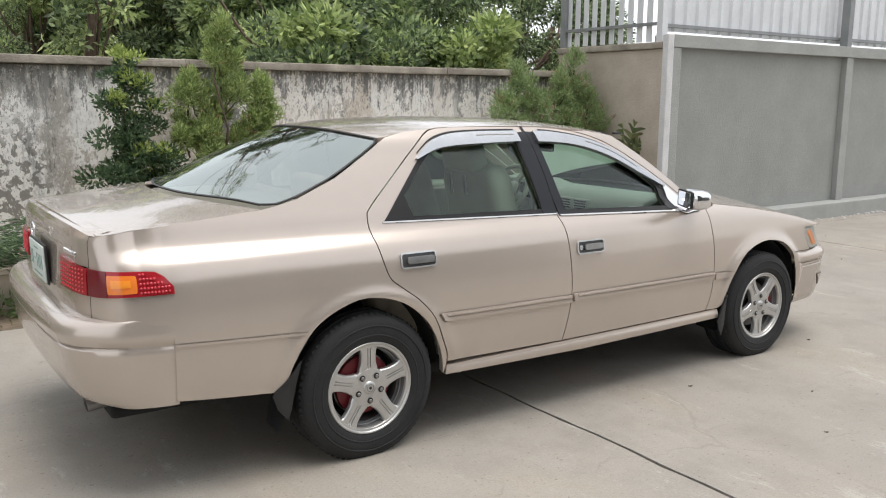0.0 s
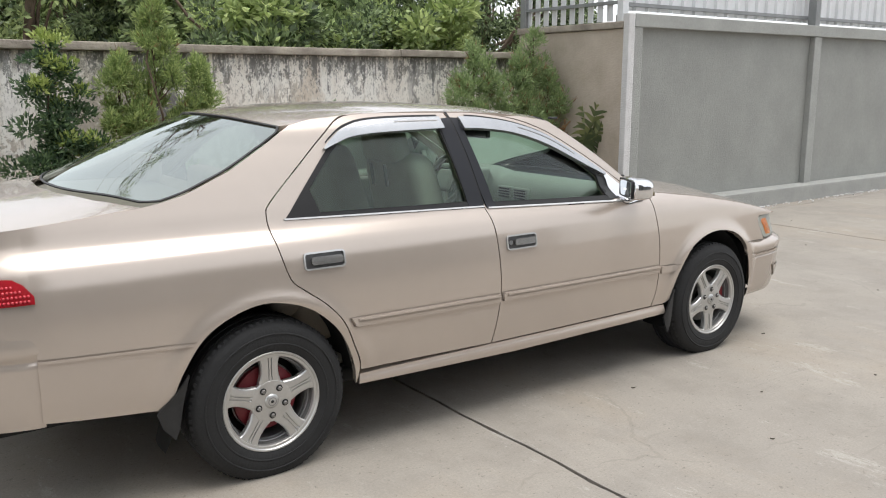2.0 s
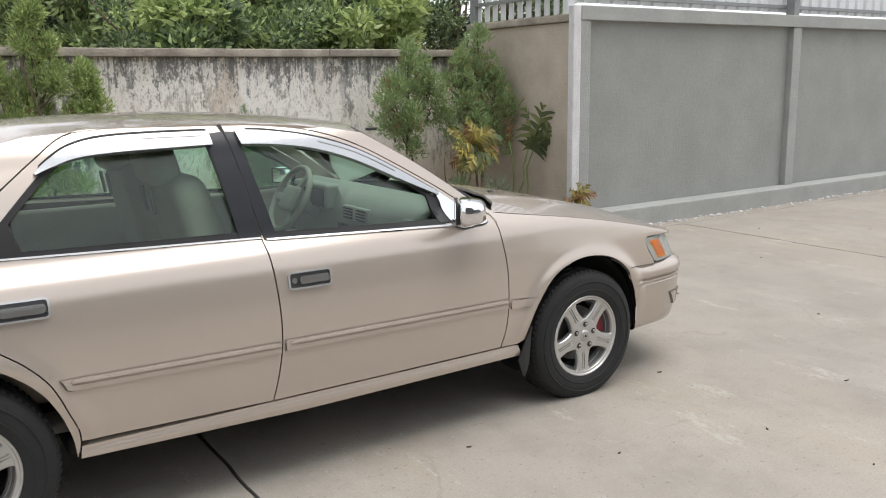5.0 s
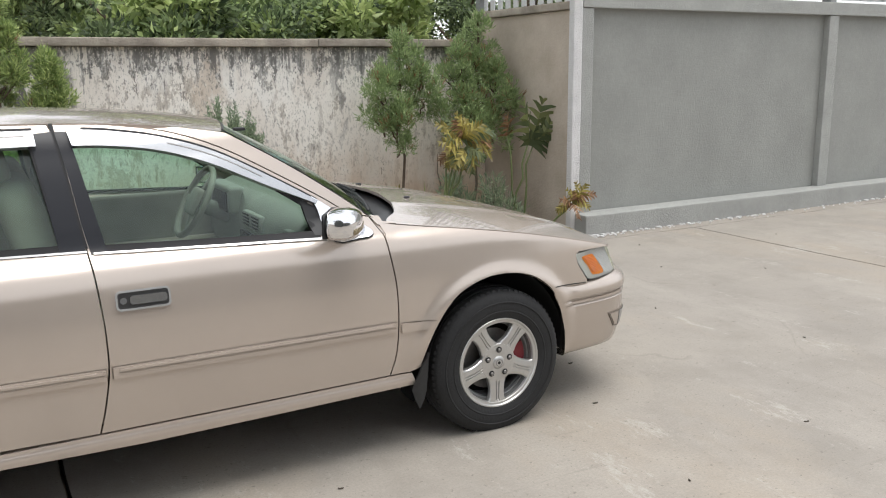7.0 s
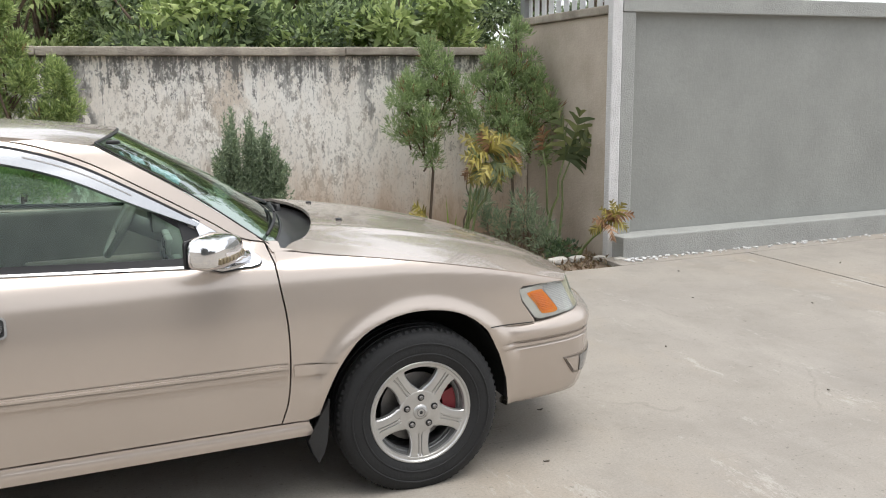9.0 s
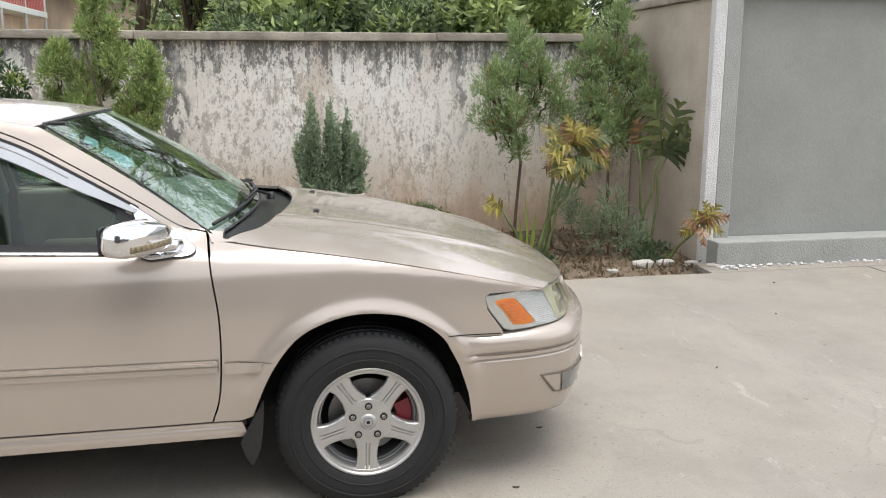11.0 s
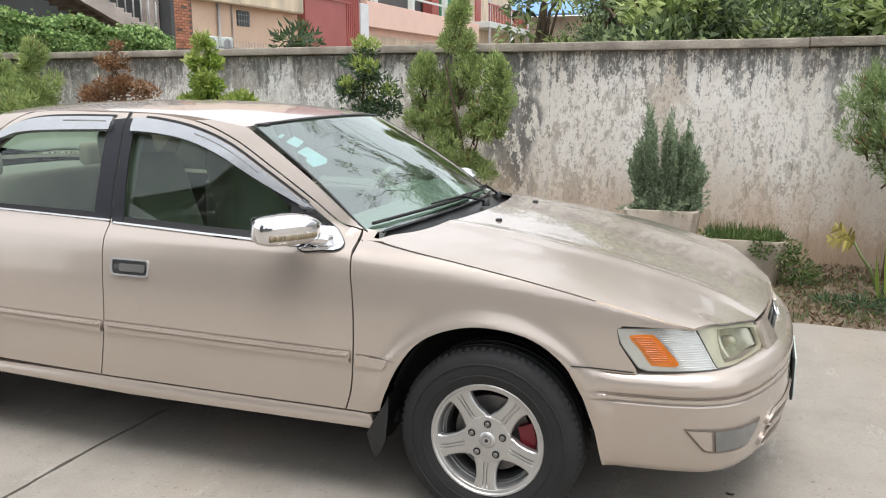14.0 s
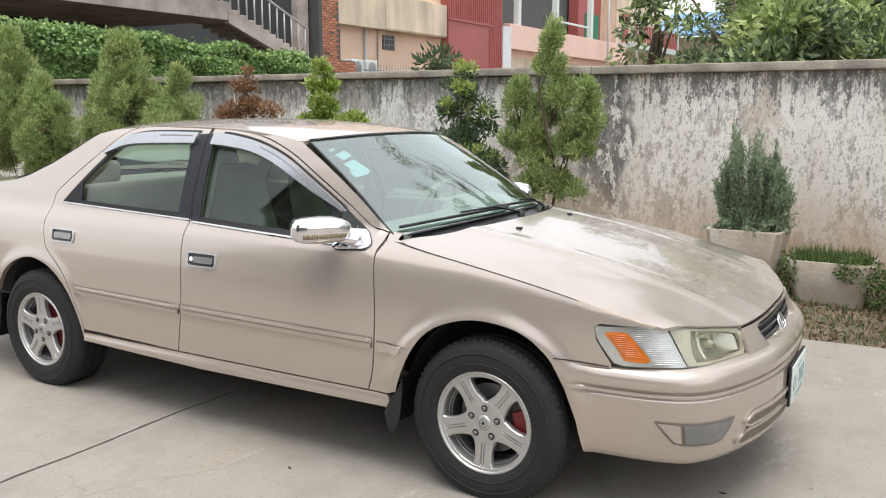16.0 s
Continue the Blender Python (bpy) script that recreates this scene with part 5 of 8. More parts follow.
def build_wheel():
    """Five-spoke alloy wheel; its outer face looks along -y, centre at the origin."""
    w = new("wheel")
    w["label"] = "worn black tyre on a five-spoke silver alloy rim"
    # tyre
    prof = [(0.184, -0.086), (0.196, -0.097), (0.218, -0.107), (0.252, -0.111), (0.281, -0.107), (0.299, -0.099), (0.310, -0.088), (0.317, -0.070)]
    for g in (-0.045, 0.0, 0.045):
        prof += [(0.3205, g - 0.012), (0.3205, g - 0.006), (0.3135, g - 0.005), (0.3135, g + 0.005), (0.3205, g + 0.006)]
    prof += [(0.317, 0.070), (0.310, 0.088), (0.299, 0.099), (0.252, 0.111), (0.196, 0.097), (0.184, 0.086)]
    tyre = part("tyre", lathe_bm(prof, 72), RUBBER, w, angle=35)
    bm = bmesh.new()
    for k in range(72):
        for sy in (-1, 1):
            m = Matrix.Rotation(2 * math.pi * (k + 0.25 * sy) / 72, 4, "Y") @ Matrix.Translation((0.3090, sy * 0.082, 0)) @ Matrix.Rotation(radians(sy * 48), 4, "Z")
            bmesh.ops.create_cube(bm, size=1, matrix=m @ Matrix.Diagonal((0.0065, 0.024, 0.014, 1)))
    part("tread_edge", bm, RUBBER, tyre, smooth=False)["kind"] = "stuff"
    bm = lathe_bm([(0.266, -0.1105), (0.268, -0.1125), (0.272, -0.1125), (0.274, -0.1098)], 72)
    lathe_bm([(0.226, -0.1085), (0.228, -0.1108), (0.232, -0.1110), (0.234, -0.1092)], 72, bm=bm)
    part("sidewall_ring", bm, RUBBER, tyre, angle=40)
    # rim: outer lip, flat inner flange, stepped barrel
    lip = [(0.199, -0.087), (0.200, -0.098), (0.197, -0.1015), (0.192, -0.101), (0.188, -0.096), (0.179, -0.0945), (0.1765, -0.091), (0.1755, -0.080)]
    part("rim", lathe_bm(lip, 72), ALLOY, w, angle=35)
    part("barrel", lathe_bm([(0.1755, -0.080), (0.172, -0.066), (0.171, -0.048), (0.162, -0.044), (0.160, -0.02), (0.166, 0.0), (0.168, 0.085), (0.19, 0.090)], 72), BARREL, w, angle=35)
    bm = lathe_bm([(0.1725, -0.060), (0.1690, -0.062), (0.1660, -0.060), (0.1655, -0.050)], 72)
    part("inner_ring", bm, ALLOY_DULL, w, angle=35)
    # spokes: five near-parallel arms with a double groove, on a round star centre
    face = -0.088
    for k in range(5):
        bm = bmesh.new()
        a0 = math.pi / 2 + 2 * math.pi * k / 5
        rows = []
        for r, hw, y in ((0.060, 0.046, face), (0.082, 0.0435, face), (0.096, 0.0385, face - 0.001), (0.112, 0.0355, face - 0.0025), (0.135, 0.0345, face - 0.0035), (0.155, 0.0365, face - 0.004), (0.167, 0.041, face - 0.0045), (0.175, 0.049, face - 0.005), (0.181, 0.058, face - 0.005)):
            row = []
            g = 0.006 if 0.09 < r < 0.17 else 0.0
            for u, dy in ((-1, 0.026), (-1, 0.006), (-0.90, 0.0012), (-0.80, 0), (-0.24, 0), (-0.20, g), (-0.11, g), (-0.07, g * 0.2), (0.07, g * 0.2), (0.11, g), (0.20, g), (0.24, 0), (0.80, 0), (0.90, 0.0012), (1, 0.006), (1, 0.026)):
                x, z = r, u * hw
                row.append(bm.verts.new((x * math.cos(a0) - z * math.sin(a0), y + dy, x * math.sin(a0) + z * math.cos(a0))))
            rows.append(row)
        for r0, r1 in zip(rows, rows[1:]):
            for i in range(len(r0) - 1):
                bm.faces.new((r0[i], r1[i], r1[i + 1], r0[i + 1]))
        bmesh.ops.recalc_face_normals(bm, faces=bm.faces[:])
        if sum(f.normal.y for f in bm.faces) > 0:
            bmesh.ops.reverse_faces(bm, faces=bm.faces[:])
        part("spoke", bm, ALLOY, w, angle=30)
    hub = part("hub", lathe_bm([(0.0, face - 0.002), (0.060, face - 0.002), (0.081, face - 0.0005), (0.085, face + 0.003), (0.086, face + 0.010), (0.080, face + 0.03), (0.0, face + 0.03)], 40), ALLOY, w, angle=30)
    cap = part("hub_cap", lathe_bm([(0.0, face - 0.009), (0.020, face - 0.009), (0.026, face - 0.006), (0.030, face - 0.001)], 32), ALLOY, hub, "dull silver centre cap", angle=30)
    part("cap_badge", lathe_bm([(0.0, face - 0.0105), (0.006, face - 0.0105), (0.0065, face - 0.009)], 16), BLACK_PLASTIC, hub)
    part("cap_ring", lathe_bm([(0.014, face - 0.0095), (0.0155, face - 0.0108), (0.017, face - 0.0095)], 28), ALLOY_DULL, hub)
    for k in range(5):
        a = math.pi / 2 + 2 * math.pi * (k + 0.5) / 5
        # flat black disc paints the shade of the nut's recess
        bm = lathe_bm([(0.0135, face - 0.0030), (0.0, face - 0.0034)], 14)
        bmesh.ops.translate(bm, verts=bm.verts[:], vec=(0.057 * math.cos(a), -0.001, 0.057 * math.sin(a)))
        part("nut_recess", bm, BLACK_PLASTIC, hub)
        bm = lathe_bm([(0.0, face - 0.012), (0.006, face - 0.012), (0.0085, face - 0.009), (0.0085, face + 0.004)], 6)
        bmesh.ops.translate(bm, verts=bm.verts[:], vec=(0.057 * math.cos(a), 0, 0.057 * math.sin(a)))
        part("lug_nut", bm, STEEL, hub, smooth=False)
    return w


def build_brake(parent, x, sg, rear):
    b = new("brake")
    b.parent = parent
    b.location = (x, sg * 0.765, 0.32)
    disc = part("brake_disc", lathe_bm([(0.05, -0.020), (0.135, -0.020), (0.135, -0.006), (0.05, -0.006)], 48), STEEL, b, angle=30)
    if rear:
        part("brake_drum", lathe_bm([(0.0, -0.045), (0.11, -0.045), (0.128, -0.038), (0.134, 0.03)], 40), RED_CAL, b, "red-painted brake drum", angle=30)
    else:
        bm = bmesh.new()
        n = 10
        prev = None
        for i in range(n + 1):
            a = radians(-24 + 48 * i / n)
            ring = [bm.verts.new((r * math.cos(a), y, r * math.sin(a))) for r, y in ((0.105, -0.05), (0.158, -0.05), (0.166, -0.035), (0.166, 0.03), (0.105, 0.03))]
            if prev:
                for k in range(5):
                    bm.faces.new((prev[k], prev[(k + 1) % 5], ring[(k + 1) % 5], ring[k]))
            prev = ring
            if i in (0, n):
                bm.faces.new(ring)
        bmesh.ops.recalc_face_normals(bm, faces=bm.faces[:])
        c = part("brake_caliper", bm, RED_CAL, b, "red-painted brake caliper", angle=40)
    if sg > 0:
        b.rotation_euler = (0, 0, math.pi)
    part("dust_shield", lathe_bm([(0.0, 0.035), (0.176, 0.035), (0.18, 0.028)], 40), UNDER, b)


_w = build_wheel()
_w.parent = car
_w.matrix_basis = pose(0, -0.768, 0.3205, 0, -1, 0)
for _x, _sg, _a in ((2.67, -1, 38), (0.0, 1, 30), (2.67, 1, 50)):
    _c = copy_thing(_w, pose(_x, _sg * 0.765, 0.3205, 0, _a, 0 if _sg < 0 else 180))
for _x in (0.0, 2.67):
    for _sg in (-1, 1):
        build_brake(car, _x, _sg, _x == 0.0)
        # wheel well
        bm = bmesh.new()
        n = 20
        rows = []
        for y in (0.795, 0.60):
            rows.append([bm.verts.new((_x + 0.39 * math.cos(math.pi * (0.03 + 0.94 * i / n)), _sg * y, 0.315 + 0.41 * math.sin(math.pi * (0.03 + 0.94 * i / n)))) for i in range(n + 1)])
        for i in range(n):
            bm.faces.new((rows[0][i], rows[0][i + 1], rows[1][i + 1], rows[1][i]))
        bm.faces.new(rows[1])
        part("wheel_well", bm, UNDER, car)
        # mud flap: thin moulded rubber that follows the arch and kicks outward at its foot
        fx, zt = _x - 0.352, (0.455 if _x == 0 else 0.435)
        drop = 0.235 if _x == 0 else 0.205
        bm = bmesh.new()
        rows = []
        for i in range(9):
            f = i / 8
            dx = -0.012 - 0.020 * f - 0.035 * f ** 3
            wide = 0.085 + 0.09 * min(1.0, f * 2.2) - 0.03 * max(0.0, f - 0.8) / 0.2
            yo = 0.868 + 0.004 * math.sin(f * 3)
            rows.append([bm.verts.new((dx + 0.022 * (j / 5 - 0.3) ** 2, _sg * (yo - wide * j / 5), -drop * f)) for j in range(6)])
        for r0, r1 in zip(rows, rows[1:]):
            for j in range(5):
                bm.faces.new((r0[j], r0[j + 1], r1[j + 1], r1[j]))
        bmesh.ops.solidify(bm, geom=bm.faces[:], thickness=0.008)
        bmesh.ops.recalc_face_normals(bm, faces=bm.faces[:])
        part("mud_flap", bm, FLAP, car, "black rubber mud flap", angle=40).location = (fx, 0, zt)
# outer cheeks of the flaps, lapped over the arch edges
for _sg in (-1, 1):
    for _ck in (((2.318, 0.435), (2.298, 0.40), (2.265, 0.345), (2.238, 0.29), (2.253, 0.24), (2.270, 0.203), (2.290, 0.235), (2.304, 0.275), (2.314, 0.36)),
                ((-0.318, 0.497), (-0.342, 0.465), (-0.385, 0.420), (-0.425, 0.388), (-0.438, 0.37), (-0.418, 0.31), (-0.378, 0.262), (-0.362, 0.30), (-0.345, 0.38))):
        sheet("flap_cheek", list(_ck), lambda x, z: (x, -flank(x, max(z, 0.40)), z), FLAP, car, 0.02, 0, 0.010, lift=0.007, side=_sg, label="black rubber flap cheek")
for _sg in (-1, 1):
    part("splash_shield", box_bm(3.045, 3.075, min(_sg * 0.55, _sg * 0.80), max(_sg * 0.55, _sg * 0.80), 0.30, 0.60, 0.006), UNDER, car)
# underside, pipe
part("underbody", box_bm(-0.98, 3.30, -0.60, 0.60, 0.30, 0.36, 0.02), UNDER, car)
part("floor_pan", box_bm(0.35, 2.30, -0.76, 0.76, 0.285, 0.35, 0.02), UNDER, car)
part("gearbox_tunnel", box_bm(-0.7, 3.1, -0.35, 0.35, 0.22, 0.32, 0.05), UNDER, car)


# ==== front end, mirrors, cabin ====
def build_headlamp(sg):
    lamp = new("headlamp")
    lamp.parent = car
    lamp["label"] = "yellowed headlamp with an amber corner lens"
    so, si = 1.153, 0.455
    top = lambda v: lamp_top(v) - 0.012 * max(0.0, 1 - (v - si) / 0.02)
    bot = lambda v: float(np.interp(v, (si, si + 0.035, 0.6, 0.81, so - 0.100, so - 0.070, so - 0.012, so), (0.640, 0.616, 0.616, 0.620, 0.617, 0.626, 0.700, 0.738)))
    n = 70
    vs = [si + (so - si) * i / n for i in range(n + 1)]
    ring = [(sg * v, top(v)) for v in vs] + [(sg * v, bot(v)) for v in vs[::-1]]
    sheet("lamp_surround", ring, lamp_surf(), SURROUND, lamp, 0.02, -0.0015, 0.02, holes=[shrink(ring, 0.002)], lift=-0.002)
    lens = sheet("lens", ring, lamp_surf(), LENS, lamp, 0.03, 0.001, 0.0)
    lens.visible_shadow = False
    # ribbed clear corner section and the main bowl
    div = lambda z: 0.822 + (z - 0.6316) * 0.66
    def clip(poly, inset=0.0015):
        out = []
        for v, z in poly:
            v = min(max(v, si + 0.002), so - 0.002)
            z = min(max(z, bot(v) + inset), top(v) - inset)
            out.append((v, z))
        return out
    zs = [0.60 + 0.16 * i / 12 for i in range(13)]
    main = clip([(si, z) for z in zs] + [(v, 0.78) for v in np.linspace(si, 0.90, 30)] + [(div(z), z) for z in zs[::-1]] + [(v, 0.59) for v in np.linspace(0.80, si, 30)])
    corner = clip([(div(z) + 0.006, z) for z in zs] + [(v, 0.78) for v in np.linspace(0.925, so, 24)] + [(so, z) for z in zs[::-1]] + [(v, 0.59) for v in np.linspace(so, 0.83, 60)])
    def dedupe(p):
        q = []
        for a in p:
            if not q or math.dist(a, q[-1]) > 0.0015:
                q.append(a)
        if math.dist(q[0], q[-1]) < 0.0015:
            q.pop()
        return [(sg * a, b) for a, b in q]
    dish = [(0.485, 0.634), (0.478, 0.662), (0.488, 0.690), (0.55, 0.705), (0.68, 0.724), (0.775, 0.735), (0.790, 0.70), (0.785, 0.655), (0.770, 0.632), (0.63, 0.626)]
    dish = [(sg * a, b) for a, b in dish]
    sheet("lamp_bowl", dedupe(main), lamp_surf(-0.006), LAMP_BACK, lamp, 0.02, 0.001, 0.012, holes=[dish])
    sheet("corner_reflector", dedupe(corner), lamp_surf(-0.0025), REFLECTOR, lamp, 0.02, 0.0005, 0.0)
    # dished reflector with a stepped floor, and the bulb cap before it
    def dished(v, z):
        q = min(1.0, max(0.0, 1 - ((abs(v) - 0.634) / 0.165) ** 2)) * min(1.0, max(0.0, 1 - ((z - 0.672) / 0.065) ** 2))
        step = 0.006 if 0.59 < abs(v) < 0.68 else 0.0
        return lamp_surf(-0.008 - 0.05 * q ** 0.6 + step)(v, z)
    sheet("bulb_bowl", shrink(dish, -0.003), dished, LAMP_BOWL, lamp, 0.010, 0, 0, label="dulled silver reflector bowl")
    p = Vector(lamp_surf(-0.035)(sg * 0.64, 0.672))
    bm = lathe_bm([(0.0, 0.018), (0.012, 0.014), (0.016, 0.0), (0.016, -0.03)], 16, "z")
    d = Vector((FRONT(sg * 0.64)[2], FRONT(sg * 0.64)[3], 0.0)).normalized()
    bm.transform(Matrix.Translation(p) @ d.to_track_quat("Z", "Y").to_matrix().to_4x4())
    part("bulb_cap", bm, LAMP_BACK, lamp)
    # amber lens
    amb = smooth_line(((0.958, 0.638), (1.000, 0.690), (1.032, 0.724), (1.05, 0.733), (1.105, 0.730), (1.113, 0.720), (1.080, 0.684), (1.052, 0.645), (1.035, 0.636)), 4, True)
    sheet("amber_lens", [(sg * a, b) for a, b in amb], lamp_surf(-0.0015), LENS_AMBER, lamp, 0.015, 0, 0.003, label="amber indicator lens")
    clear, tinted = bmesh.new(), bmesh.new()
    for i in range(19):
        z = 0.624 + 0.0070 * i
        va = 0.958 + 0.08 * min(1.0, max(0.0, (z - 0.638) / 0.09))
        for v0, v1, bm in ((div(z) + 0.010, va - 0.006, clear), (va + 0.010, 1.042 + 0.066 * (z - 0.645) / 0.085, tinted)):
            if bm is tinted and not 0.645 < z < 0.728:
                continue
            pts = [v0 + (v1 - v0) * k / 6 for k in range(7)]
            pts = [v for v in pts if bot(v) + 0.006 < z < top(v) - 0.005]
            if len(pts) > 1:
                tube_bm([lamp_surf(-0.001)(sg * v, z) for v in pts], 0.0017, 5, bm)
    part("lens_rib", clear, REFLECTOR, lamp)
    part("lens_rib", tinted, LENS_ORANGE, lamp)
    # painted return between lamp and grille
    sheet("lamp_return", [(sg * (si - 0.03), 0.598), (sg * (si + 0.03), 0.598), (sg * (si + 0.03), 0.702), (sg * (si - 0.03), 0.702)], lamp_surf(-0.014), PAINT, lamp, 0.02, 0, 0)


for _s in (-1, 1):
    build_headlamp(_s)

# fascia between the lamps, with the grille set in it
_si = 0.455
_gr = [(-0.345, 0.690), (-0.30, 0.699), (-0.15, 0.7035), (0, 0.705), (0.15, 0.7035), (0.30, 0.699), (0.345, 0.690), (0.315, 0.640), (0.275, 0.604), (0.20, 0.592), (0, 0.586), (-0.20, 0.592), (-0.275, 0.604), (-0.315, 0.640)]
_fas2 = [(-_si - 0.018, 0.604), (-_si - 0.014, 0.690), (-_si + 0.012, 0.704), (-0.15, 0.7085), (0, 0.709), (0.15, 0.7085), (_si - 0.012, 0.704), (_si + 0.014, 0.690), (_si + 0.018, 0.604), (0.30, 0.580), (0, 0.566), (-0.30, 0.580)]
sheet("fascia", _fas2, lamp_surf(0.010), PAINT, car, 0.02, 0, 0.02, holes=[_gr])
grille = sheet("grille", _gr, lamp_surf(-0.022), BLACK_PLASTIC, car, 0.03, 0, 0, label="dark grey slatted grille")
for z, w in ((0.606, 0.265), (0.630, 0.295), (0.654, 0.315), (0.678, 0.33)):
    tb = tube_bm([lamp_surf(-0.012)(w * (k / 6 - 1), z) for k in range(13)], 0.0055, 8)
    part("slat", tb, SLAT, grille)
part("emblem", tube_bm([Vector(lamp_surf(0.0)(0.055 * math.cos(a), 0.638 + 0.034 * math.sin(a))) for a in np.linspace(0, 2 * math.pi, 25)], 0.005, 6), CHROME, grille, "plain chrome oval badge")
part("emblem", tube_bm([Vector(lamp_surf(0.0)(0.018 * math.cos(a), 0.638 + 0.033 * math.sin(a))) for a in np.linspace(0, 2 * math.pi, 21)], 0.0035, 6), CHROME, grille)

# bumper openings, fog lamps and plate
def fsurf(extra):
    return lambda s, z: tuple(Vector(front_bump(s, z)) + Vector((FRONT(s)[2], FRONT(s)[3], 0)) * extra)


for _s in (-1, 1):
    o = [(_s * 0.930, 0.434), (_s * 0.78, 0.431), (_s * 0.634, 0.431), (_s * 0.655, 0.390), (_s * 0.678, 0.360), (_s * 0.72, 0.352), (_s * 0.83, 0.355), (_s * 0.866, 0.362), (_s * 0.90, 0.398)]
    f = sheet("fog_lamp", shrink(o, -0.004), fsurf(0.0), SEAM, bumper_f, 0.012, 0, 0.006, lift=0.004, label="grey fog lamp in a dark surround")
    sheet("lens", shrink([(_s * 0.842, 0.4325)] + o[1:6] + [(_s * 0.828, 0.355)], 0.004), fsurf(0.0), SMOKE, f, 0.02, 0, 0.004, lift=0.007)
    sheet("blank", shrink([o[0], (_s * 0.846, 0.4325), (_s * 0.832, 0.355), o[7], o[8]], 0.004), fsurf(0.0), PAINT, f, 0.02, 0, 0.004, lift=0.007)
for z0, z1, sw in ((0.380, 0.416, 0.55), (0.312, 0.356, 0.575)):
    sl = [(-sw, z0 + 0.012), (-sw + 0.05, z1), (sw - 0.05, z1), (sw, z0 + 0.012), (sw - 0.03, z0), (-sw + 0.03, z0)]
    rim = sheet("air_intake", resample(sl, 0.04), fsurf(0.0), PAINT, bumper_f, 0.03, -0.010, 0.008, holes=[resample(sl, 0.04)], lift=0.008)
    # flat dark sheet paints the slot's inner shade; the bumper isn't cut open
    sheet("intake_mesh", resample(sl, 0.04), fsurf(0.0), SEAM, rim, 0.03, 0, 0, lift=0.003)


def build_plate(x, z, yaw, lean):
    p = new("number_plate")
    p.parent = car
    p["label"] = "pale number plate with plain green bars"
    p.matrix_basis = pose(x, 0, z, 0, lean, yaw)
    part("plate", box_bm(-0.003, 0.003, -0.16, 0.16, -0.075, 0.075, 0.002), PLATE, p)
    part("plate_frame", box_bm(-0.012, -0.003, -0.168, 0.168, -0.083, 0.083, 0.003), BLACK_PLASTIC, p)
    for y0, y1, z0, z1 in [(y, y + 0.011, -0.028, 0.032) for y in (-0.134, -0.10, 0.0, 0.034, 0.068, 0.102)] + [(-0.055, -0.035, -0.001, 0.005), (-0.09, 0.09, -0.058, -0.051), (-0.045, 0.045, 0.05, 0.056)]:
        part("plate_bar", box_bm(0.003, 0.0045, y0, y1, z0, z1), PLATE_INK, p, smooth=False)
    return p


build_plate(3.640, 0.428, 0, 0)
build_plate(-1.104, 0.845, 180, 2)
# boot badge, letters as bars
part("emblem", tube_bm([(lidface(0.04 * math.cos(a), 0)[0] - 0.004, 0.04 * math.cos(a), 0.975 + 0.028 * math.sin(a)) for a in np.linspace(0, 2 * math.pi, 25)], 0.0045, 6), CHROME, lid, "plain chrome oval badge")
for i in range(6):
    s0 = -0.40 - 0.028 * i
    x, y, z = lidface(s0, 0.945)
    part("badge_bar", box_bm(x - 0.006, x + 0.002, y - 0.022, y, 0.935, 0.955, 0.002), CHROME, lid)
# tail pipe
pipe = part("tail_pipe", tube_bm([(-1.055, -0.52, 0.355), (-0.97, -0.52, 0.365), (-0.85, -0.50, 0.36), (-0.6, -0.45, 0.33)], 0.030, 16, caps=False), STEEL, car, "dull steel tail pipe")
part("pipe_inner", tube_bm([(-1.05, -0.52, 0.355), (-0.9, -0.505, 0.362)], 0.026, 16), UNDER, pipe)
part("tow_hook", box_bm(-0.98, -0.90, -0.44, -0.41, 0.30, 0.38, 0.008), STEEL, car)


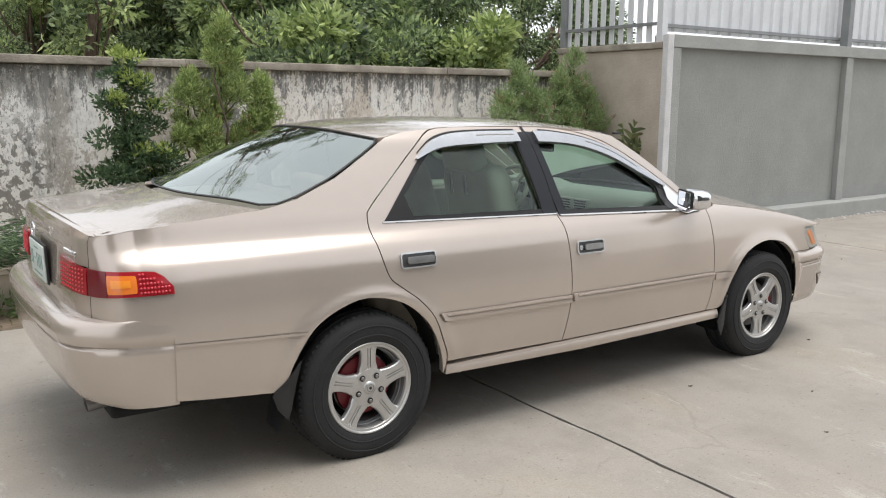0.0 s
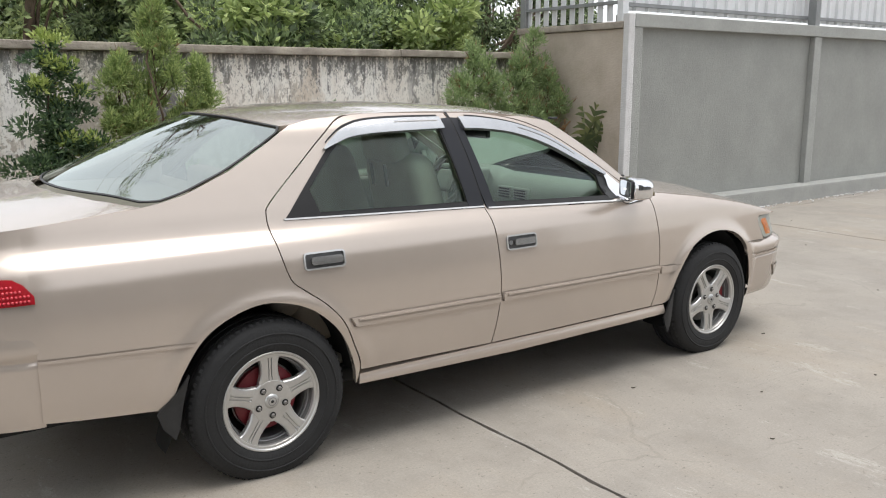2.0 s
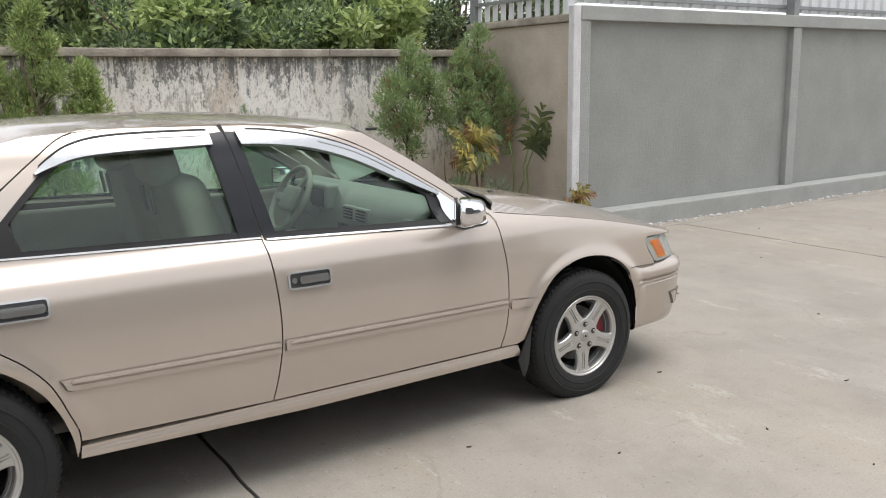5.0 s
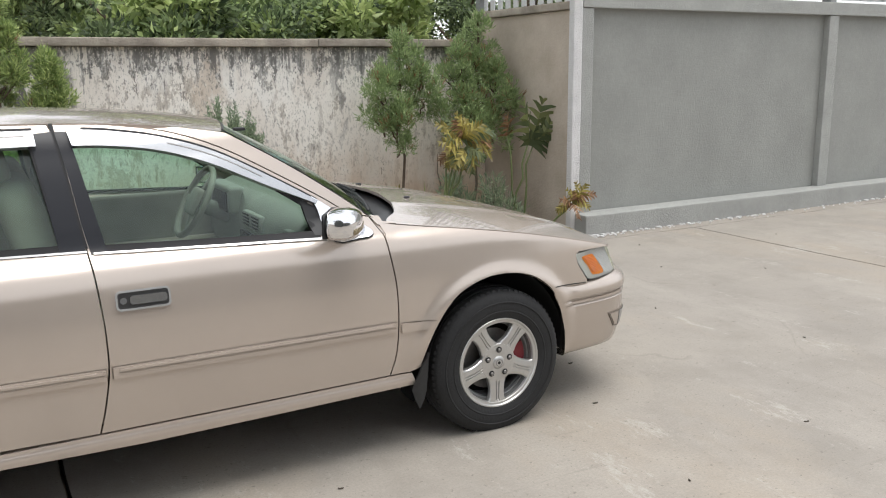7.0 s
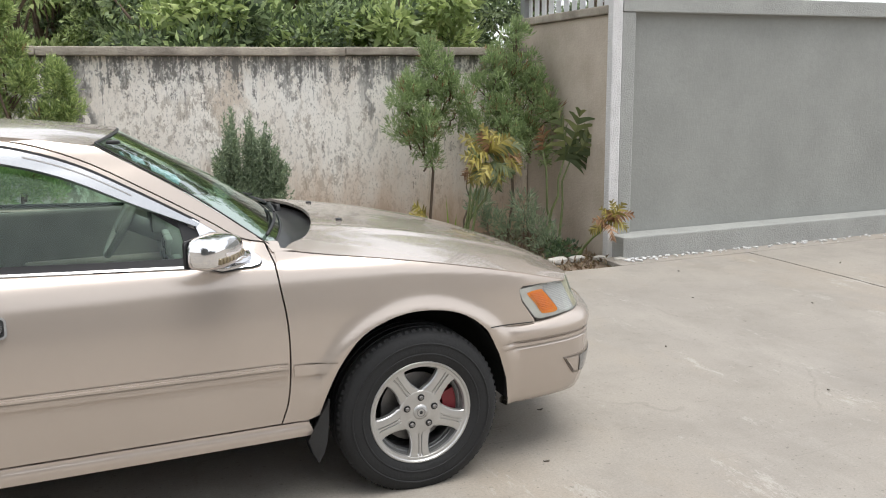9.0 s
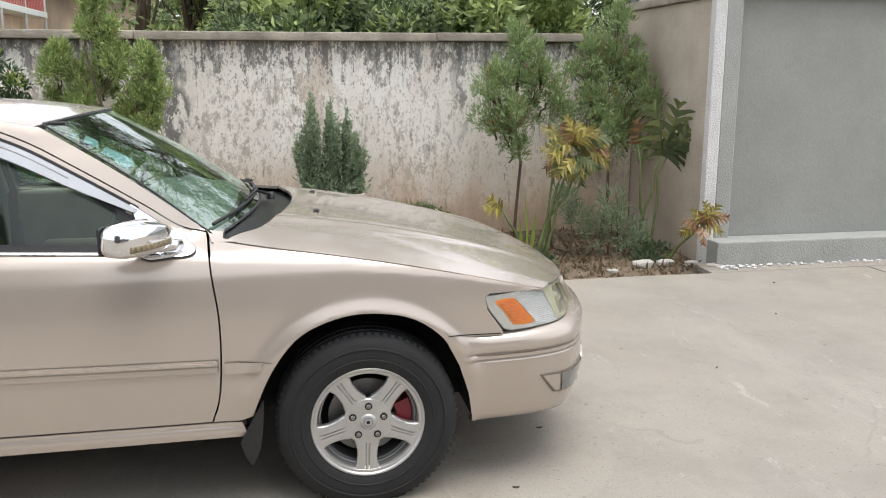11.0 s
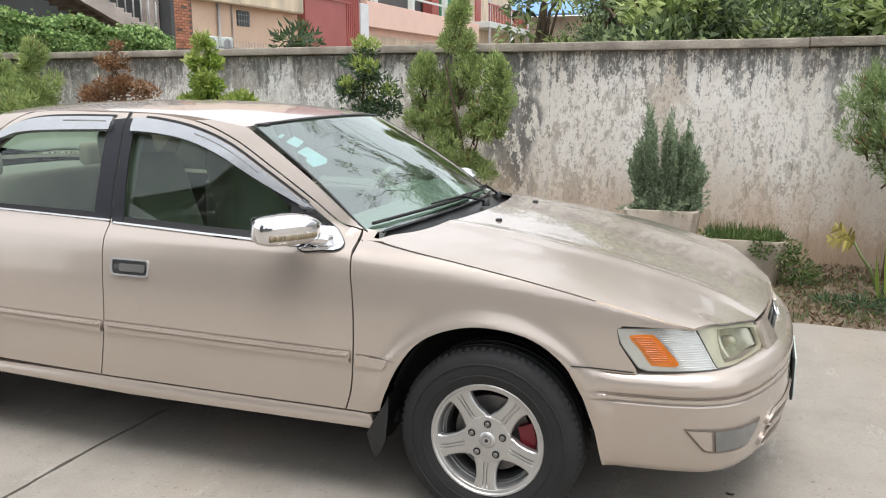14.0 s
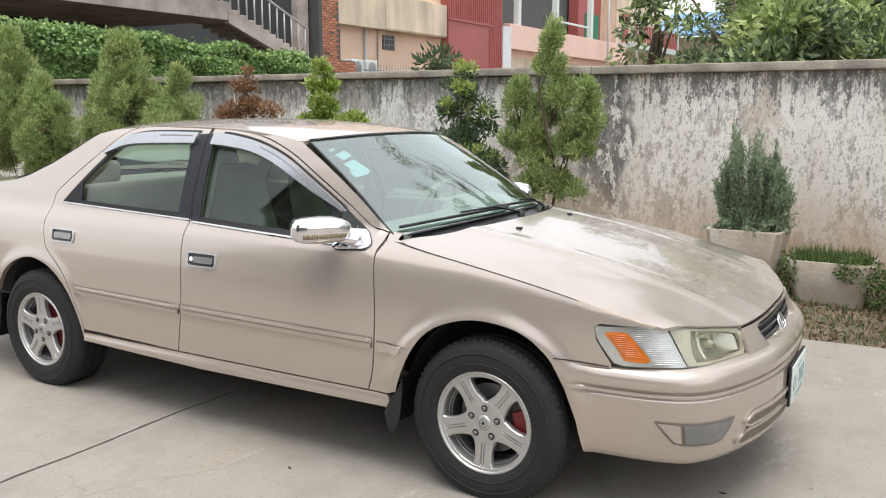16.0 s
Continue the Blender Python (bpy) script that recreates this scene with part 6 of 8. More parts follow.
def build_mirror(side):
    m = new("door_mirror")
    m.parent = car
    m["label"] = "chrome-covered door mirror with a side indicator"
    sg = side
    bm = bmesh.new()
    bmesh.ops.create_cube(bm, size=1)
    bmesh.ops.subdivide_edges(bm, edges=bm.edges[:], cuts=5, use_grid_fill=True)
    for v in bm.verts:
        p = v.co * 2
        q = Vector((abs(p.x) ** 5, abs(p.y) ** 5, abs(p.z) ** 5))
        l = (q.x + q.y + q.z) ** (1 / 5)
        p = p / l * max(abs(p.x), abs(p.y), abs(p.z))
        x = p.x * (0.052 if p.x < 0 else 0.070)
        y = 0.120 * p.y
        z = 0.055 * p.z * (1.0 - 0.22 * max(0, p.x) ** 2)
        out = p.y * sg
        z *= 1 - 0.12 * max(0, out) ** 2 - 0.22 * max(0, -out) ** 2
        z -= 0.010 * max(0, -out) ** 2
        x -= 0.014 * out * out * (1 if p.x > 0 else 0)
        v.co = Vector((x, y, z))
    body = part("housing", bm, CHROME, m)
    mp = pose(1.955, sg * 0.907, 1.007, 0, 0, 32 * sg)
    body.matrix_basis = mp
    part("glass_frame", box_bm(-0.055, -0.046, -0.105, 0.105, -0.044, 0.044, 0.012), BLACK_PLASTIC, m).matrix_basis = mp
    part("mirror_glass", box_bm(-0.0575, -0.055, -0.097, 0.097, -0.038, 0.038, 0.001), MIRROR, m).matrix_basis = mp
    # indicator strip
    bm = bmesh.new()
    for i in range(9):
        out = -0.62 + 0.165 * i
        yy, x1 = sg * out * 0.120, 0.0705 - 0.014 * out * out
        box_bm(0.03, x1, yy - 0.0097, yy + 0.0097, -0.028, -0.008, 0.0015, 1, bm)
    part("side_indicator", bm, material("indicator_amber", (0.34, 0.28, 0.18), 0.25, 0.5, vary=0.3, scale=60) if sg < 0 else bpy.data.materials["indicator_amber"], m, "yellowed indicator strip").matrix_basis = mp
    # chrome foot on the door
    def foot(x, z):
        return (x, -flank(x, z) - 0.004, z)
    sheet("mirror_foot", smooth_line(((1.95, 0.926), (2.05, 0.9245), (2.100, 0.928), (2.118, 0.938), (2.102, 0.957), (2.01, 1.015), (1.935, 1.066), (1.905, 1.082), (1.925, 1.03)), 3, True), foot, CHROME, m, 0.015, 0, 0.012, lift=0.006, side=side)
    sheet("foot_seal", smooth_line(((1.95, 0.9235), (2.05, 0.922), (2.102, 0.9255), (2.121, 0.9375), (2.104, 0.959), (2.01, 1.018), (1.935, 1.0685), (1.902, 1.086), (1.920, 1.03)), 3, True), foot, BLACK_PLASTIC, m, 0.02, 0, 0, lift=0.001, side=side)
    arm = bmesh.new()
    tube_bm([(2.065, sg * 0.795, 0.957), (2.045, sg * 0.815, 0.962), (2.02, sg * 0.845, 0.972), (1.985, sg * 0.885, 0.985)], 0.026, 16, arm)
    for v in arm.verts:
        v.co.z = 0.968 + (v.co.z - 0.968) * 0.95
    part("mirror_arm", arm, CHROME, m)


for _s in (-1, 1):
    build_mirror(_s)

# cowl and wipers
bm = bmesh.new()
rows = []
for i in range(25):
    y = -0.69 + 1.38 * i / 24
    xa = 2.30 - 0.26 * y * y - 0.02
    xb = float(np.interp(abs(y), (0, 0.2, 0.42, 0.58, 0.665, 0.70), (2.435, 2.42, 2.375, 2.315, 2.245, 2.20))) + 0.02
    rows.append([bm.verts.new((xa, y, screen_z(xa, y) - 0.012)), bm.verts.new(((xa + xb) / 2, y, hood_z(xb, y) - 0.045)), bm.verts.new((xb, y, hood_z(xb, y) - 0.03))])
for a, b in zip(rows, rows[1:]):
    for k in range(2):
        bm.faces.new((a[k], a[k + 1], b[k + 1], b[k]))
part("cowl", bm, COWL, car, "black plastic cowl below the windscreen")


def build_wiper(y0, y1, x0):
    w = new("wiper")
    w.parent = car
    w["label"] = "black windscreen wiper at rest"
    def at(y, up, lift):
        x = 2.30 - 0.26 * y * y - up
        return Vector((x, y, screen_z(x, y) + lift))
    piv = Vector((2.30 - 0.26 * y0 * y0 + 0.05, y0, hood_z(2.36 - 0.26 * y0 * y0, y0) - 0.01))
    ym = y0 + (y1 - y0) * 0.55
    part("wiper_arm", tube_bm([piv, at(y0 + (y1 - y0) * 0.2, 0.01, 0.026), at(ym, 0.016, 0.028)], 0.006, 8, taper=0.7), BLACK_PLASTIC, w)
    part("wiper_blade", tube_bm([at(ym + (y1 - y0) * t, 0.016 + 0.01 * t, 0.014) for t in np.linspace(-0.52, 0.45, 9)], 0.0065, 6), BLACK_PLASTIC, w)
    part("pivot_cap", lathe_bm([(0.0, 0.012), (0.016, 0.010), (0.018, -0.02)], 14, "z"), BLACK_PLASTIC, w).location = piv


build_wiper(0.12, -0.66, 2.3)
build_wiper(0.62, 0.0, 2.3)
for y in (-0.28, 0.28):
    part("washer_jet", box_bm(2.518, 2.541, y - 0.012, y + 0.012, hood_z(2.53, y) - 0.006, hood_z(2.53, y) + 0.008, 0.004), BLACK_PLASTIC, hood)
for shape in (((1.735, -0.455), (1.775, -0.45), (1.785, -0.52), (1.74, -0.53)), ((1.80, -0.47), (1.885, -0.465), (1.90, -0.50), (1.885, -0.575), (1.85, -0.57), (1.84, -0.545), (1.80, -0.55)), ((1.70, -0.49), (1.712, -0.488), (1.716, -0.53), (1.703, -0.532))):
    sheet("sticker", list(shape), lambda u, v: (u, v, screen_z(u, v)), STICKER, screen, 0.02, 0, 0, lift=-0.009)
part("aerial_base", box_bm(1.655, 1.70, -0.60, -0.575, 1.34, 1.352, 0.004), BLACK_PLASTIC, car)


def pad_bm(x0, x1, y0, y1, z0, z1, r=0.05):
    return box_bm(x0, x1, y0, y1, z0, z1, r, 4)


def build_front_seat(y):
    s = new("seat")
    s.parent = car
    s["label"] = "beige leather front seat"
    part("seat_base", pad_bm(1.0, 1.52, y - 0.25, y + 0.25, 0.45, 0.66, 0.07), BEIGE, s)
    bm = pad_bm(-0.09, 0.09, -0.26, 0.26, 0, 0.64, 0.085)
    for v in bm.verts:
        v.co.y *= 1 - 0.22 * max(0, (v.co.z - 0.3) / 0.34) ** 2
        v.co.x *= 1 - 0.25 * max(0, (v.co.z - 0.3) / 0.34)
    part("backrest", bm, BEIGE, s).matrix_basis = pose(1.05, y, 0.58, 0, -15, 0)
    bm = pad_bm(-0.065, 0.065, -0.135, 0.135, 0, 0.165, 0.055)
    for v in bm.verts:
        v.co.y *= 1 - 0.2 * max(0, v.co.z / 0.165) ** 2
    part("headrest", bm, BEIGE, s).matrix_basis = pose(0.845, y, 1.165, 0, -14, 0)
    part("headrest_post", tube_bm([(0.80, y - 0.06, 1.05), (0.785, y - 0.06, 1.15)], 0.008), STEEL, s)
    part("headrest_post", tube_bm([(0.80, y + 0.06, 1.05), (0.785, y + 0.06, 1.15)], 0.008), STEEL, s)


build_front_seat(-0.37)
build_front_seat(0.37)
bench = new("rear_bench")
bench.parent = car
bench["label"] = "beige leather rear bench"
part("bench_base", pad_bm(0.18, 0.70, -0.68, 0.68, 0.45, 0.66, 0.07), BEIGE, bench)
part("bench_back", pad_bm(-0.07, 0.07, -0.68, 0.68, 0, 0.52, 0.06), BEIGE, bench).matrix_basis = pose(0.20, 0, 0.58, 0, -22, 0)
for y in (-0.4, 0.4):
    part("headrest", pad_bm(-0.09, 0.0, y - 0.12, y + 0.12, 1.06, 1.19, 0.04), BEIGE, bench)
part("parcel_shelf", pad_bm(-0.55, 0.03, -0.68, 0.68, 1.02, 1.05, 0.01), BEIGE_D, car)
dash = new("dashboard")
dash.parent = car
dash["label"] = "grey-beige dashboard with air vents"
bm = bmesh.new()
prof = ((1.88, 0.62), (1.85, 0.78), (1.86, 0.91), (1.885, 0.955), (1.95, 0.985), (2.08, 0.995), (2.20, 0.975), (2.20, 0.6))
rws = [[bm.verts.new((x, y, z + (0.05 if 0.14 < y < 0.6 and 0.94 < z and x < 2.0 else 0))) for x, z in prof] for y in np.linspace(-0.68, 0.68, 30)]
for a, b in zip(rws, rws[1:]):
    for k in range(len(prof) - 1):
        bm.faces.new((a[k], b[k], b[k + 1], a[k + 1]))
part("dash_body", bm, DASH, dash, angle=50)
for y in (-0.60, -0.155, -0.02, 0.62):
    v = part("air_vent", box_bm(1.842, 1.872, y - 0.058, y + 0.058, 0.868, 0.938, 0.008), DASH, dash)
    # thin black bars paint the shade of slots on the solid vent
    for k in range(4):
        part("vent_slot", box_bm(1.8395, 1.845, y - 0.048, y + 0.048, 0.876 + 0.015 * k, 0.884 + 0.015 * k, 0.001), BLACK_PLASTIC, v)
part("instrument_cluster", pad_bm(1.815, 1.90, 0.17, 0.57, 0.895, 1.025, 0.02), DASH, dash, "hooded instrument panel")
part("cluster_face", box_bm(1.811, 1.818, 0.19, 0.55, 0.905, 1.0, 0.002), BLACK_PLASTIC, dash)
part("radio", box_bm(1.838, 1.858, -0.09, 0.09, 0.74, 0.84, 0.004), BLACK_PLASTIC, dash)
part("centre_console", pad_bm(1.1, 1.78, -0.10, 0.10, 0.42, 0.62, 0.03), DASH, car)
wheel = new("steering_wheel")
wheel.parent = car
wheel["label"] = "grey-beige steering wheel"
wheel.matrix_basis = pose(1.705, 0.37, 0.945, 0, -61, 0)
part("wheel_rim", tube_bm([(0.177 * math.cos(a), 0.177 * math.sin(a), 0) for a in np.linspace(0, 2 * math.pi, 37)], 0.016, 10, caps=False), BEIGE_D, wheel)
part("wheel_boss", pad_bm(-0.07, 0.07, -0.08, 0.08, -0.03, 0.02, 0.025), BEIGE_D, wheel)
for a in (90, 210, 330):
    part("wheel_spoke", box_bm(0.05, 0.18, -0.02, 0.02, -0.015, 0.005, 0.006), BEIGE_D, wheel).matrix_basis = pose(0, 0, 0, 0, 0, a)
part("steering_column", tube_bm([(1.72, 0.37, 0.935), (1.90, 0.37, 0.85)], 0.04, 12), DASH, car)
part("inner_mirror", pad_bm(1.63, 1.66, -0.12, 0.12, 1.22, 1.285, 0.012), BLACK_PLASTIC, car)
# headliner
bm = bmesh.new()
rws = [[bm.verts.new((x, y, roof_z(x, y) - 0.035)) for y in np.linspace(-0.55, 0.55, 14)] for x in np.linspace(0.22, 1.55, 16)]
for a, b in zip(rws, rws[1:]):
    for k in range(13):
        bm.faces.new((a[k], a[k + 1], b[k + 1], b[k]))
part("headliner", bm, LINER, car)
for sg in (-1, 1):
    part("inner_pillar", tube_bm([(1.07, sg * 0.71, 0.95), (1.05, sg * 0.61, 1.2), (1.03, sg * 0.51, 1.37)], 0.035, 8), BEIGE_D, car)
    part("grab_belt", tube_bm([(1.03, sg * 0.70, 1.12), (1.0, sg * 0.70, 0.8), (0.98, sg * 0.70, 0.5)], 0.018, 4), BEIGE_D, car)
part("cabin_floor", box_bm(0.0, 2.2, -0.72, 0.72, 0.36, 0.40), BEIGE_D, car)
part("bulkhead", box_bm(2.2, 2.24, -0.68, 0.68, 0.4, 0.93), UNDER, car)
part("boot_bulkhead", box_bm(-0.1, -0.06, -0.68, 0.68, 0.4, 1.02), UNDER, car)
# black tubes added under the bonnet's edges to keep the seam gaps in shade
for _s in (-1, 1):
    part("bonnet_gutter", tube_bm([(x, _s * (y - 0.004), float(hermite(HOOD_X, HOOD_E, x)) - 0.013) for x, y in _edge if x < 3.06], 0.009, 6), DARK_GAP, car)
# fillers below the bonnet and boot so that no light leaks through the seams
part("engine_bay", box_bm(2.26, 3.32, -0.58, 0.58, 0.4, 0.66), UNDER, car)
part("boot_tub", box_bm(-1.0, -0.12, -0.6, 0.6, 0.40, 0.95), UNDER, car)


# ==== plants ====
def leaf_material(name, dark, light, rough=0.5, trans=0.35):
    m = bpy.data.materials.new(name)
    m.use_nodes = True
    nt = m.node_tree
    b = nt.nodes["Principled BSDF"]
    b.inputs["Roughness"].default_value = rough
    g = nt.nodes.new("ShaderNodeNewGeometry")
    r = nt.nodes.new("ShaderNodeValToRGB")
    r.color_ramp.elements[0].color = (*dark, 1)
    r.color_ramp.elements[1].color = (*light, 1)
    e = r.color_ramp.elements.new(0.62)
    e.color = (*(u + (v - u) * 0.38 for u, v in zip(dark, light)), 1)
    nt.links.new(g.outputs["Random Per Island"], r.inputs[0])
    nt.links.new(r.outputs[0], b.inputs["Base Color"])
    t = nt.nodes.new("ShaderNodeBsdfTranslucent")
    nt.links.new(r.outputs[0], t.inputs[0])
    mx = nt.nodes.new("ShaderNodeMixShader")
    mx.inputs[0].default_value = trans
    nt.links.new(b.outputs[0], mx.inputs[1])
    nt.links.new(t.outputs[0], mx.inputs[2])
    nt.links.new(mx.outputs[0], nt.nodes["Material Output"].inputs[0])
    return m


LEAF_TREE = leaf_material("tree_leaves", (0.09, 0.14, 0.05), (0.66, 0.78, 0.36), 0.45, 0.45)
LEAF_TREE2 = leaf_material("broad_tree_leaves", (0.17, 0.24, 0.07), (0.74, 0.84, 0.38), 0.45, 0.45)
# darker leaf colour that paints deep shade into the foliage
LEAF_SHADETREE = leaf_material("shaded_tree_leaves", (0.035, 0.06, 0.028), (0.42, 0.53, 0.26), 0.45, 0.45)
LEAF_CYP = leaf_material("cypress_sprays", (0.20, 0.285, 0.095), (0.60, 0.68, 0.28))
LEAF_PINE = leaf_material("feathery_needles", (0.19, 0.27, 0.11), (0.44, 0.54, 0.25))
LEAF_DARK = leaf_material("dark_shrub_leaves", (0.05, 0.09, 0.05), (0.17, 0.25, 0.11), 0.45, 0.45)
LEAF_TIP = leaf_material("young_tip_leaves", (0.24, 0.32, 0.07), (0.56, 0.63, 0.22))
LEAF_LIGHT = leaf_material("light_green_leaves", (0.17, 0.27, 0.04), (0.48, 0.58, 0.13))
LEAF_BROWN = leaf_material("dying_brown_leaves", (0.17, 0.085, 0.04), (0.46, 0.28, 0.15))
LEAF_ROSE = leaf_material("grey_green_needles", (0.16, 0.215, 0.135), (0.40, 0.48, 0.30))
LEAF_IVY = leaf_material("ivy_leaves", (0.105, 0.21, 0.06), (0.54, 0.70, 0.28))
LEAF_YEL = leaf_material("yellowing_leaves", (0.17, 0.14, 0.03), (0.50, 0.42, 0.11))
LEAF_PHIL = leaf_material("dark_philodendron", (0.07, 0.10, 0.04), (0.20, 0.22, 0.08))
LEAF_GRASS = leaf_material("grass_blades", (0.06, 0.11, 0.03), (0.19, 0.26, 0.08))
LEAF_WEED = leaf_material("dry_weeds", (0.09, 0.10, 0.045), (0.24, 0.21, 0.11))
BARK = material("grey_brown_bark", (0.16, 0.115, 0.08), 0.9, vary=0.4, scale=14, bump=0.6, bump_scale=40)
STEM = material("green_stem", (0.16, 0.20, 0.07), 0.6, vary=0.25, scale=14)
POT = material("stained_white_pot", (0.45, 0.40, 0.335), 0.9, dark=(0.30, 0.235, 0.17), vary=0.12, scale=3.2, bump=0.3, bump_scale=40)
STONE = material("pale_rubble", (0.52, 0.49, 0.44), 0.9, vary=0.25, scale=9, bump=0.6, bump_scale=30)
LITTER = leaf_material("dry_leaf_litter", (0.13, 0.085, 0.05), (0.30, 0.22, 0.13))
RNG = np.random.default_rng(7)


def leaf_mesh(name, pos, axis, length, width, mat, parent, fold=0.25, up=None, kind="stuff"):
    """Many small leaves as folded four-cornered blades: pos (n,3), axis (n,3), length and width (n,)."""
    n = len(pos)
    axis = axis / (np.linalg.norm(axis, axis=1, keepdims=True) + 1e-9)
    rnd = RNG.normal(size=(n, 3)) if up is None else up + RNG.normal(size=(n, 3)) * 0.35
    side = np.cross(axis, rnd)
    side /= np.linalg.norm(side, axis=1, keepdims=True) + 1e-9
    nor = np.cross(side, axis)
    length, width = np.broadcast_to(length, (n,))[:, None], np.broadcast_to(width, (n,))[:, None]
    a = pos
    b = pos + axis * length * 0.45 + side * width * 0.5 + nor * width * fold
    c = pos + axis * length
    d = pos + axis * length * 0.45 - side * width * 0.5 + nor * width * fold
    v = np.stack((a, b, c, d), axis=1).reshape(-1, 3)
    i = np.arange(n) * 4
    f = np.concatenate((np.stack((i, i + 1, i + 2), 1), np.stack((i, i + 2, i + 3), 1)))
    me = bpy.data.meshes.new(name)
    me.vertices.add(len(v))
    me.vertices.foreach_set("co", v.astype(np.float32).ravel())
    me.loops.add(len(f) * 3)
    me.loops.foreach_set("vertex_index", f.astype(np.int32).ravel())
    me.polygons.add(len(f))
    me.polygons.foreach_set("loop_start", np.arange(len(f), dtype=np.int32) * 3)
    me.polygons.foreach_set("loop_total", np.full(len(f), 3, dtype=np.int32))
    me.update(calc_edges=True)
    me.validate()
    me.materials.append(mat)
    ob = new(name, me)
    if parent:
        ob.parent = parent
    return ob


def clump(center, radius, n, squash=0.8):
    """Points spread through a rough ball, thicker towards its skin, and their outward ways."""
    d = RNG.normal(size=(n, 3))
    d /= np.linalg.norm(d, axis=1, keepdims=True)
    r = RNG.random(n) ** 0.45 * radius
    p = d * r[:, None] * np.array((1, 1, squash)) + np.array(center)
    return p, d


def crown(name, centers, radii, per, length, width, mat, parent, lift=0.3, squash=0.8, droop=0.0):
    P, D = [], []
    for c, r in zip(centers, radii):
        p, d = clump(c, r, max(8, int(per * (r / np.mean(radii)) ** 2)), squash)
        P.append(p), D.append(d)
    P, D = np.concatenate(P), np.concatenate(D)
    D = D + RNG.normal(size=D.shape) * 0.5 + np.array((0, 0, lift - droop))
    n = len(P)
    return leaf_mesh(name, P, D, length * RNG.uniform(0.6, 1.25, n), width * RNG.uniform(0.7, 1.2, n), mat, parent)


def sprays(name, centers, radii, per, mat, parent, length=0.10, width=0.014, fan=7, upward=0.9):
    """Feathery upright sprays: tufts of narrow blades that fan from one foot."""
    P, D = [], []
    for c, r in zip(centers, radii):
        p, d = clump(c, r, per, 1.25)
        d = d * 0.7 + np.array((0, 0, upward))
        for k in range(fan):
            P.append(p + RNG.normal(size=p.shape) * 0.012)
            D.append(d + RNG.normal(size=d.shape) * 0.38)
    P, D = np.concatenate(P), np.concatenate(D)
    n = len(P)
    return leaf_mesh(name, P, D, length * RNG.uniform(0.6, 1.3, n), width * RNG.uniform(0.7, 1.3, n), mat, parent, 0.15)


def branch_line(a, b, bend=0.1, n=5):
    a, b = Vector(a), Vector(b)
    o = []
    for i in range(n + 1):
        t = i / n
        p = a.lerp(b, t)
        if 0 < i < n:
            p += Vector(RNG.normal(size=3) * bend * (b - a).length * 0.25)
        o.append(p)
    return o


def woody(name, lines, radius, parent, mat=None, taper=0.4):
    bm = bmesh.new()
    for i, (a, b) in enumerate(lines):
        tube_bm(branch_line(a, b), radius * (1 if i == 0 else 0.5), 6, bm, taper)
    return part(name, bm, mat or BARK, parent)


def cypress(x, y, lobes, label, foot=0.05, mat=None, per=120, length=0.10):
    """Loose shrub: each lobe is a cluster of small upright tufts with gaps between them."""
    t = thing("cypress_shrub", label, "shrub", (0, 0, 0))
    cs, rs = [], []
    lines = [((x, y, -0.06), (lobes[0][0], lobes[0][1], lobes[0][2] + lobes[0][4] * 0.4))]
    for lx, ly, lz, r, h in lobes:
        n = int(20 * (r / 0.17) ** 1.4 * (h / 0.6) ** 0.5)
        for i in range(n):
            f = RNG.random()
            wide = r * 1.3 * (math.sin(math.pi * (0.16 + 0.80 * f)) ** 0.7) * (1.05 - 0.55 * f)
            a, q = RNG.random() * 6.28, RNG.random() ** 0.5
            c = (lx + math.cos(a) * wide * q, ly + math.sin(a) * wide * q * 0.8, lz - h / 2 + h * f)
            cs.append(c)
            rs.append(RNG.uniform(0.055, 0.098) * (r / 0.18) ** 0.6)
            if i % 5 == 0:
                lines.append(((lx, ly, max(0.12, c[2] - 0.16)), c))
        lines.append(((x + (lx - x) * 0.3, y, max(0.15, lz - h * 0.6)), (lx, ly, lz + h * 0.2)))
    woody("trunk", lines, 0.017, t)
    k = int(per * 0.40)
    sprays("crown", cs, rs, k, mat or LEAF_CYP, t, length * 0.52, 0.0095, 8, 0.6)
    sprays("dead_sprays", cs[::3], [r * 0.9 for r in rs[::3]], 4, LEAF_BROWN, t, length * 0.8, 0.008, 4)
    return t


cypress(1.05, 3.62, ((1.06, 3.62, 1.74, 0.17, 0.78), (1.42, 3.58, 1.36, 0.15, 0.55), (0.74, 3.62, 1.42, 0.15, 0.6), (0.90, 3.6, 1.0, 0.2, 0.6), (1.2, 3.6, 0.95, 0.13, 0.5)), "tall bright green cypress shrub against the wall", per=130)
cypress(-4.4, 3.6, ((-4.5, 3.6, 1.65, 0.35, 1.25), (-3.55, 3.55, 1.45, 0.24, 0.8), (-4.95, 3.6, 1.15, 0.32, 1.0), (-4.0, 3.6, 1.0, 0.3, 0.9)), "broad yellow-green cypress shrub beside the wall", per=170, length=0.12)
cypress(-6.5, 3.5, ((-6.6, 3.5, 1.75, 0.35, 1.3), (-6.0, 3.5, 1.2, 0.35, 1.1), (-7.2, 3.5, 1.3, 0.4, 1.2)), "large olive green cypress shrub with thin foot", per=170, length=0.12)
cypress(4.42, 3.65, ((4.45, 3.68, 1.62, 0.20, 0.5), (4.24, 3.6, 1.28, 0.22, 0.45), (4.62, 3.6, 1.34, 0.20, 0.45), (4.34, 3.55, 0.98, 0.18, 0.3)), "feathery green shrub on a thin bare stem", mat=LEAF_PINE, per=48, length=0.11)
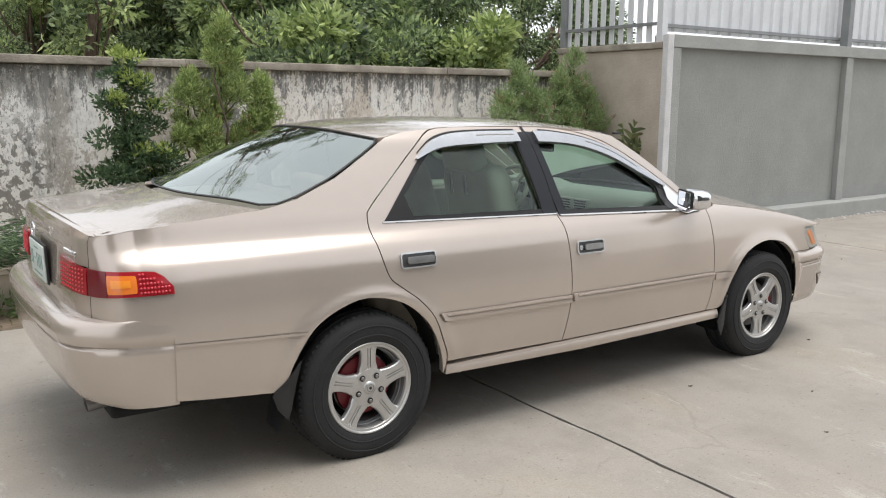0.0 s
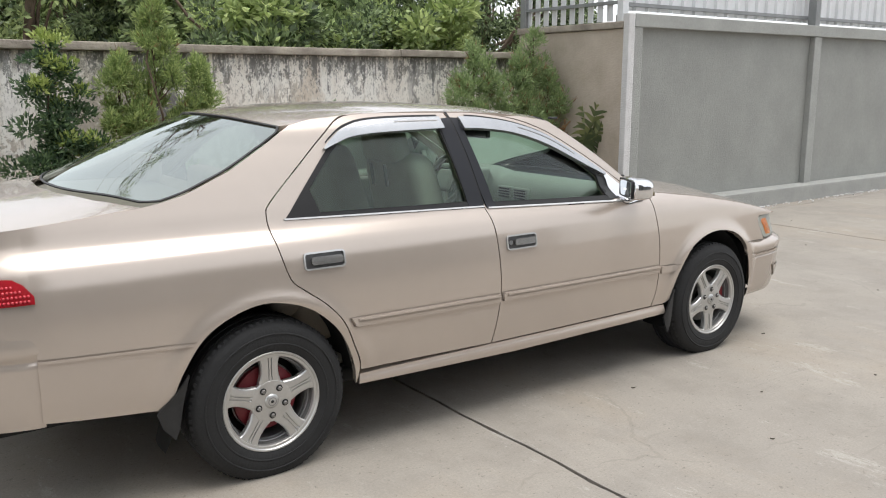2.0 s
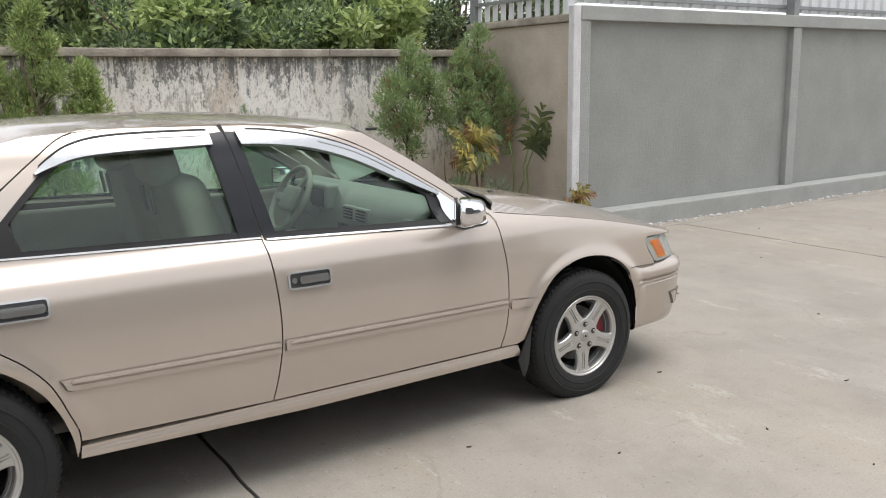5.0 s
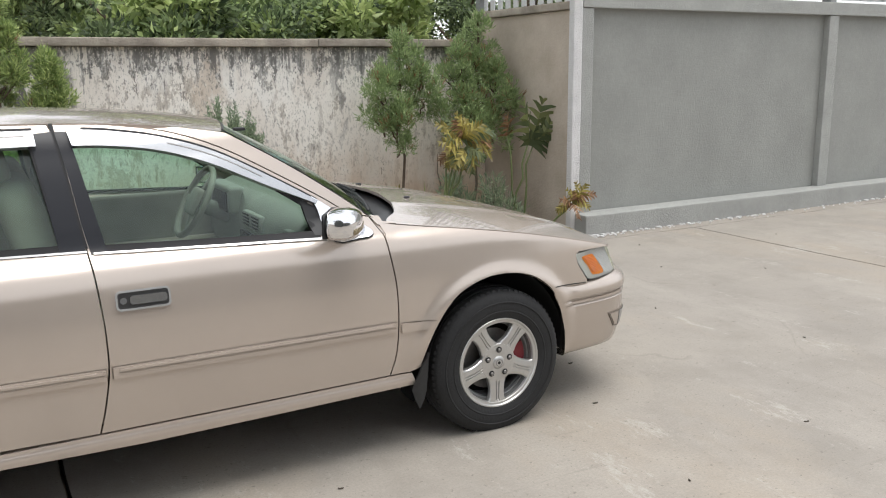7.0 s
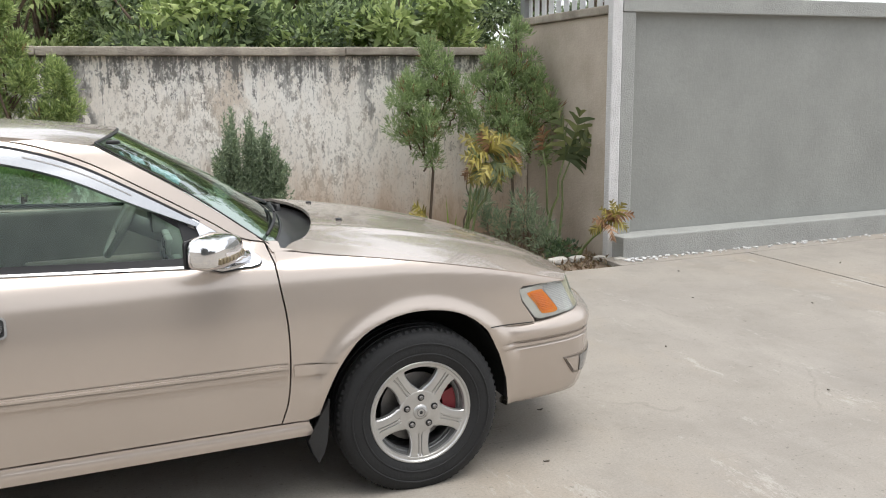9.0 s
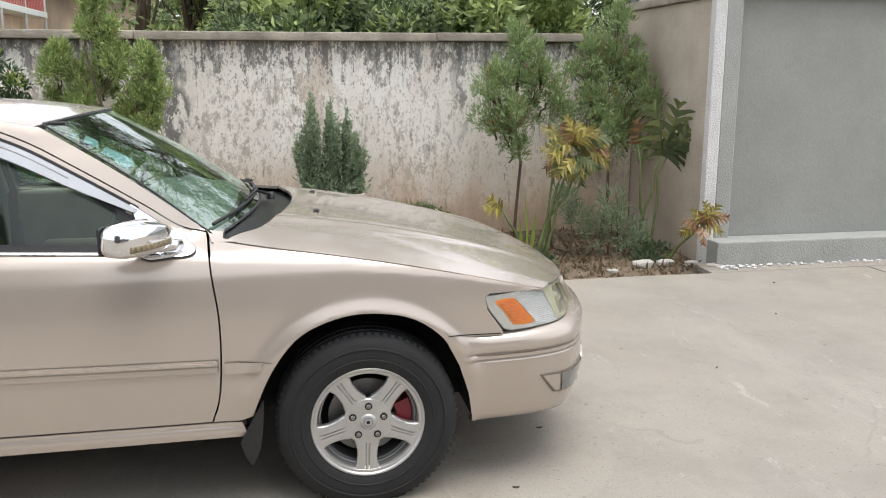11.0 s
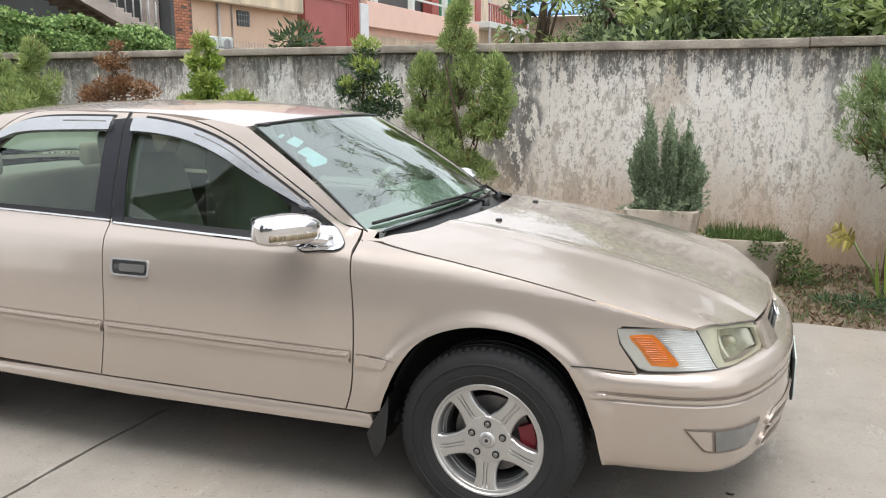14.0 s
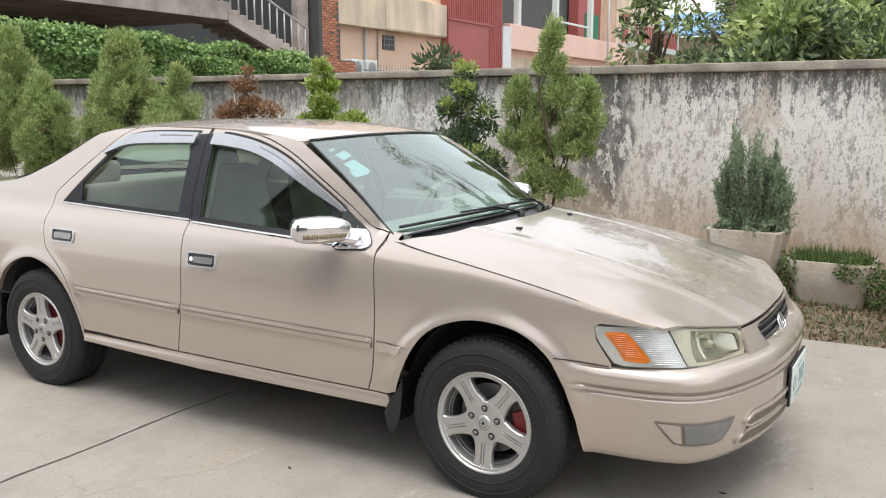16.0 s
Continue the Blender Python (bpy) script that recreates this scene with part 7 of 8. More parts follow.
cypress(5.25, 3.72, ((5.36, 3.75, 1.80, 0.20, 0.5), (5.08, 3.7, 1.58, 0.18, 0.4), (5.50, 3.65, 1.35, 0.24, 0.4), (5.12, 3.6, 1.15, 0.25, 0.4), (5.42, 3.55, 0.98, 0.2, 0.3)), "dark feathery green shrub in the wall corner", mat=LEAF_PINE, per=48, length=0.11)


def tiered(x, y, tiers, label, leaf, tip, size=0.055, name="leafy_shrub"):
    t = thing(name, label, "shrub")
    lines = [((x, y, -0.06), (x, y, tiers[-1][2]))]
    cs, rs = [], []
    tips, tr = [], []
    for tx, ty, tz, r in tiers:
        lines.append(((x, y, tz - 0.12), (x + tx, y + ty, tz)))
        for k in range(5):
            a = RNG.random() * 6.28
            c = (x + tx + math.cos(a) * r * 0.55, y + ty + math.sin(a) * r * 0.55, tz + RNG.normal() * 0.03)
            cs.append(c)
            rs.append(r * 0.55)
            if RNG.random() < 0.5 and tip:
                tips.append((c[0] + RNG.normal() * 0.03, c[1] - 0.04, c[2] + 0.05))
                tr.append(0.06)
    woody("trunk", lines, 0.018, t)
    crown("crown", cs, rs, 120, size, size * 0.42, leaf, t, 0.5, 0.6)
    if tips:
        crown("young_growth", tips, tr, 60, size * 0.9, size * 0.42, tip, t, 0.7)["kind"] = "stuff"
    return t


tiered(0.22, 3.55, ((0, 0, 0.62, 0.30), (0.12, 0, 0.78, 0.28), (-0.16, 0, 0.90, 0.26), (0.16, 0, 1.02, 0.26), (-0.1, 0, 1.18, 0.24), (0.1, 0, 1.30, 0.2), (-0.10, 0, 1.42, 0.18), (0.08, 0, 1.58, 0.17), (-0.08, 0, 1.66, 0.13), (0.0, 0, 1.76, 0.08)),
       "dark green tiered shrub with lime green tips", LEAF_DARK, LEAF_TIP)
tiered(-1.45, 3.62, ((0, 0, 1.0, 0.28), (0.15, 0, 1.15, 0.24), (-0.12, 0, 1.32, 0.22), (0.25, 0, 1.25, 0.2), (0.0, 0, 1.5, 0.18), (-0.05, 0, 1.68, 0.14), (-0.03, 0, 1.82, 0.08)),
       "lime green leafy shrub in front of the wall", LEAF_LIGHT, LEAF_TIP, 0.07)
tiered(-2.55, 3.62, ((0, 0, 1.1, 0.25), (0.25, 0, 1.25, 0.2), (-0.2, 0, 1.35, 0.22), (0.32, 0, 1.45, 0.14), (-0.05, 0, 1.5, 0.2), (-0.08, 0, 1.68, 0.16), (-0.02, 0, 1.85, 0.08)),
       "withered brown shrub in front of the wall", LEAF_BROWN, None, 0.05)


def rosemary():
    t = thing("potted_bush", "dense grey-green bush rising from the white pot", "bush")
    P, D = [], []
    x0, y0, z0 = 2.80, 3.62, 0.50
    for lx, top, n in ((-0.14, 1.36, 30), (-0.11, 1.22, 20), (0.03, 1.31, 30), (0.07, 1.18, 22), (0.16, 1.22, 26), (0.23, 1.05, 22), (-0.22, 1.08, 22), (0.29, 0.92, 18), (-0.27, 0.92, 14), (0.0, 0.9, 20)):
        for k in range(n):
            bx, by = x0 + lx * 0.55 + RNG.normal() * 0.06, y0 + RNG.normal() * 0.08
            h = z0 + (top - z0) * RNG.uniform(0.62, 1.0)
            tx, ty = x0 + lx * 0.98 + RNG.normal() * 0.055 * (1.25 - (h - z0) / (top - z0)), y0 + RNG.normal() * 0.09
            m = 60
            f = np.linspace(0.0, 1, m)
            line = np.stack((bx + (tx - bx) * f ** 0.7, by + (ty - by) * f ** 0.7, z0 - 0.02 + (h - z0) * f), 1)
            line = np.repeat(line, 2, 0)
            d = RNG.normal(size=line.shape) * 0.6 + np.array((0, 0, 0.8))
            P.append(line), D.append(d)
    # skirt over the rim
    for k in range(36):
        a = RNG.random() * 6.28
        b = np.array((x0 + 0.22 * math.cos(a), y0 + 0.22 * math.sin(a), z0 + RNG.uniform(0, 0.1)))
        e = b + np.array((0.14 * math.cos(a), 0.10 * math.sin(a), RNG.uniform(-0.06, 0.10)))
        f = np.linspace(0, 1, 24)[:, None]
        line = b + (e - b) * f
        P.append(line), D.append(RNG.normal(size=line.shape) * 0.6 + (e - b) * 5)
    P, D = np.concatenate(P), np.concatenate(D)
    n = len(P)
    leaf_mesh("foliage", P, D, 0.036 * RNG.uniform(0.6, 1.3, n), 0.0105, LEAF_ROSE, t, 0.2)
    woody("stems", [((x0 + s, y0, 0.40), (x0 + s * 2, y0, 0.9)) for s in (-0.1, 0.0, 0.1)], 0.012, t)


def pot(x, y, w0, w1, d0, d1, h, label, z0=-0.08):
    """Tapered rectangular planter with rounded corners and a hollow top."""
    t = thing("planter", label, "planter")
    bm = bmesh.new()
    def ring(w, d, z, r=0.07):
        o = []
        for cx, cy, a0 in ((w / 2 - r, d / 2 - r, 0), (-w / 2 + r, d / 2 - r, 90), (-w / 2 + r, -d / 2 + r, 180), (w / 2 - r, -d / 2 + r, 270)):
            for k in range(6):
                a = radians(a0 + 18 * k)
                o.append(bm.verts.new((x + cx + r * math.cos(a), y + cy + r * math.sin(a), z)))
        return o
    rs = [ring(w0, d0, z0), ring(w0 + (w1 - w0) * 0.5, d0 + (d1 - d0) * 0.5, z0 + h * 0.5), ring(w1, d1, z0 + h - 0.01), ring(w1 - 0.012, d1 - 0.012, z0 + h),
          ring(w1 - 0.05, d1 - 0.05, z0 + h), ring(w1 - 0.06, d1 - 0.06, z0 + h - 0.07)]
    for a, b in zip(rs, rs[1:]):
        for k in range(len(a)):
            bm.faces.new((a[k], a[(k + 1) % len(a)], b[(k + 1) % len(b)], b[k]))
    bm.faces.new(rs[0][::-1])
    part("pot", bm, POT, t, angle=45)
    bm = box_bm(x - w1 / 2 + 0.035, x + w1 / 2 - 0.035, y - d1 / 2 + 0.035, y + d1 / 2 - 0.035, z0 + h - 0.12, z0 + h - 0.05, 0.01)
    part("potting_soil", bm, SOIL, t)
    return t


pot(2.80, 3.60, 0.42, 0.58, 0.40, 0.52, 0.60, "stained white concrete planter beside the wall")
rosemary()
pot(3.43, 3.62, 0.46, 0.62, 0.42, 0.52, 0.40, "low white planter with a brown-stained foot")


def blades(name, label, n, area, length, mat, zfun, width=0.008, lean=0.6, category="grass"):
    t = thing(name, label, category, kind="stuff")
    x = RNG.uniform(area[0], area[1], n)
    y = RNG.uniform(area[2], area[3], n)
    p = np.stack((x, y, np.array([zfun(a, b) for a, b in zip(x, y)])), 1)
    d = RNG.normal(size=(n, 3)) * lean + np.array((0, 0, 1.0))
    leaf_mesh("blades", p, d, length * RNG.uniform(0.5, 1.3, n), width, mat, t, 0.2)
    return t


def soil_z(x, y):
    return -0.04 + 0.03 * noise.noise(Vector((x * 2, y * 2, 0))) + 0.02 * (y - 2.2)


blades("planter_grass", "green grass tufts growing in the low planter", 900, (3.16, 3.70, 3.40, 3.84), 0.13, LEAF_GRASS, lambda x, y: 0.27, 0.007, 0.35)
# trailing leaves over the low planter's side
_t = thing("creeper", "small-leaved green creeper hanging over the planter", "creeper")
_p, _d = [], []
for c, r in (((3.16, 3.42, 0.26), 0.10), ((3.10, 3.45, 0.12), 0.12), ((3.72, 3.42, 0.24), 0.12), ((3.80, 3.45, 0.1), 0.15), ((3.88, 3.5, 0.03), 0.13), ((3.55, 3.38, 0.28), 0.08)):
    a, b = clump(c, r, 330, 1.2)
    _p.append(a), _d.append(b)
_p, _d = np.concatenate(_p), np.concatenate(_d)
leaf_mesh("foliage", _p, _d + RNG.normal(size=_d.shape) * 0.6, 0.035 * RNG.uniform(0.6, 1.3, len(_p)), 0.016, LEAF_GRASS, _t)
woody("runners", [((3.5, 3.5, 0.3), (3.75, 3.4, 0.2)), ((3.75, 3.4, 0.2), (3.9, 3.5, -0.05)), ((3.2, 3.45, 0.3), (3.1, 3.42, 0.0))], 0.005, _t, STEM)

blades("weeds", "sparse low weeds and dry grass on the soil", 5200, (-2.5, 5.7, 2.36, 4.15), 0.055, LEAF_WEED, soil_z, 0.008, 0.9, "weeds")
blades("weeds", "low green weeds by the planters", 1500, (2.6, 4.6, 2.40, 3.9), 0.06, LEAF_GRASS, soil_z, 0.012, 1.0, "weeds")
blades("leaf_litter", "dry fallen leaves on the soil", 4200, (1.5, 5.7, 2.32, 4.1), 0.06, LITTER, lambda x, y: soil_z(x, y) + 0.012, 0.022, 6.0, "leaves")


def cut_leaf(parent, base, tip, width, mat, lobes=7, name="leaf", curl=0.25):
    """A deeply cut leaf: a midrib with fingers to both sides."""
    base, tip = Vector(base), Vector(tip)
    ax = tip - base
    L = ax.length
    ax.normalize()
    sd = ax.cross(Vector((0.1, -1.0, 0.5)))
    sd.normalize()
    up = sd.cross(ax)
    bm = bmesh.new()
    mid = [base + ax * L * i / (lobes * 2) + up * (curl * L * math.sin(math.pi * i / (lobes * 2)) * 0.25) for i in range(lobes * 2 + 1)]
    for s in (-1, 1):
        for i in range(lobes):
            t = (i + 0.5) / lobes
            w = width * (0.55 + 0.6 * math.sin(math.pi * min(1, t * 0.9 + 0.12))) * RNG.uniform(0.8, 1.1)
            a, b, c = mid[2 * i], mid[2 * i + 1], mid[2 * i + 2]
            out = (sd * s + ax * (0.35 + 0.6 * t) + up * RNG.uniform(-0.7, 0.35)).normalized()
            droop = Vector((0, 0, -0.25 * w))
            m1 = a.lerp(c, 0.30) + out * w * 0.55 + droop * 0.3 - ax * 0.005
            m2 = a.lerp(c, 0.70) + out * w * 0.55 + droop * 0.3 + ax * 0.005
            e = b + out * w + droop
            vs = [bm.verts.new(p) for p in (a, m1, e, m2, c)]
            bm.faces.new((vs[0], vs[1], vs[3], vs[4]))
            bm.faces.new((vs[1], vs[2], vs[3]))
    ob = part(name, bm, mat, parent, smooth=False)
    return ob


def philodendron(x, y, stems, label):
    t = thing("philodendron", label, "plant")
    for sx, sy, sz, lx, lz, w, mat, n in stems:
        st = tube_bm(branch_line((x + RNG.normal() * 0.03, y + RNG.normal() * 0.02, -0.05), (x + sx, y + sy, sz), 0.12), 0.014, 6, None, 0.55)
        part("stalk", st, STEM, t)
        for k in range(n):
            a = (k - (n - 1) / 2) * 0.55
            dx, dz = lx * math.cos(a) - lz * math.sin(a), lx * math.sin(a) + lz * math.cos(a)
            cut_leaf(t, (x + sx, y + sy - 0.01 * k, sz), (x + sx + dx, y + sy - 0.08 - 0.03 * k, sz + dz), w, mat)
    return t


def leaf_head(x, y, feet, heads, label):
    """Long stalks that carry heads of drooping cut leaves; heads: place, leaf count, reach, width, materials."""
    t = thing("philodendron", label, "plant")
    for (fx, fy), (hx, hy, hz, n, reach, w, mats, a0, a1) in zip(feet, heads):
        part("stalk", tube_bm(branch_line((fx, fy, -0.05), (hx, hy, hz), 0.10), 0.013, 6, None, 0.6), STEM, t)
        for k in range(n):
            a = radians(a0 + (a1 - a0) * (k + 0.5) / n + RNG.normal() * 8)
            r = reach * RNG.uniform(0.75, 1.1)
            dy = RNG.uniform(-0.16, 0.06)
            cut_leaf(t, (hx, hy, hz), (hx + math.cos(a) * r, hy + dy, hz + math.sin(a) * r * 0.9), w * RNG.uniform(0.8, 1.15), mats[k % len(mats)], 8, "leaf", 0.9)
    return t


_mix = (LEAF_YEL, LEAF_PHIL, LEAF_YEL, LEAF_YEL, LEAF_BROWN)
leaf_head(4.42, 3.0, ((4.42, 3.0), (4.45, 3.02), (4.40, 2.98), (4.48, 3.0)), ((4.72, 3.0, 0.92, 9, 0.27, 0.10, _mix, 0, 170), (4.80, 3.02, 0.88, 7, 0.25, 0.095, _mix, -80, 60), (4.64, 2.98, 0.86, 7, 0.24, 0.095, _mix, 120, 270), (4.72, 2.96, 0.84, 8, 0.24, 0.10, (LEAF_YEL, LEAF_PHIL, LEAF_YEL), 200, 340)), "yellowing cut-leaved plant on long leaning stalks")
philodendron(4.36, 2.98, ((-0.22, 0.0, 0.42, -0.16, 0.08, 0.08, LEAF_YEL, 2),), "small yellow-green cut-leaved plant")
_t = thing("spiked_leaf_plant", "upright pale green sword leaves at the stalks' foot", "plant")
for _x, _y, _dx, _l in ((4.36, 3.0, -0.05, 0.62), (4.39, 3.02, 0.1, 0.45), (4.33, 2.98, -0.12, 0.4)):
    leaf_mesh("sword_leaf", np.array(((_x, _y, -0.03),)), np.array(((_dx, 0, 1.0),)), np.array((_l,)), 0.035, LEAF_LIGHT, _t, 0.3)
philodendron(5.38, 3.15, ((0.14, -0.05, 0.82, 0.10, 0.44, 0.20, LEAF_PHIL, 3), (0.20, -0.05, 0.80, 0.20, 0.2, 0.16, LEAF_PHIL, 2), (0.0, 0.1, 0.9, -0.05, 0.2, 0.14, LEAF_BROWN, 1)), "dark cut-leaved plant with browned edges")
leaf_head(5.45, 2.95, ((5.45, 2.80), (5.47, 2.78)), ((5.62, 2.52, 0.36, 5, 0.17, 0.075, (LEAF_YEL, LEAF_YEL, LEAF_BROWN), -70, 110), (5.58, 2.50, 0.33, 5, 0.16, 0.07, (LEAF_BROWN, LEAF_YEL), 60, 280)), "low yellow and brown cut-leaved plant by the corner")
_t = thing("wormwood_bush", "wispy grey-green low bush", "bush")
_cs, _rs = [(5.0, 3.15, 0.18), (5.2, 3.05, 0.22), (5.12, 3.1, 0.40), (4.86, 3.2, 0.3), (5.3, 3.0, 0.1), (4.75, 3.25, 0.45)], [0.15, 0.17, 0.14, 0.10, 0.15, 0.10]
sprays("foliage", _cs, _rs, 70, LEAF_ROSE, _t, 0.07, 0.009, 6, 0.6)
woody("stems", [((5.1, 3.1, -0.05), (5.12, 3.1, 0.45)), ((4.9, 3.2, -0.05), (4.75, 3.25, 0.5)), ((5.2, 3.1, -0.05), (5.3, 3.0, 0.2))], 0.007, _t)
_t = thing("ground_cover", "dark green ground cover at the plant feet", "plant")
crown("foliage", [(4.2, 2.85, 0.0), (4.4, 2.85, 0.02), (4.0, 2.95, -0.02), (5.4, 2.9, 0.05), (5.3, 2.8, 0.0)], [0.14, 0.14, 0.12, 0.16, 0.12], 160, 0.05, 0.022, LEAF_DARK, _t, 0.5, 0.5)
for x, y, s in ((5.22, 2.66, 0.09), (5.42, 2.68, 0.075), (5.62, 2.64, 0.06), (4.9, 2.5, 0.05), (5.75, 2.5, 0.07)):
    bm = bmesh.new()
    bmesh.ops.create_icosphere(bm, subdivisions=2, radius=1)
    for v in bm.verts:
        q = v.co
        k = max(abs(q.x), abs(q.y), abs(q.z))
        q = q.lerp(q / k, 0.6) * (1 + 0.18 * noise.noise(q * 1.7 + Vector((x * 9, 0, 0))))
        v.co = Vector((x + q.x * s, y + q.y * s * 0.6, -0.02 + (q.z + 0.6) * s * 0.38))
    tagged(part("rubble_stone", bm, STONE, smooth=False), "pale broken lump of masonry on the soil", "stone", group="rubble at the bed's edge")
for x, y, h in ((4.72, 3.45, 0.75), (4.80, 3.1, 0.3), (5.25, 3.2, 0.5)):
    _t = thing("dry_stick", "dead brown stem standing in the soil", "stick")
    woody("stem", [((x, y, -0.06), (x + RNG.normal() * 0.05, y, h)), ((x, y, h * 0.5), (x + 0.12, y - 0.05, h * 0.7))], 0.012, _t)
# dark fronds beside the boot
_t = thing("fern_clump", "dark green arching fronds in a cream pot", "plant")
_p, _d, _l = [], [], []
for k in range(60):
    a = RNG.random() * 6.28
    b = np.array((-0.95 + RNG.normal() * 0.25, 3.0 + RNG.normal() * 0.2, 0.30))
    r = RNG.uniform(0.35, 0.75)
    for i in range(28):
        f = i / 27
        c = b + np.array((math.cos(a) * r * f, math.sin(a) * r * f * 0.8, 0.45 * math.sin(f * 2.2) * r))
        for s in (-1, 1):
            _p.append(c)
            _d.append((math.cos(a + s * 1.0), math.sin(a + s * 1.0), -0.15))
            _l.append(0.10 * (1 - 0.6 * f))
leaf_mesh("fronds", np.array(_p), np.array(_d) + RNG.normal(size=(len(_p), 3)) * 0.1, np.array(_l), 0.012, LEAF_DARK, _t, 0.1)
part("pot", lathe_bm([(0.0, -0.06), (0.2, -0.06), (0.25, 0.12), (0.27, 0.27), (0.29, 0.28), (0.29, 0.32), (0.25, 0.32), (0.24, 0.25), (0.0, 0.24)], 28, "z"), POT, _t, angle=40).location = (-0.95, 3.0, 0)
_t = thing("low_hedge_plant", "low green fronds along the bed's edge", "plant")
crown("foliage", [(-0.7 + 0.25 * i, 2.75 + 0.1 * (i % 2), 0.05) for i in range(-6, 3)] + [(0.0, 3.1, 0.45), (0.35, 3.05, 0.4), (-0.3, 3.2, 0.5)], [0.2] * 9 + [0.16] * 3, 260, 0.07, 0.018, LEAF_GRASS, _t, 0.6, 0.6)

# dry leaf crumbs and grit on the slabs
DEBRIS = material("dark_debris", (0.07, 0.055, 0.04), 0.9, vary=0.3, scale=30)
_spots = [(3.24, -0.76), (2.36, -1.34), (1.89, -0.93), (3.06, -1.54), (3.48, -0.26), (4.6, 0.3), (5.46, 1.16), (6.1, 0.7), (7.3, 1.6), (4.2, 1.3), (5.9, 1.9), (4.9, -0.6), (3.9, -1.4), (0.2, -2.0), (-0.6, -2.3), (-1.6, -1.2), (1.9, -1.7), (3.1, -2.0), (6.6, -0.3), (8.1, 0.9)]
for _i, (_x, _y) in enumerate(_spots):
    bm = bmesh.new()
    bmesh.ops.create_circle(bm, cap_ends=True, segments=7, radius=1)
    a, l = RNG.random() * 3.14, RNG.uniform(0.007, 0.016)
    for v in bm.verts:
        q = v.co.copy()
        k = 1 + 0.4 * noise.noise(q * 2 + Vector((_i * 3.1, 0, 0)))
        x, y = q.x * l * k, q.y * l * 0.45 * k
        v.co = Vector((_x + x * math.cos(a) - y * math.sin(a), _y + x * math.sin(a) + y * math.cos(a), 0.006 + 0.005 * q.x * q.x))
    r = bmesh.ops.extrude_face_region(bm, geom=bm.faces[:])
    for v in r["geom"]:
        if isinstance(v, bmesh.types.BMVert):
            v.co.z -= 0.004 if v.co.z > 0.005 else 0
    for v in bm.verts:
        v.co.z = max(0.0012, v.co.z - 0.004)
    tagged(part("fallen_leaf", bm, DEBRIS), "small dark dry leaf lying on the concrete", "leaf", group="dry leaves on the slabs")


# ==== behind the wall ====
def tree(x, y, h, spread, label, mats, clumps, per, leaf, low=1.2, fine=1.0):
    t = thing("tree", label, "tree")
    top = Vector((x, y, h * 0.8))
    bm = bmesh.new()
    tube_bm(branch_line((x, y, -0.1), top, 0.08, 8), 0.14, 8, bm, 0.35)
    cs, rs = [], []
    for k in range(clumps):
        a = RNG.random() * 6.28
        f = RNG.random()
        z = low + (h - low) * f
        r = spread * (0.35 + 0.65 * RNG.random() ** 0.5) * (1 - 0.45 * f ** 2)
        c = (x + math.cos(a) * r, y + math.sin(a) * r * 0.75, z)
        cs.append(c)
        rs.append(RNG.uniform(0.20, 0.40) * fine)
        if k % 3 == 0:
            tube_bm(branch_line((x, y, max(0.4, z * 0.6)), c, 0.15, 4), 0.035, 5, bm, 0.3)
    part("trunk", bm, BARK, t)
    third = clumps // 3
    # the last third of the clumps gets the shade-coloured leaves
    for k, mat in enumerate((mats[0], mats[1], LEAF_SHADETREE)):
        crown("crown", cs[k * third:(k + 1) * third], rs[k * third:(k + 1) * third], per, leaf, leaf * 0.42, mat, t, 0.1, 0.7, 0.2)
    return t


tree(3.0, 7.0, 2.9, 1.35, "broad-leaved light green tree behind the wall", (LEAF_TREE2, LEAF_TREE), 72, 290, 0.105)
tree(0.95, 12.0, 3.5, 1.05, "light green leafy tree behind the wall", (LEAF_TREE2, LEAF_TREE), 44, 260, 0.085, 1.2)
tree(0.85, 7.4, 3.1, 0.42, "thin broad-leaved young tree behind the wall", (LEAF_TREE2, LEAF_TREE), 12, 70, 0.13, 1.6, 0.8)
tree(9.0, 8.2, 3.5, 1.5, "dark leafy tree behind the sheet fence", (LEAF_SHADETREE, LEAF_TREE), 44, 300, 0.08)
tree(3.6, 6.7, 2.9, 1.7, "leafy green tree behind the wall", (LEAF_TREE, LEAF_TREE2), 64, 230, 0.125)
tree(5.6, 7.2, 3.1, 1.9, "dark shaded tree with bare limbs showing", (LEAF_SHADETREE, LEAF_TREE), 44, 260, 0.095)
tree(7.6, 7.4, 3.6, 2.2, "dark green tree behind the sheet fence", (LEAF_SHADETREE, LEAF_SHADETREE), 70, 300, 0.09)
tree(3.2, 9.4, 3.4, 2.2, "tall shaded tree further back", (LEAF_SHADETREE, LEAF_SHADETREE), 80, 300, 0.10, 1.6)
tree(2.4, 12.0, 3.8, 1.5, "tall green tree further back", (LEAF_TREE, LEAF_TREE2), 70, 300, 0.11, 1.6)
tree(5.6, 11.0, 3.8, 2.6, "tall dark tree further back", (LEAF_SHADETREE, LEAF_SHADETREE), 80, 300, 0.10, 1.6)
tree(1.4, 17.0, 4.2, 2.0, "distant leafy tree behind the wall", (LEAF_TREE, LEAF_TREE2), 70, 280, 0.14, 1.6)
tree(6.0, 17.0, 4.8, 4.0, "distant broad tree behind the wall", (LEAF_SHADETREE, LEAF_TREE), 90, 300, 0.15, 1.6, 1.6)
tree(1.9, 21.0, 4.8, 2.6, "far leafy tree closing the view behind the wall", (LEAF_TREE, LEAF_SHADETREE), 80, 300, 0.14, 1.4, 1.7)
_t = thing("undergrowth", "thick green undergrowth just behind the wall", "bushes", kind="stuff")
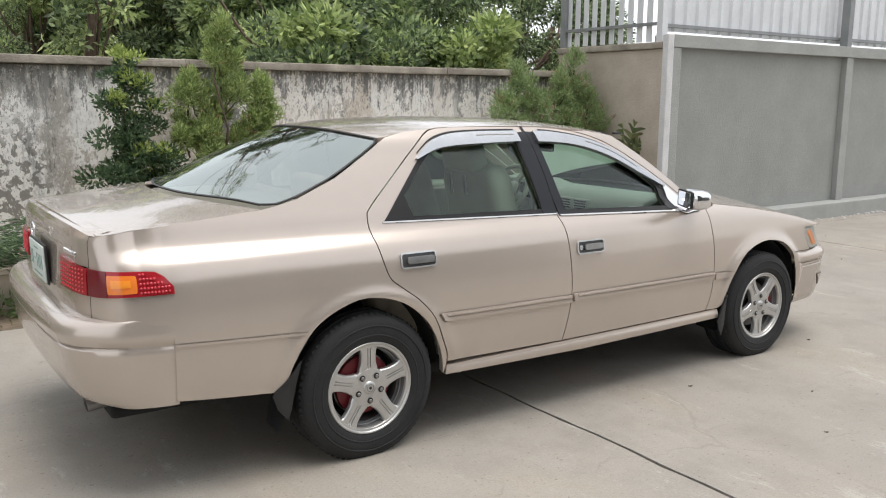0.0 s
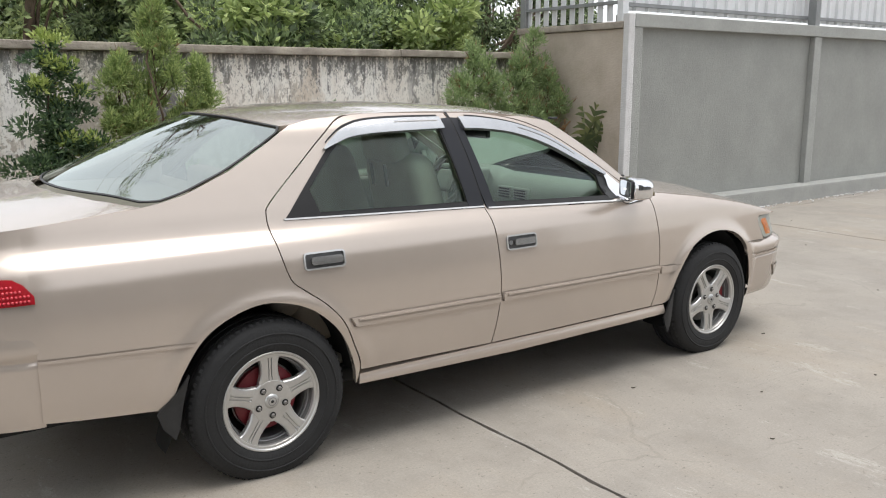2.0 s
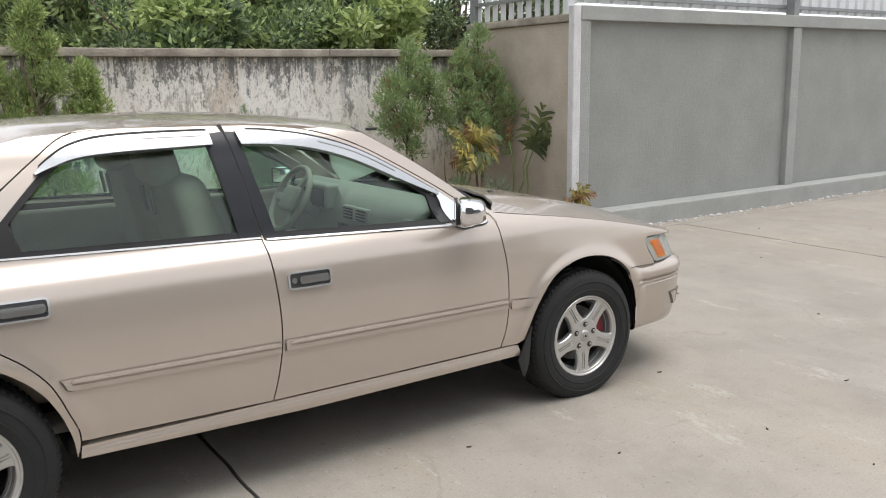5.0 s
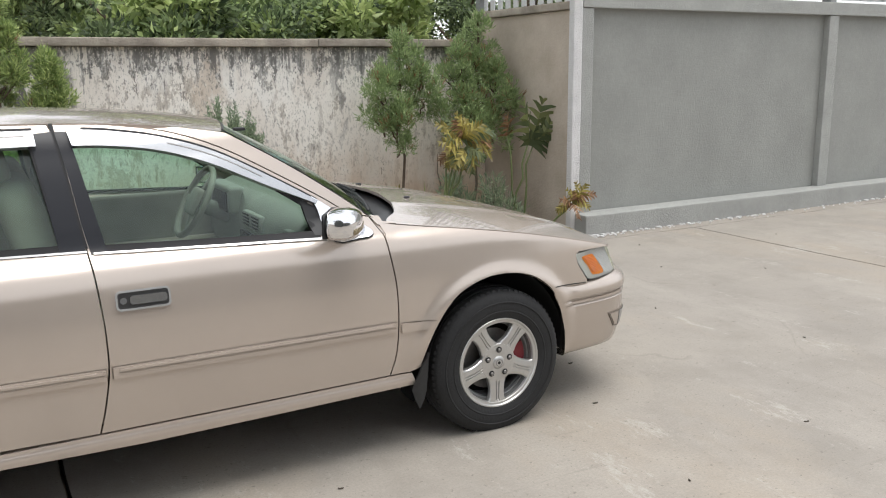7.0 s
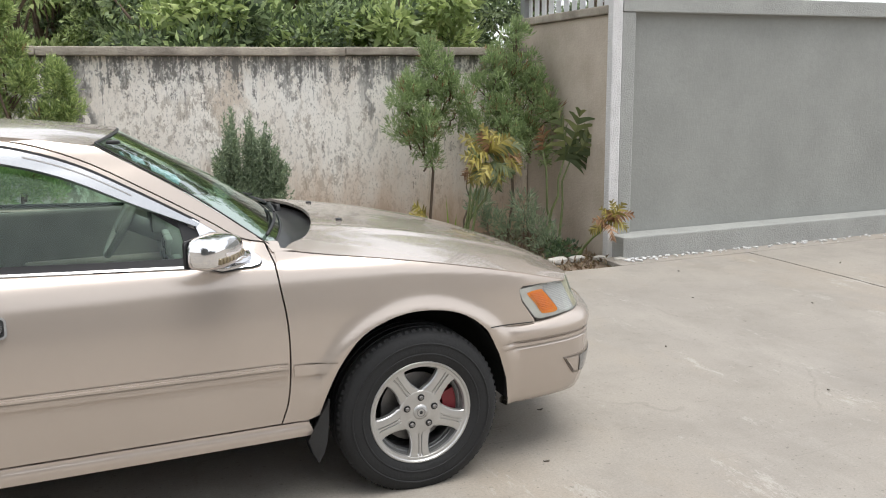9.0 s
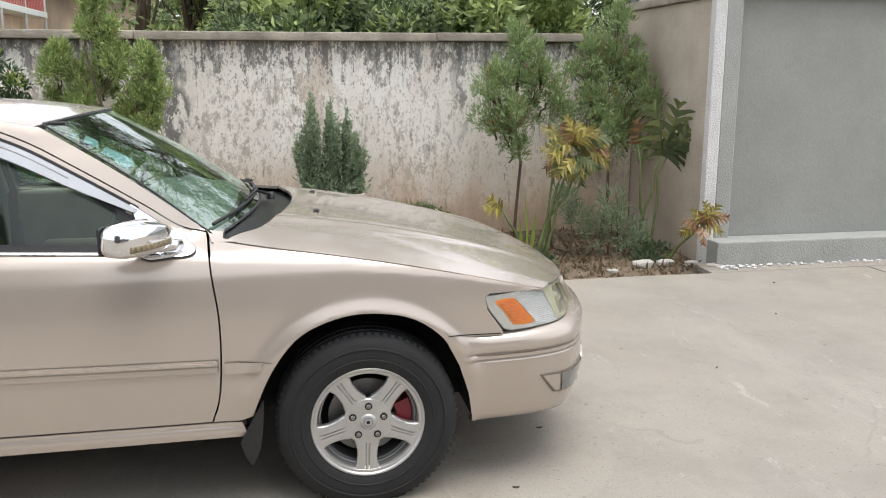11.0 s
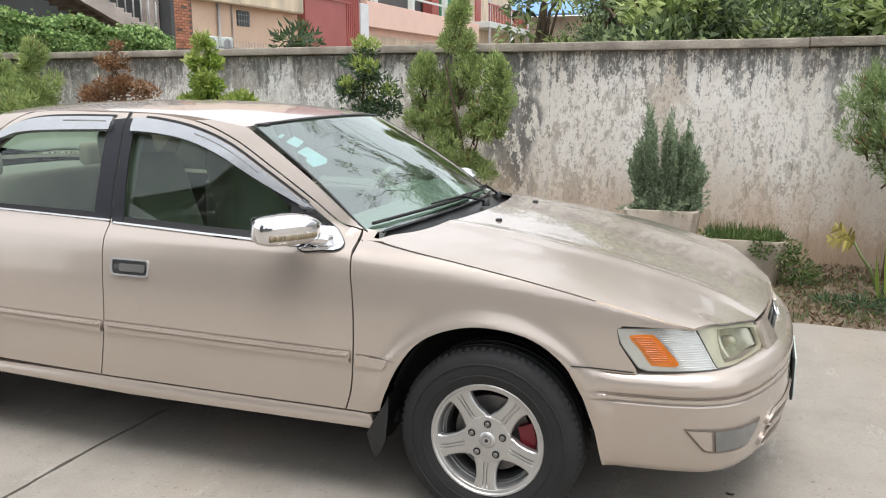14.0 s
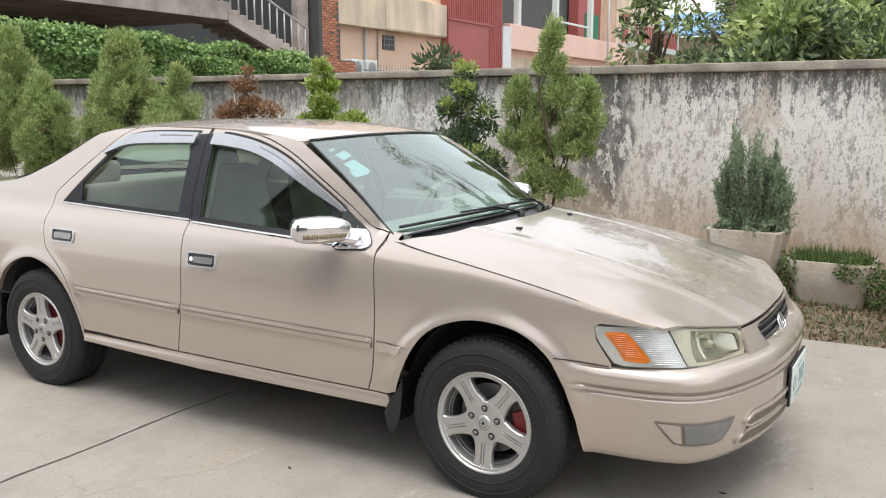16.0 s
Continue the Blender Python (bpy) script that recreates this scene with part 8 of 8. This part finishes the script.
_cs = [(RNG.uniform(1.7, 5.5), RNG.uniform(4.8, 5.9), RNG.uniform(1.2, 2.35)) for k in range(90)] + [(RNG.uniform(2.0, 4.2), RNG.uniform(8.0, 9.0), RNG.uniform(1.5, 3.0)) for k in range(40)]
# every other set is coloured dark for the shade in the thicket
for _k, _m in enumerate((LEAF_SHADETREE, LEAF_TREE, LEAF_SHADETREE, LEAF_TREE2)):
    _sub = _cs[_k::4]
    crown("foliage", _sub, [RNG.uniform(0.16, 0.36) for k in _sub], 210, 0.085 + 0.018 * _k, 0.04 + 0.008 * _k, _m, _t, 0.2, 0.8)
_t = thing("bare_branch", "pale leaning bare branch above the wall", "branch")
woody("limb", [((2.75, 5.2, 1.5), (1.5, 5.6, 2.75)), ((2.3, 5.4, 2.2), (2.0, 5.4, 2.9))], 0.025, _t)

# one tall thin-crowned tree whose bare boughs hang high over the wall
_t = thing("tree", "tall thin-crowned tree with bare spreading boughs", "tree")
_lines = [((2.6, 8.6, -0.1), (2.9, 8.2, 5.2))]
_ends = []
for k in range(15):
    a = RNG.uniform(0, 6.28)
    z = RNG.uniform(3.6, 5.2)
    e = (2.8 + math.cos(a) * RNG.uniform(1.2, 3.4), 8.0 + math.sin(a) * RNG.uniform(0.8, 2.4), z + RNG.uniform(0.8, 3.2))
    _lines.append(((2.8, 8.3, z), e))
    for q in range(4):
        e2 = (e[0] + RNG.normal() * 0.7, e[1] + RNG.normal() * 0.7, e[2] + RNG.normal() * 0.4 + 0.2)
        _lines.append((tuple(0.5 * (u + v) for u, v in zip(e, (2.8, 8.3, z))), e2))
        _ends.append(e2)
woody("trunk", _lines[:1], 0.12, _t, None, 0.3)
woody("boughs", _lines[1:], 0.035, _t, None, 0.25)
crown("crown", _ends[::2], [RNG.uniform(0.25, 0.55) for k in _ends[::2]], 120, 0.12, 0.045, LEAF_SHADETREE, _t, 0.1, 0.6)
_cs = []
while len(_cs) < 95:
    _q = RNG.uniform(-1, 1, 3)
    if float(_q @ _q) < 1.0:
        _cs.append((3.9 + _q[0] * 2.3, 8.6 + _q[1] * 1.0, 4.9 + _q[2] * (2.1 - 0.5 * abs(_q[0]))))
crown("crown", _cs, [RNG.uniform(0.22, 0.48) for k in _cs], 150, 0.14, 0.05, LEAF_SHADETREE, _t, 0.1, 0.6)

# ivy-covered wall that runs away from the yard
IVY_WALL = material("overgrown_wall", (0.10, 0.10, 0.08), 0.95, vary=0.3, scale=3)
hw = part("ivy_wall", box_bm(-10.0, -9.75, 4.6, 13.6, -0.1, 2.45, 0.02), IVY_WALL, smooth=False)
tagged(hw, "garden wall thickly covered in green ivy", "wall", kind="structure")
n = 60000
yy = RNG.uniform(4.4, 13.5, n)
zz = RNG.uniform(0.9, 1.0, n) * 0 + 0.9 + RNG.random(n) ** 0.8 * 2.05
top = 3.02 - 0.055 * (yy - 5.3) + 0.10 * np.sin(yy * 3.1) + RNG.normal(size=n) * 0.05
zz = np.minimum(zz, top)
xx = -9.62 + 0.12 * np.sin(yy * 2.3 + zz * 3) * np.cos(zz * 4.1) + RNG.random(n) * 0.22 - (zz > 2.5) * RNG.random(n) * 0.5
leaf_mesh("ivy", np.stack((xx, yy, zz), 1), RNG.normal(size=(n, 3)) * 0.6 + np.array((0.7, 0, -0.5)), 0.095 * RNG.uniform(0.6, 1.2, n), 0.075, LEAF_IVY, hw, 0.2)

# ---- houses beyond, all in one street front that faces the yard ----
PEACH = material("peach_house_paint", (0.80, 0.59, 0.43), 0.85, vary=0.10, scale=1.0, dark=(0.70, 0.50, 0.36))
CREAM = material("stained_cream_parapet", (0.80, 0.66, 0.49), 0.85, dark=(0.45, 0.38, 0.29), vary=0.12, scale=1.4, stretch=(1, 1, 0.3))
PINK = material("pink_parapet_paint", (0.82, 0.58, 0.48), 0.85, vary=0.08, scale=1.2)
REDSHEET = material("red_sheet_cladding", (0.38, 0.10, 0.085), 0.55, vary=0.12, scale=1.2)
BRICK = material("old_red_brick", (0.55, 0.24, 0.14), 0.9, vary=0.3, scale=5, objvary=0.25, bump=0.4, bump_scale=50)
MORTAR = material("sooty_mortar", (0.16, 0.12, 0.10), 0.95, vary=0.3, scale=6)
CEMENT = material("stained_cement", (0.52, 0.45, 0.40), 0.9, dark=(0.28, 0.235, 0.21), vary=0.25, scale=1.6, bump=0.3)
# dark colour that paints the shade inside rooms and openings
VOID = material("interior_shade", (0.10, 0.105, 0.105), 0.9, vary=0.2, scale=2)
PIPE = material("grey_pipe", (0.5, 0.5, 0.49), 0.5, vary=0.1, scale=6)
BLUE = material("blue_sheet_roof", (0.16, 0.33, 0.60), 0.5, vary=0.12, scale=2)
NET = material("green_netting", (0.05, 0.22, 0.12), 0.8, vary=0.2, scale=6)
FX = -12.8


def slab(x0, x1, y0, y1, z0, z1, name, mat, parent, bevel=0.01, label=""):
    return part(name, box_bm(x0, x1, y0, y1, z0, z1, bevel, 1), mat, parent, label, smooth=False)


# raw cement house with an outside stair
h = thing("cement_house", "unfinished grey cement house with an outside stair", "house")
slab(-18, -11.0, 3.0, 12.1, 3.52, 3.95, "landing", CEMENT, h, label="stained cement landing")
# back and end walls coloured dark for the shade under the floors
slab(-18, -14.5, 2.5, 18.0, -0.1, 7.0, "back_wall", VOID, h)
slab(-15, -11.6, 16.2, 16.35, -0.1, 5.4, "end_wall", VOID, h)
slab(-12.1, -11.9, 15.6, 16.1, -0.1, 6, "post", CEMENT, h)
for i in range(11):
    f = i / 10
    slab(-12.2, -11.0, 12.05 + 2.6 * f, 12.05 + 2.6 * f + 0.34, 3.62 - 0.95 * f - 0.12, 3.78 - 0.95 * f, "step", CEMENT, h)
bm = bmesh.new()
st = [bm.verts.new(p) for p in ((-10.98, 12.0, 3.45), (-10.98, 12.0, 3.75), (-10.98, 15.0, 2.75), (-10.98, 15.0, 2.42), (-11.15, 12.0, 3.45), (-11.15, 12.0, 3.75), (-11.15, 15.0, 2.75), (-11.15, 15.0, 2.42))]
for q in ((0, 1, 2, 3), (4, 7, 6, 5), (0, 4, 5, 1), (3, 2, 6, 7), (1, 5, 6, 2), (0, 3, 7, 4)):
    bm.faces.new([st[i] for i in q])
part("stringer", bm, CEMENT, h, smooth=False)
for i in range(18):
    y = 10.2 + 4.7 * i / 17
    zb = 3.95 if y < 12.05 else 3.80 - 0.345 * (y - 12.05)
    part("baluster", tube_bm([(-11.05, y, zb - 0.1), (-11.05, y, zb + 0.78)], 0.022, 6), PIPE, h)
part("handrail", tube_bm([(-11.05, 10.1, 4.73), (-11.05, 12.05, 4.72), (-11.05, 15.0, 3.55)], 0.03, 6), PIPE, h)
slab(-16, -11.0, 3.0, 12.1, 4.9, 7.0, "upper_wall", CEMENT, h)

# brick pier
b = thing("brick_pier", "old red brick pier with sooty patches", "pier")
slab(-12.45, -11.92, 16.45, 17.55, -0.1, 5.2, "core", MORTAR, b)
slab(-12.45, -11.92, 17.56, 18.35, -0.1, 2.86, "core", MORTAR, b)
_br = box_bm(-0.012, 0.012, -0.105, 0.105, -0.032, 0.032, 0.004, 1)
_brm = bpy.data.meshes.new("brick")
_br.to_mesh(_brm)
_br.free()
_brm.materials.append(BRICK)
for r in range(32):
    z = 2.55 + r * 0.078
    off = 0.11 * (r % 2)
    for k in range(9):
        y = 16.50 + off + k * 0.225
        lim = 17.5 if z > 2.85 else 18.3
        if y > lim or RNG.random() < 0.04:
            continue
        o = new("brick", _brm)
        o.parent = b
        o.location = (-11.918 + RNG.normal() * 0.004, y, z)

# peach house
h = thing("peach_house", "peach painted house with a stained cream balcony parapet", "house")
slab(-18, FX - 0.35, 18.4, 26.0, -0.1, 8.0, "wall", PEACH, h)
slab(FX - 0.4, FX, 18.6, 25.4, 4.08, 5.25, "parapet", CREAM, h, label="stained cream balcony parapet")
slab(FX - 0.05, FX + 0.03, 21.3, 25.42, 4.12, 5.28, "parapet_panel", CREAM, h)
# solid dark boxes on the wall paint the openings' inner shade
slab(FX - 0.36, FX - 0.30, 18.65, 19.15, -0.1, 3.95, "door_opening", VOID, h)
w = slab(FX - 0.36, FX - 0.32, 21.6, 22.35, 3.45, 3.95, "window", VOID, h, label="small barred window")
for k in range(5):
    slab(FX - 0.32, FX - 0.30, 21.66 + 0.15 * k, 21.69 + 0.15 * k, 3.45, 3.95, "bar", GALV_D, w, 0)
for z in (3.6, 3.8):
    slab(FX - 0.318, FX - 0.298, 21.6, 22.35, z, z + 0.03, "bar", GALV_D, w, 0)
part("drain_pipe", tube_bm([(FX - 0.28, 20.5, -0.1), (FX - 0.28, 20.5, 4.1)], 0.05, 8), PIPE, h)
slab(FX - 0.33, FX - 0.3, 21.25, 21.32, -0.1, 4.08, "joint", CEMENT, h)
for y in (18.95, 19.75):
    a = thing("air_conditioner", "pale outdoor air-conditioning unit", "air conditioner", group="units on the house wall")
    slab(FX + 0.0, FX + 0.30, y, y + 0.62, 2.45, 2.98, "casing", PLATE, a, 0.02)
    part("fan_grille", lathe_bm([(0.0, 0), (0.2, 0), (0.21, 0.01), (0.19, 0.02), (0.0, 0.015)], 20, "z"), GALV_D, a).matrix_basis = pose(FX + 0.305, y + 0.3, 2.72, 0, 90, 0)
    slab(FX - 0.35, FX + 0.3, y + 0.1, y + 0.16, 2.40, 2.448, "bracket", GALV_D, a)
f = thing("spiked_fence", "dark spiked iron fence before the peach house", "fence")
slab(FX + 0.48, FX + 0.56, 19.3, 25.5, -0.1, 0.5, "kerb", CEMENT, f, 0)
slab(FX + 0.5, FX + 0.54, 19.3, 25.5, 2.62, 2.66, "rail", GALV_D, f, 0)
for k in range(36):
    part("spike", tube_bm([(FX + 0.52, 19.4 + 0.17 * k, 0.5), (FX + 0.52, 19.4 + 0.17 * k, 2.86)], 0.018, 5, None, 0.6), GALV_D, f)

# red clad house
h = thing("red_house", "house clad in dark red ribbed sheet", "house")
slab(-18, FX, 25.6, 30.2, -0.1, 8.5, "wall", REDSHEET, h)
for k in range(26):
    slab(FX, FX + 0.03, 25.65 + 0.175 * k, 25.70 + 0.175 * k, -0.1 if k > 18 else 4.9, 8.4, "rib", REDSHEET, h, 0)
slab(FX + 0.005, FX + 0.05, 25.6, 29.4, 4.78 - 0.0, 4.84, "lap", REDSHEET, h, 0)
slab(FX - 0.1, FX + 0.06, 30.2, 31.0, -0.1, 4.9, "side_sheet", GALV, h)

# pink house with open upper floor
h = thing("pink_house", "pink house with a dark open upper floor", "house")
slab(FX - 0.35, FX, 31.0, 46.5, 4.0, 5.08, "parapet", PINK, h, label="pink balcony parapet")
# back wall coloured dark for the shade of the open floor
slab(-20, FX - 2.5, 30.6, 47.0, -0.1, 10, "back_wall", VOID, h)
slab(FX - 2.4, FX - 0.4, 31.0, 46.5, 3.7, 4.0, "floor_slab", PINK, h)
slab(-18, FX - 0.4, 31.1, 46.0, -0.1, 3.7, "lower_wall", CREAM, h)
for y in (31.9, 36.2, 40.9):
    slab(FX - 0.3, FX - 0.05, y, y + 0.3, 5.08, 10, "column", PLATE, h)
slab(FX - 0.2, FX - 0.15, 36.5, 40.8, 5.6, 5.7, "rail", PLATE, h)
slab(FX - 0.6, FX - 0.55, 41.3, 43.4, 5.08, 6.5, "net", NET, h, 0, "green netting")
slab(FX - 2.4, FX - 1.8, 43.4, 47.0, 5.0, 10, "side_wall", REDSHEET, h)
part("flag_pole", tube_bm([(FX + 0.3, 42.6, 2.0), (FX + 0.3, 42.6, 9)], 0.06, 6), PIPE, h)
h2 = thing("balcony_house", "far pale house with a red railed balcony", "house")
slab(-20, FX - 0.8, 47.0, 56, -0.1, 10, "wall", CREAM, h2)
slab(FX - 0.8, FX + 0.6, 46.8, 56, 4.9, 5.25, "balcony", PLATE, h2)
slab(FX - 0.78, FX - 0.7, 48.0, 49.0, 5.3, 7.2, "door", REDSHEET, h2, 0)
for k in range(26):
    slab(FX + 0.5, FX + 0.56, 46.9 + 0.34 * k, 46.98 + 0.34 * k, 5.25, 6.2, "baluster", REDSHEET, h2, 0)
slab(FX + 0.48, FX + 0.58, 46.8, 56, 6.2, 6.3, "rail", REDSHEET, h2, 0)
for y in (47, 51.5, 55.8):
    part("post", tube_bm([(FX + 0.5, y, -0.1), (FX + 0.5, y, 10)], 0.09, 6), PIPE, h2)
h3 = thing("blue_roof_shed", "far shed with a sloping blue sheet roof", "shed")
slab(-14, -6, 58, 66, -0.1, 6.3, "wall", CREAM, h3)
bm = bmesh.new()
q = [bm.verts.new(p) for p in ((-14.5, 56, 6.2), (-5.5, 56, 6.2), (-5.5, 62, 8.2), (-14.5, 62, 8.2))]
bm.faces.new(q)
r = bmesh.ops.extrude_face_region(bm, geom=bm.faces[:])
for v in r["geom"]:
    if isinstance(v, bmesh.types.BMVert):
        v.co.z += 0.15
part("roof", bm, BLUE, h3, smooth=False)
# broad-leaved plant by the peach house
_t = thing("frangipani", "broad-leaved green bush before the peach house", "bush")
crown("crown", [(FX + 1.6, 21.6, 2.9), (FX + 1.6, 22.3, 3.1), (FX + 1.6, 23.0, 2.8), (FX + 1.6, 22.2, 2.5)], [0.5, 0.5, 0.45, 0.5], 110, 0.32, 0.10, LEAF_DARK, _t, 0.4, 0.9)
woody("trunk", [((FX + 1.6, 22.2, -0.1), (FX + 1.6, 22.3, 2.8)), ((FX + 1.6, 22.2, 1.5), (FX + 1.6, 21.6, 2.9)), ((FX + 1.6, 22.2, 1.5), (FX + 1.6, 23.0, 2.8))], 0.06, _t)

# plain house that closes the yard behind the viewer
HOUSE_D = material("dark_grey_house_paint", (0.10, 0.105, 0.10), 0.85, vary=0.10, scale=0.8)
ROOF_D = material("dark_sheet_roof", (0.05, 0.052, 0.05), 0.7, vary=0.2, scale=1.0)
HOUSE_W = material("grey_house_paint", (0.26, 0.26, 0.25), 0.85, vary=0.10, scale=0.8)
h = thing("yard_house", "grey house across the yard with dark windows and a gabled porch", "house")
slab(-14, 16, -19, -16.2, -0.1, 4.6, "wall", HOUSE_W, h)
slab(-15, 17, -19.5, -14.6, 4.6, 4.9, "roof", GALV_D, h)
for x in (-10, -5, 0, 5, 10):
    slab(x, x + 1.6, -16.2, -16.12, 1.0, 2.6, "window", VOID, h)
for x0 in (-6.0, 4.5):
    bm = bmesh.new()
    pr = [(x0 - 3.2, 4.92), (x0 + 3.2, 4.92), (x0, 6.6)]
    fr = [bm.verts.new((x, -14.7, z)) for x, z in pr]
    bk = [bm.verts.new((x, -19.0, z)) for x, z in pr]
    bm.faces.new(fr), bm.faces.new(bk[::-1])
    for i in range(3):
        bm.faces.new((fr[i], bk[i], bk[(i + 1) % 3], fr[(i + 1) % 3]))
    bmesh.ops.recalc_face_normals(bm, faces=bm.faces[:])
    part("gable", bm, GALV_D, h, smooth=False)

# two-storey gabled house across the yard, whose end wall shows in the door glass
h = thing("gabled_house", "dark grey two-storey gabled house with a pale framed window", "house")
GX, GY = -5.0, -9.6
bm = bmesh.new()
_pr = [(GX - 2.7, -0.1), (GX + 2.7, -0.1), (GX + 2.7, 8.9), (GX, 10.8), (GX - 2.7, 8.9)]
_fr = [bm.verts.new((x, GY, z)) for x, z in _pr]
_bk = [bm.verts.new((x, GY - 8.0, z)) for x, z in _pr]
bm.faces.new(_fr), bm.faces.new(_bk[::-1])
for i in range(5):
    bm.faces.new((_fr[i], _bk[i], _bk[(i + 1) % 5], _fr[(i + 1) % 5]))
bmesh.ops.recalc_face_normals(bm, faces=bm.faces[:])
part("wall", bm, HOUSE_D, h, smooth=False)
for sx in (-1, 1):
    bm = bmesh.new()
    q = [(GX, 11.05), (GX + sx * 3.5, 8.55), (GX + sx * 3.5, 8.35), (GX, 10.81)]
    fr = [bm.verts.new((x, GY + 0.5, z)) for x, z in q]
    bk = [bm.verts.new((x, GY - 8.3, z)) for x, z in q]
    bm.faces.new(fr), bm.faces.new(bk[::-1])
    for i in range(4):
        bm.faces.new((fr[i], bk[i], bk[(i + 1) % 4], fr[(i + 1) % 4]))
    bmesh.ops.recalc_face_normals(bm, faces=bm.faces[:])
    part("roof", bm, ROOF_D, h, smooth=False)
WXC, WZC = GX - 1.2, 8.7
w = part("window", box_bm(WXC - 0.75, WXC + 0.75, GY + 0.004, GY + 0.05, WZC - 0.5, WZC + 0.5, 0.01), VOID, h)
for x0, x1, z0, z1 in ((-0.95, 0.95, 0.5, 0.68), (-0.95, 0.95, -0.68, -0.5), (-0.95, -0.75, -0.5, 0.5), (0.75, 0.95, -0.5, 0.5)):
    part("window_frame", box_bm(WXC + x0, WXC + x1, GY + 0.004, GY + 0.12, WZC + z0, WZC + z1, 0.01), GALV, w)
part("window_hood", box_bm(WXC - 0.9, WXC + 1.5, GY + 0.004, GY + 0.25, WZC + 0.85, WZC + 0.97, 0.01), GALV, w)
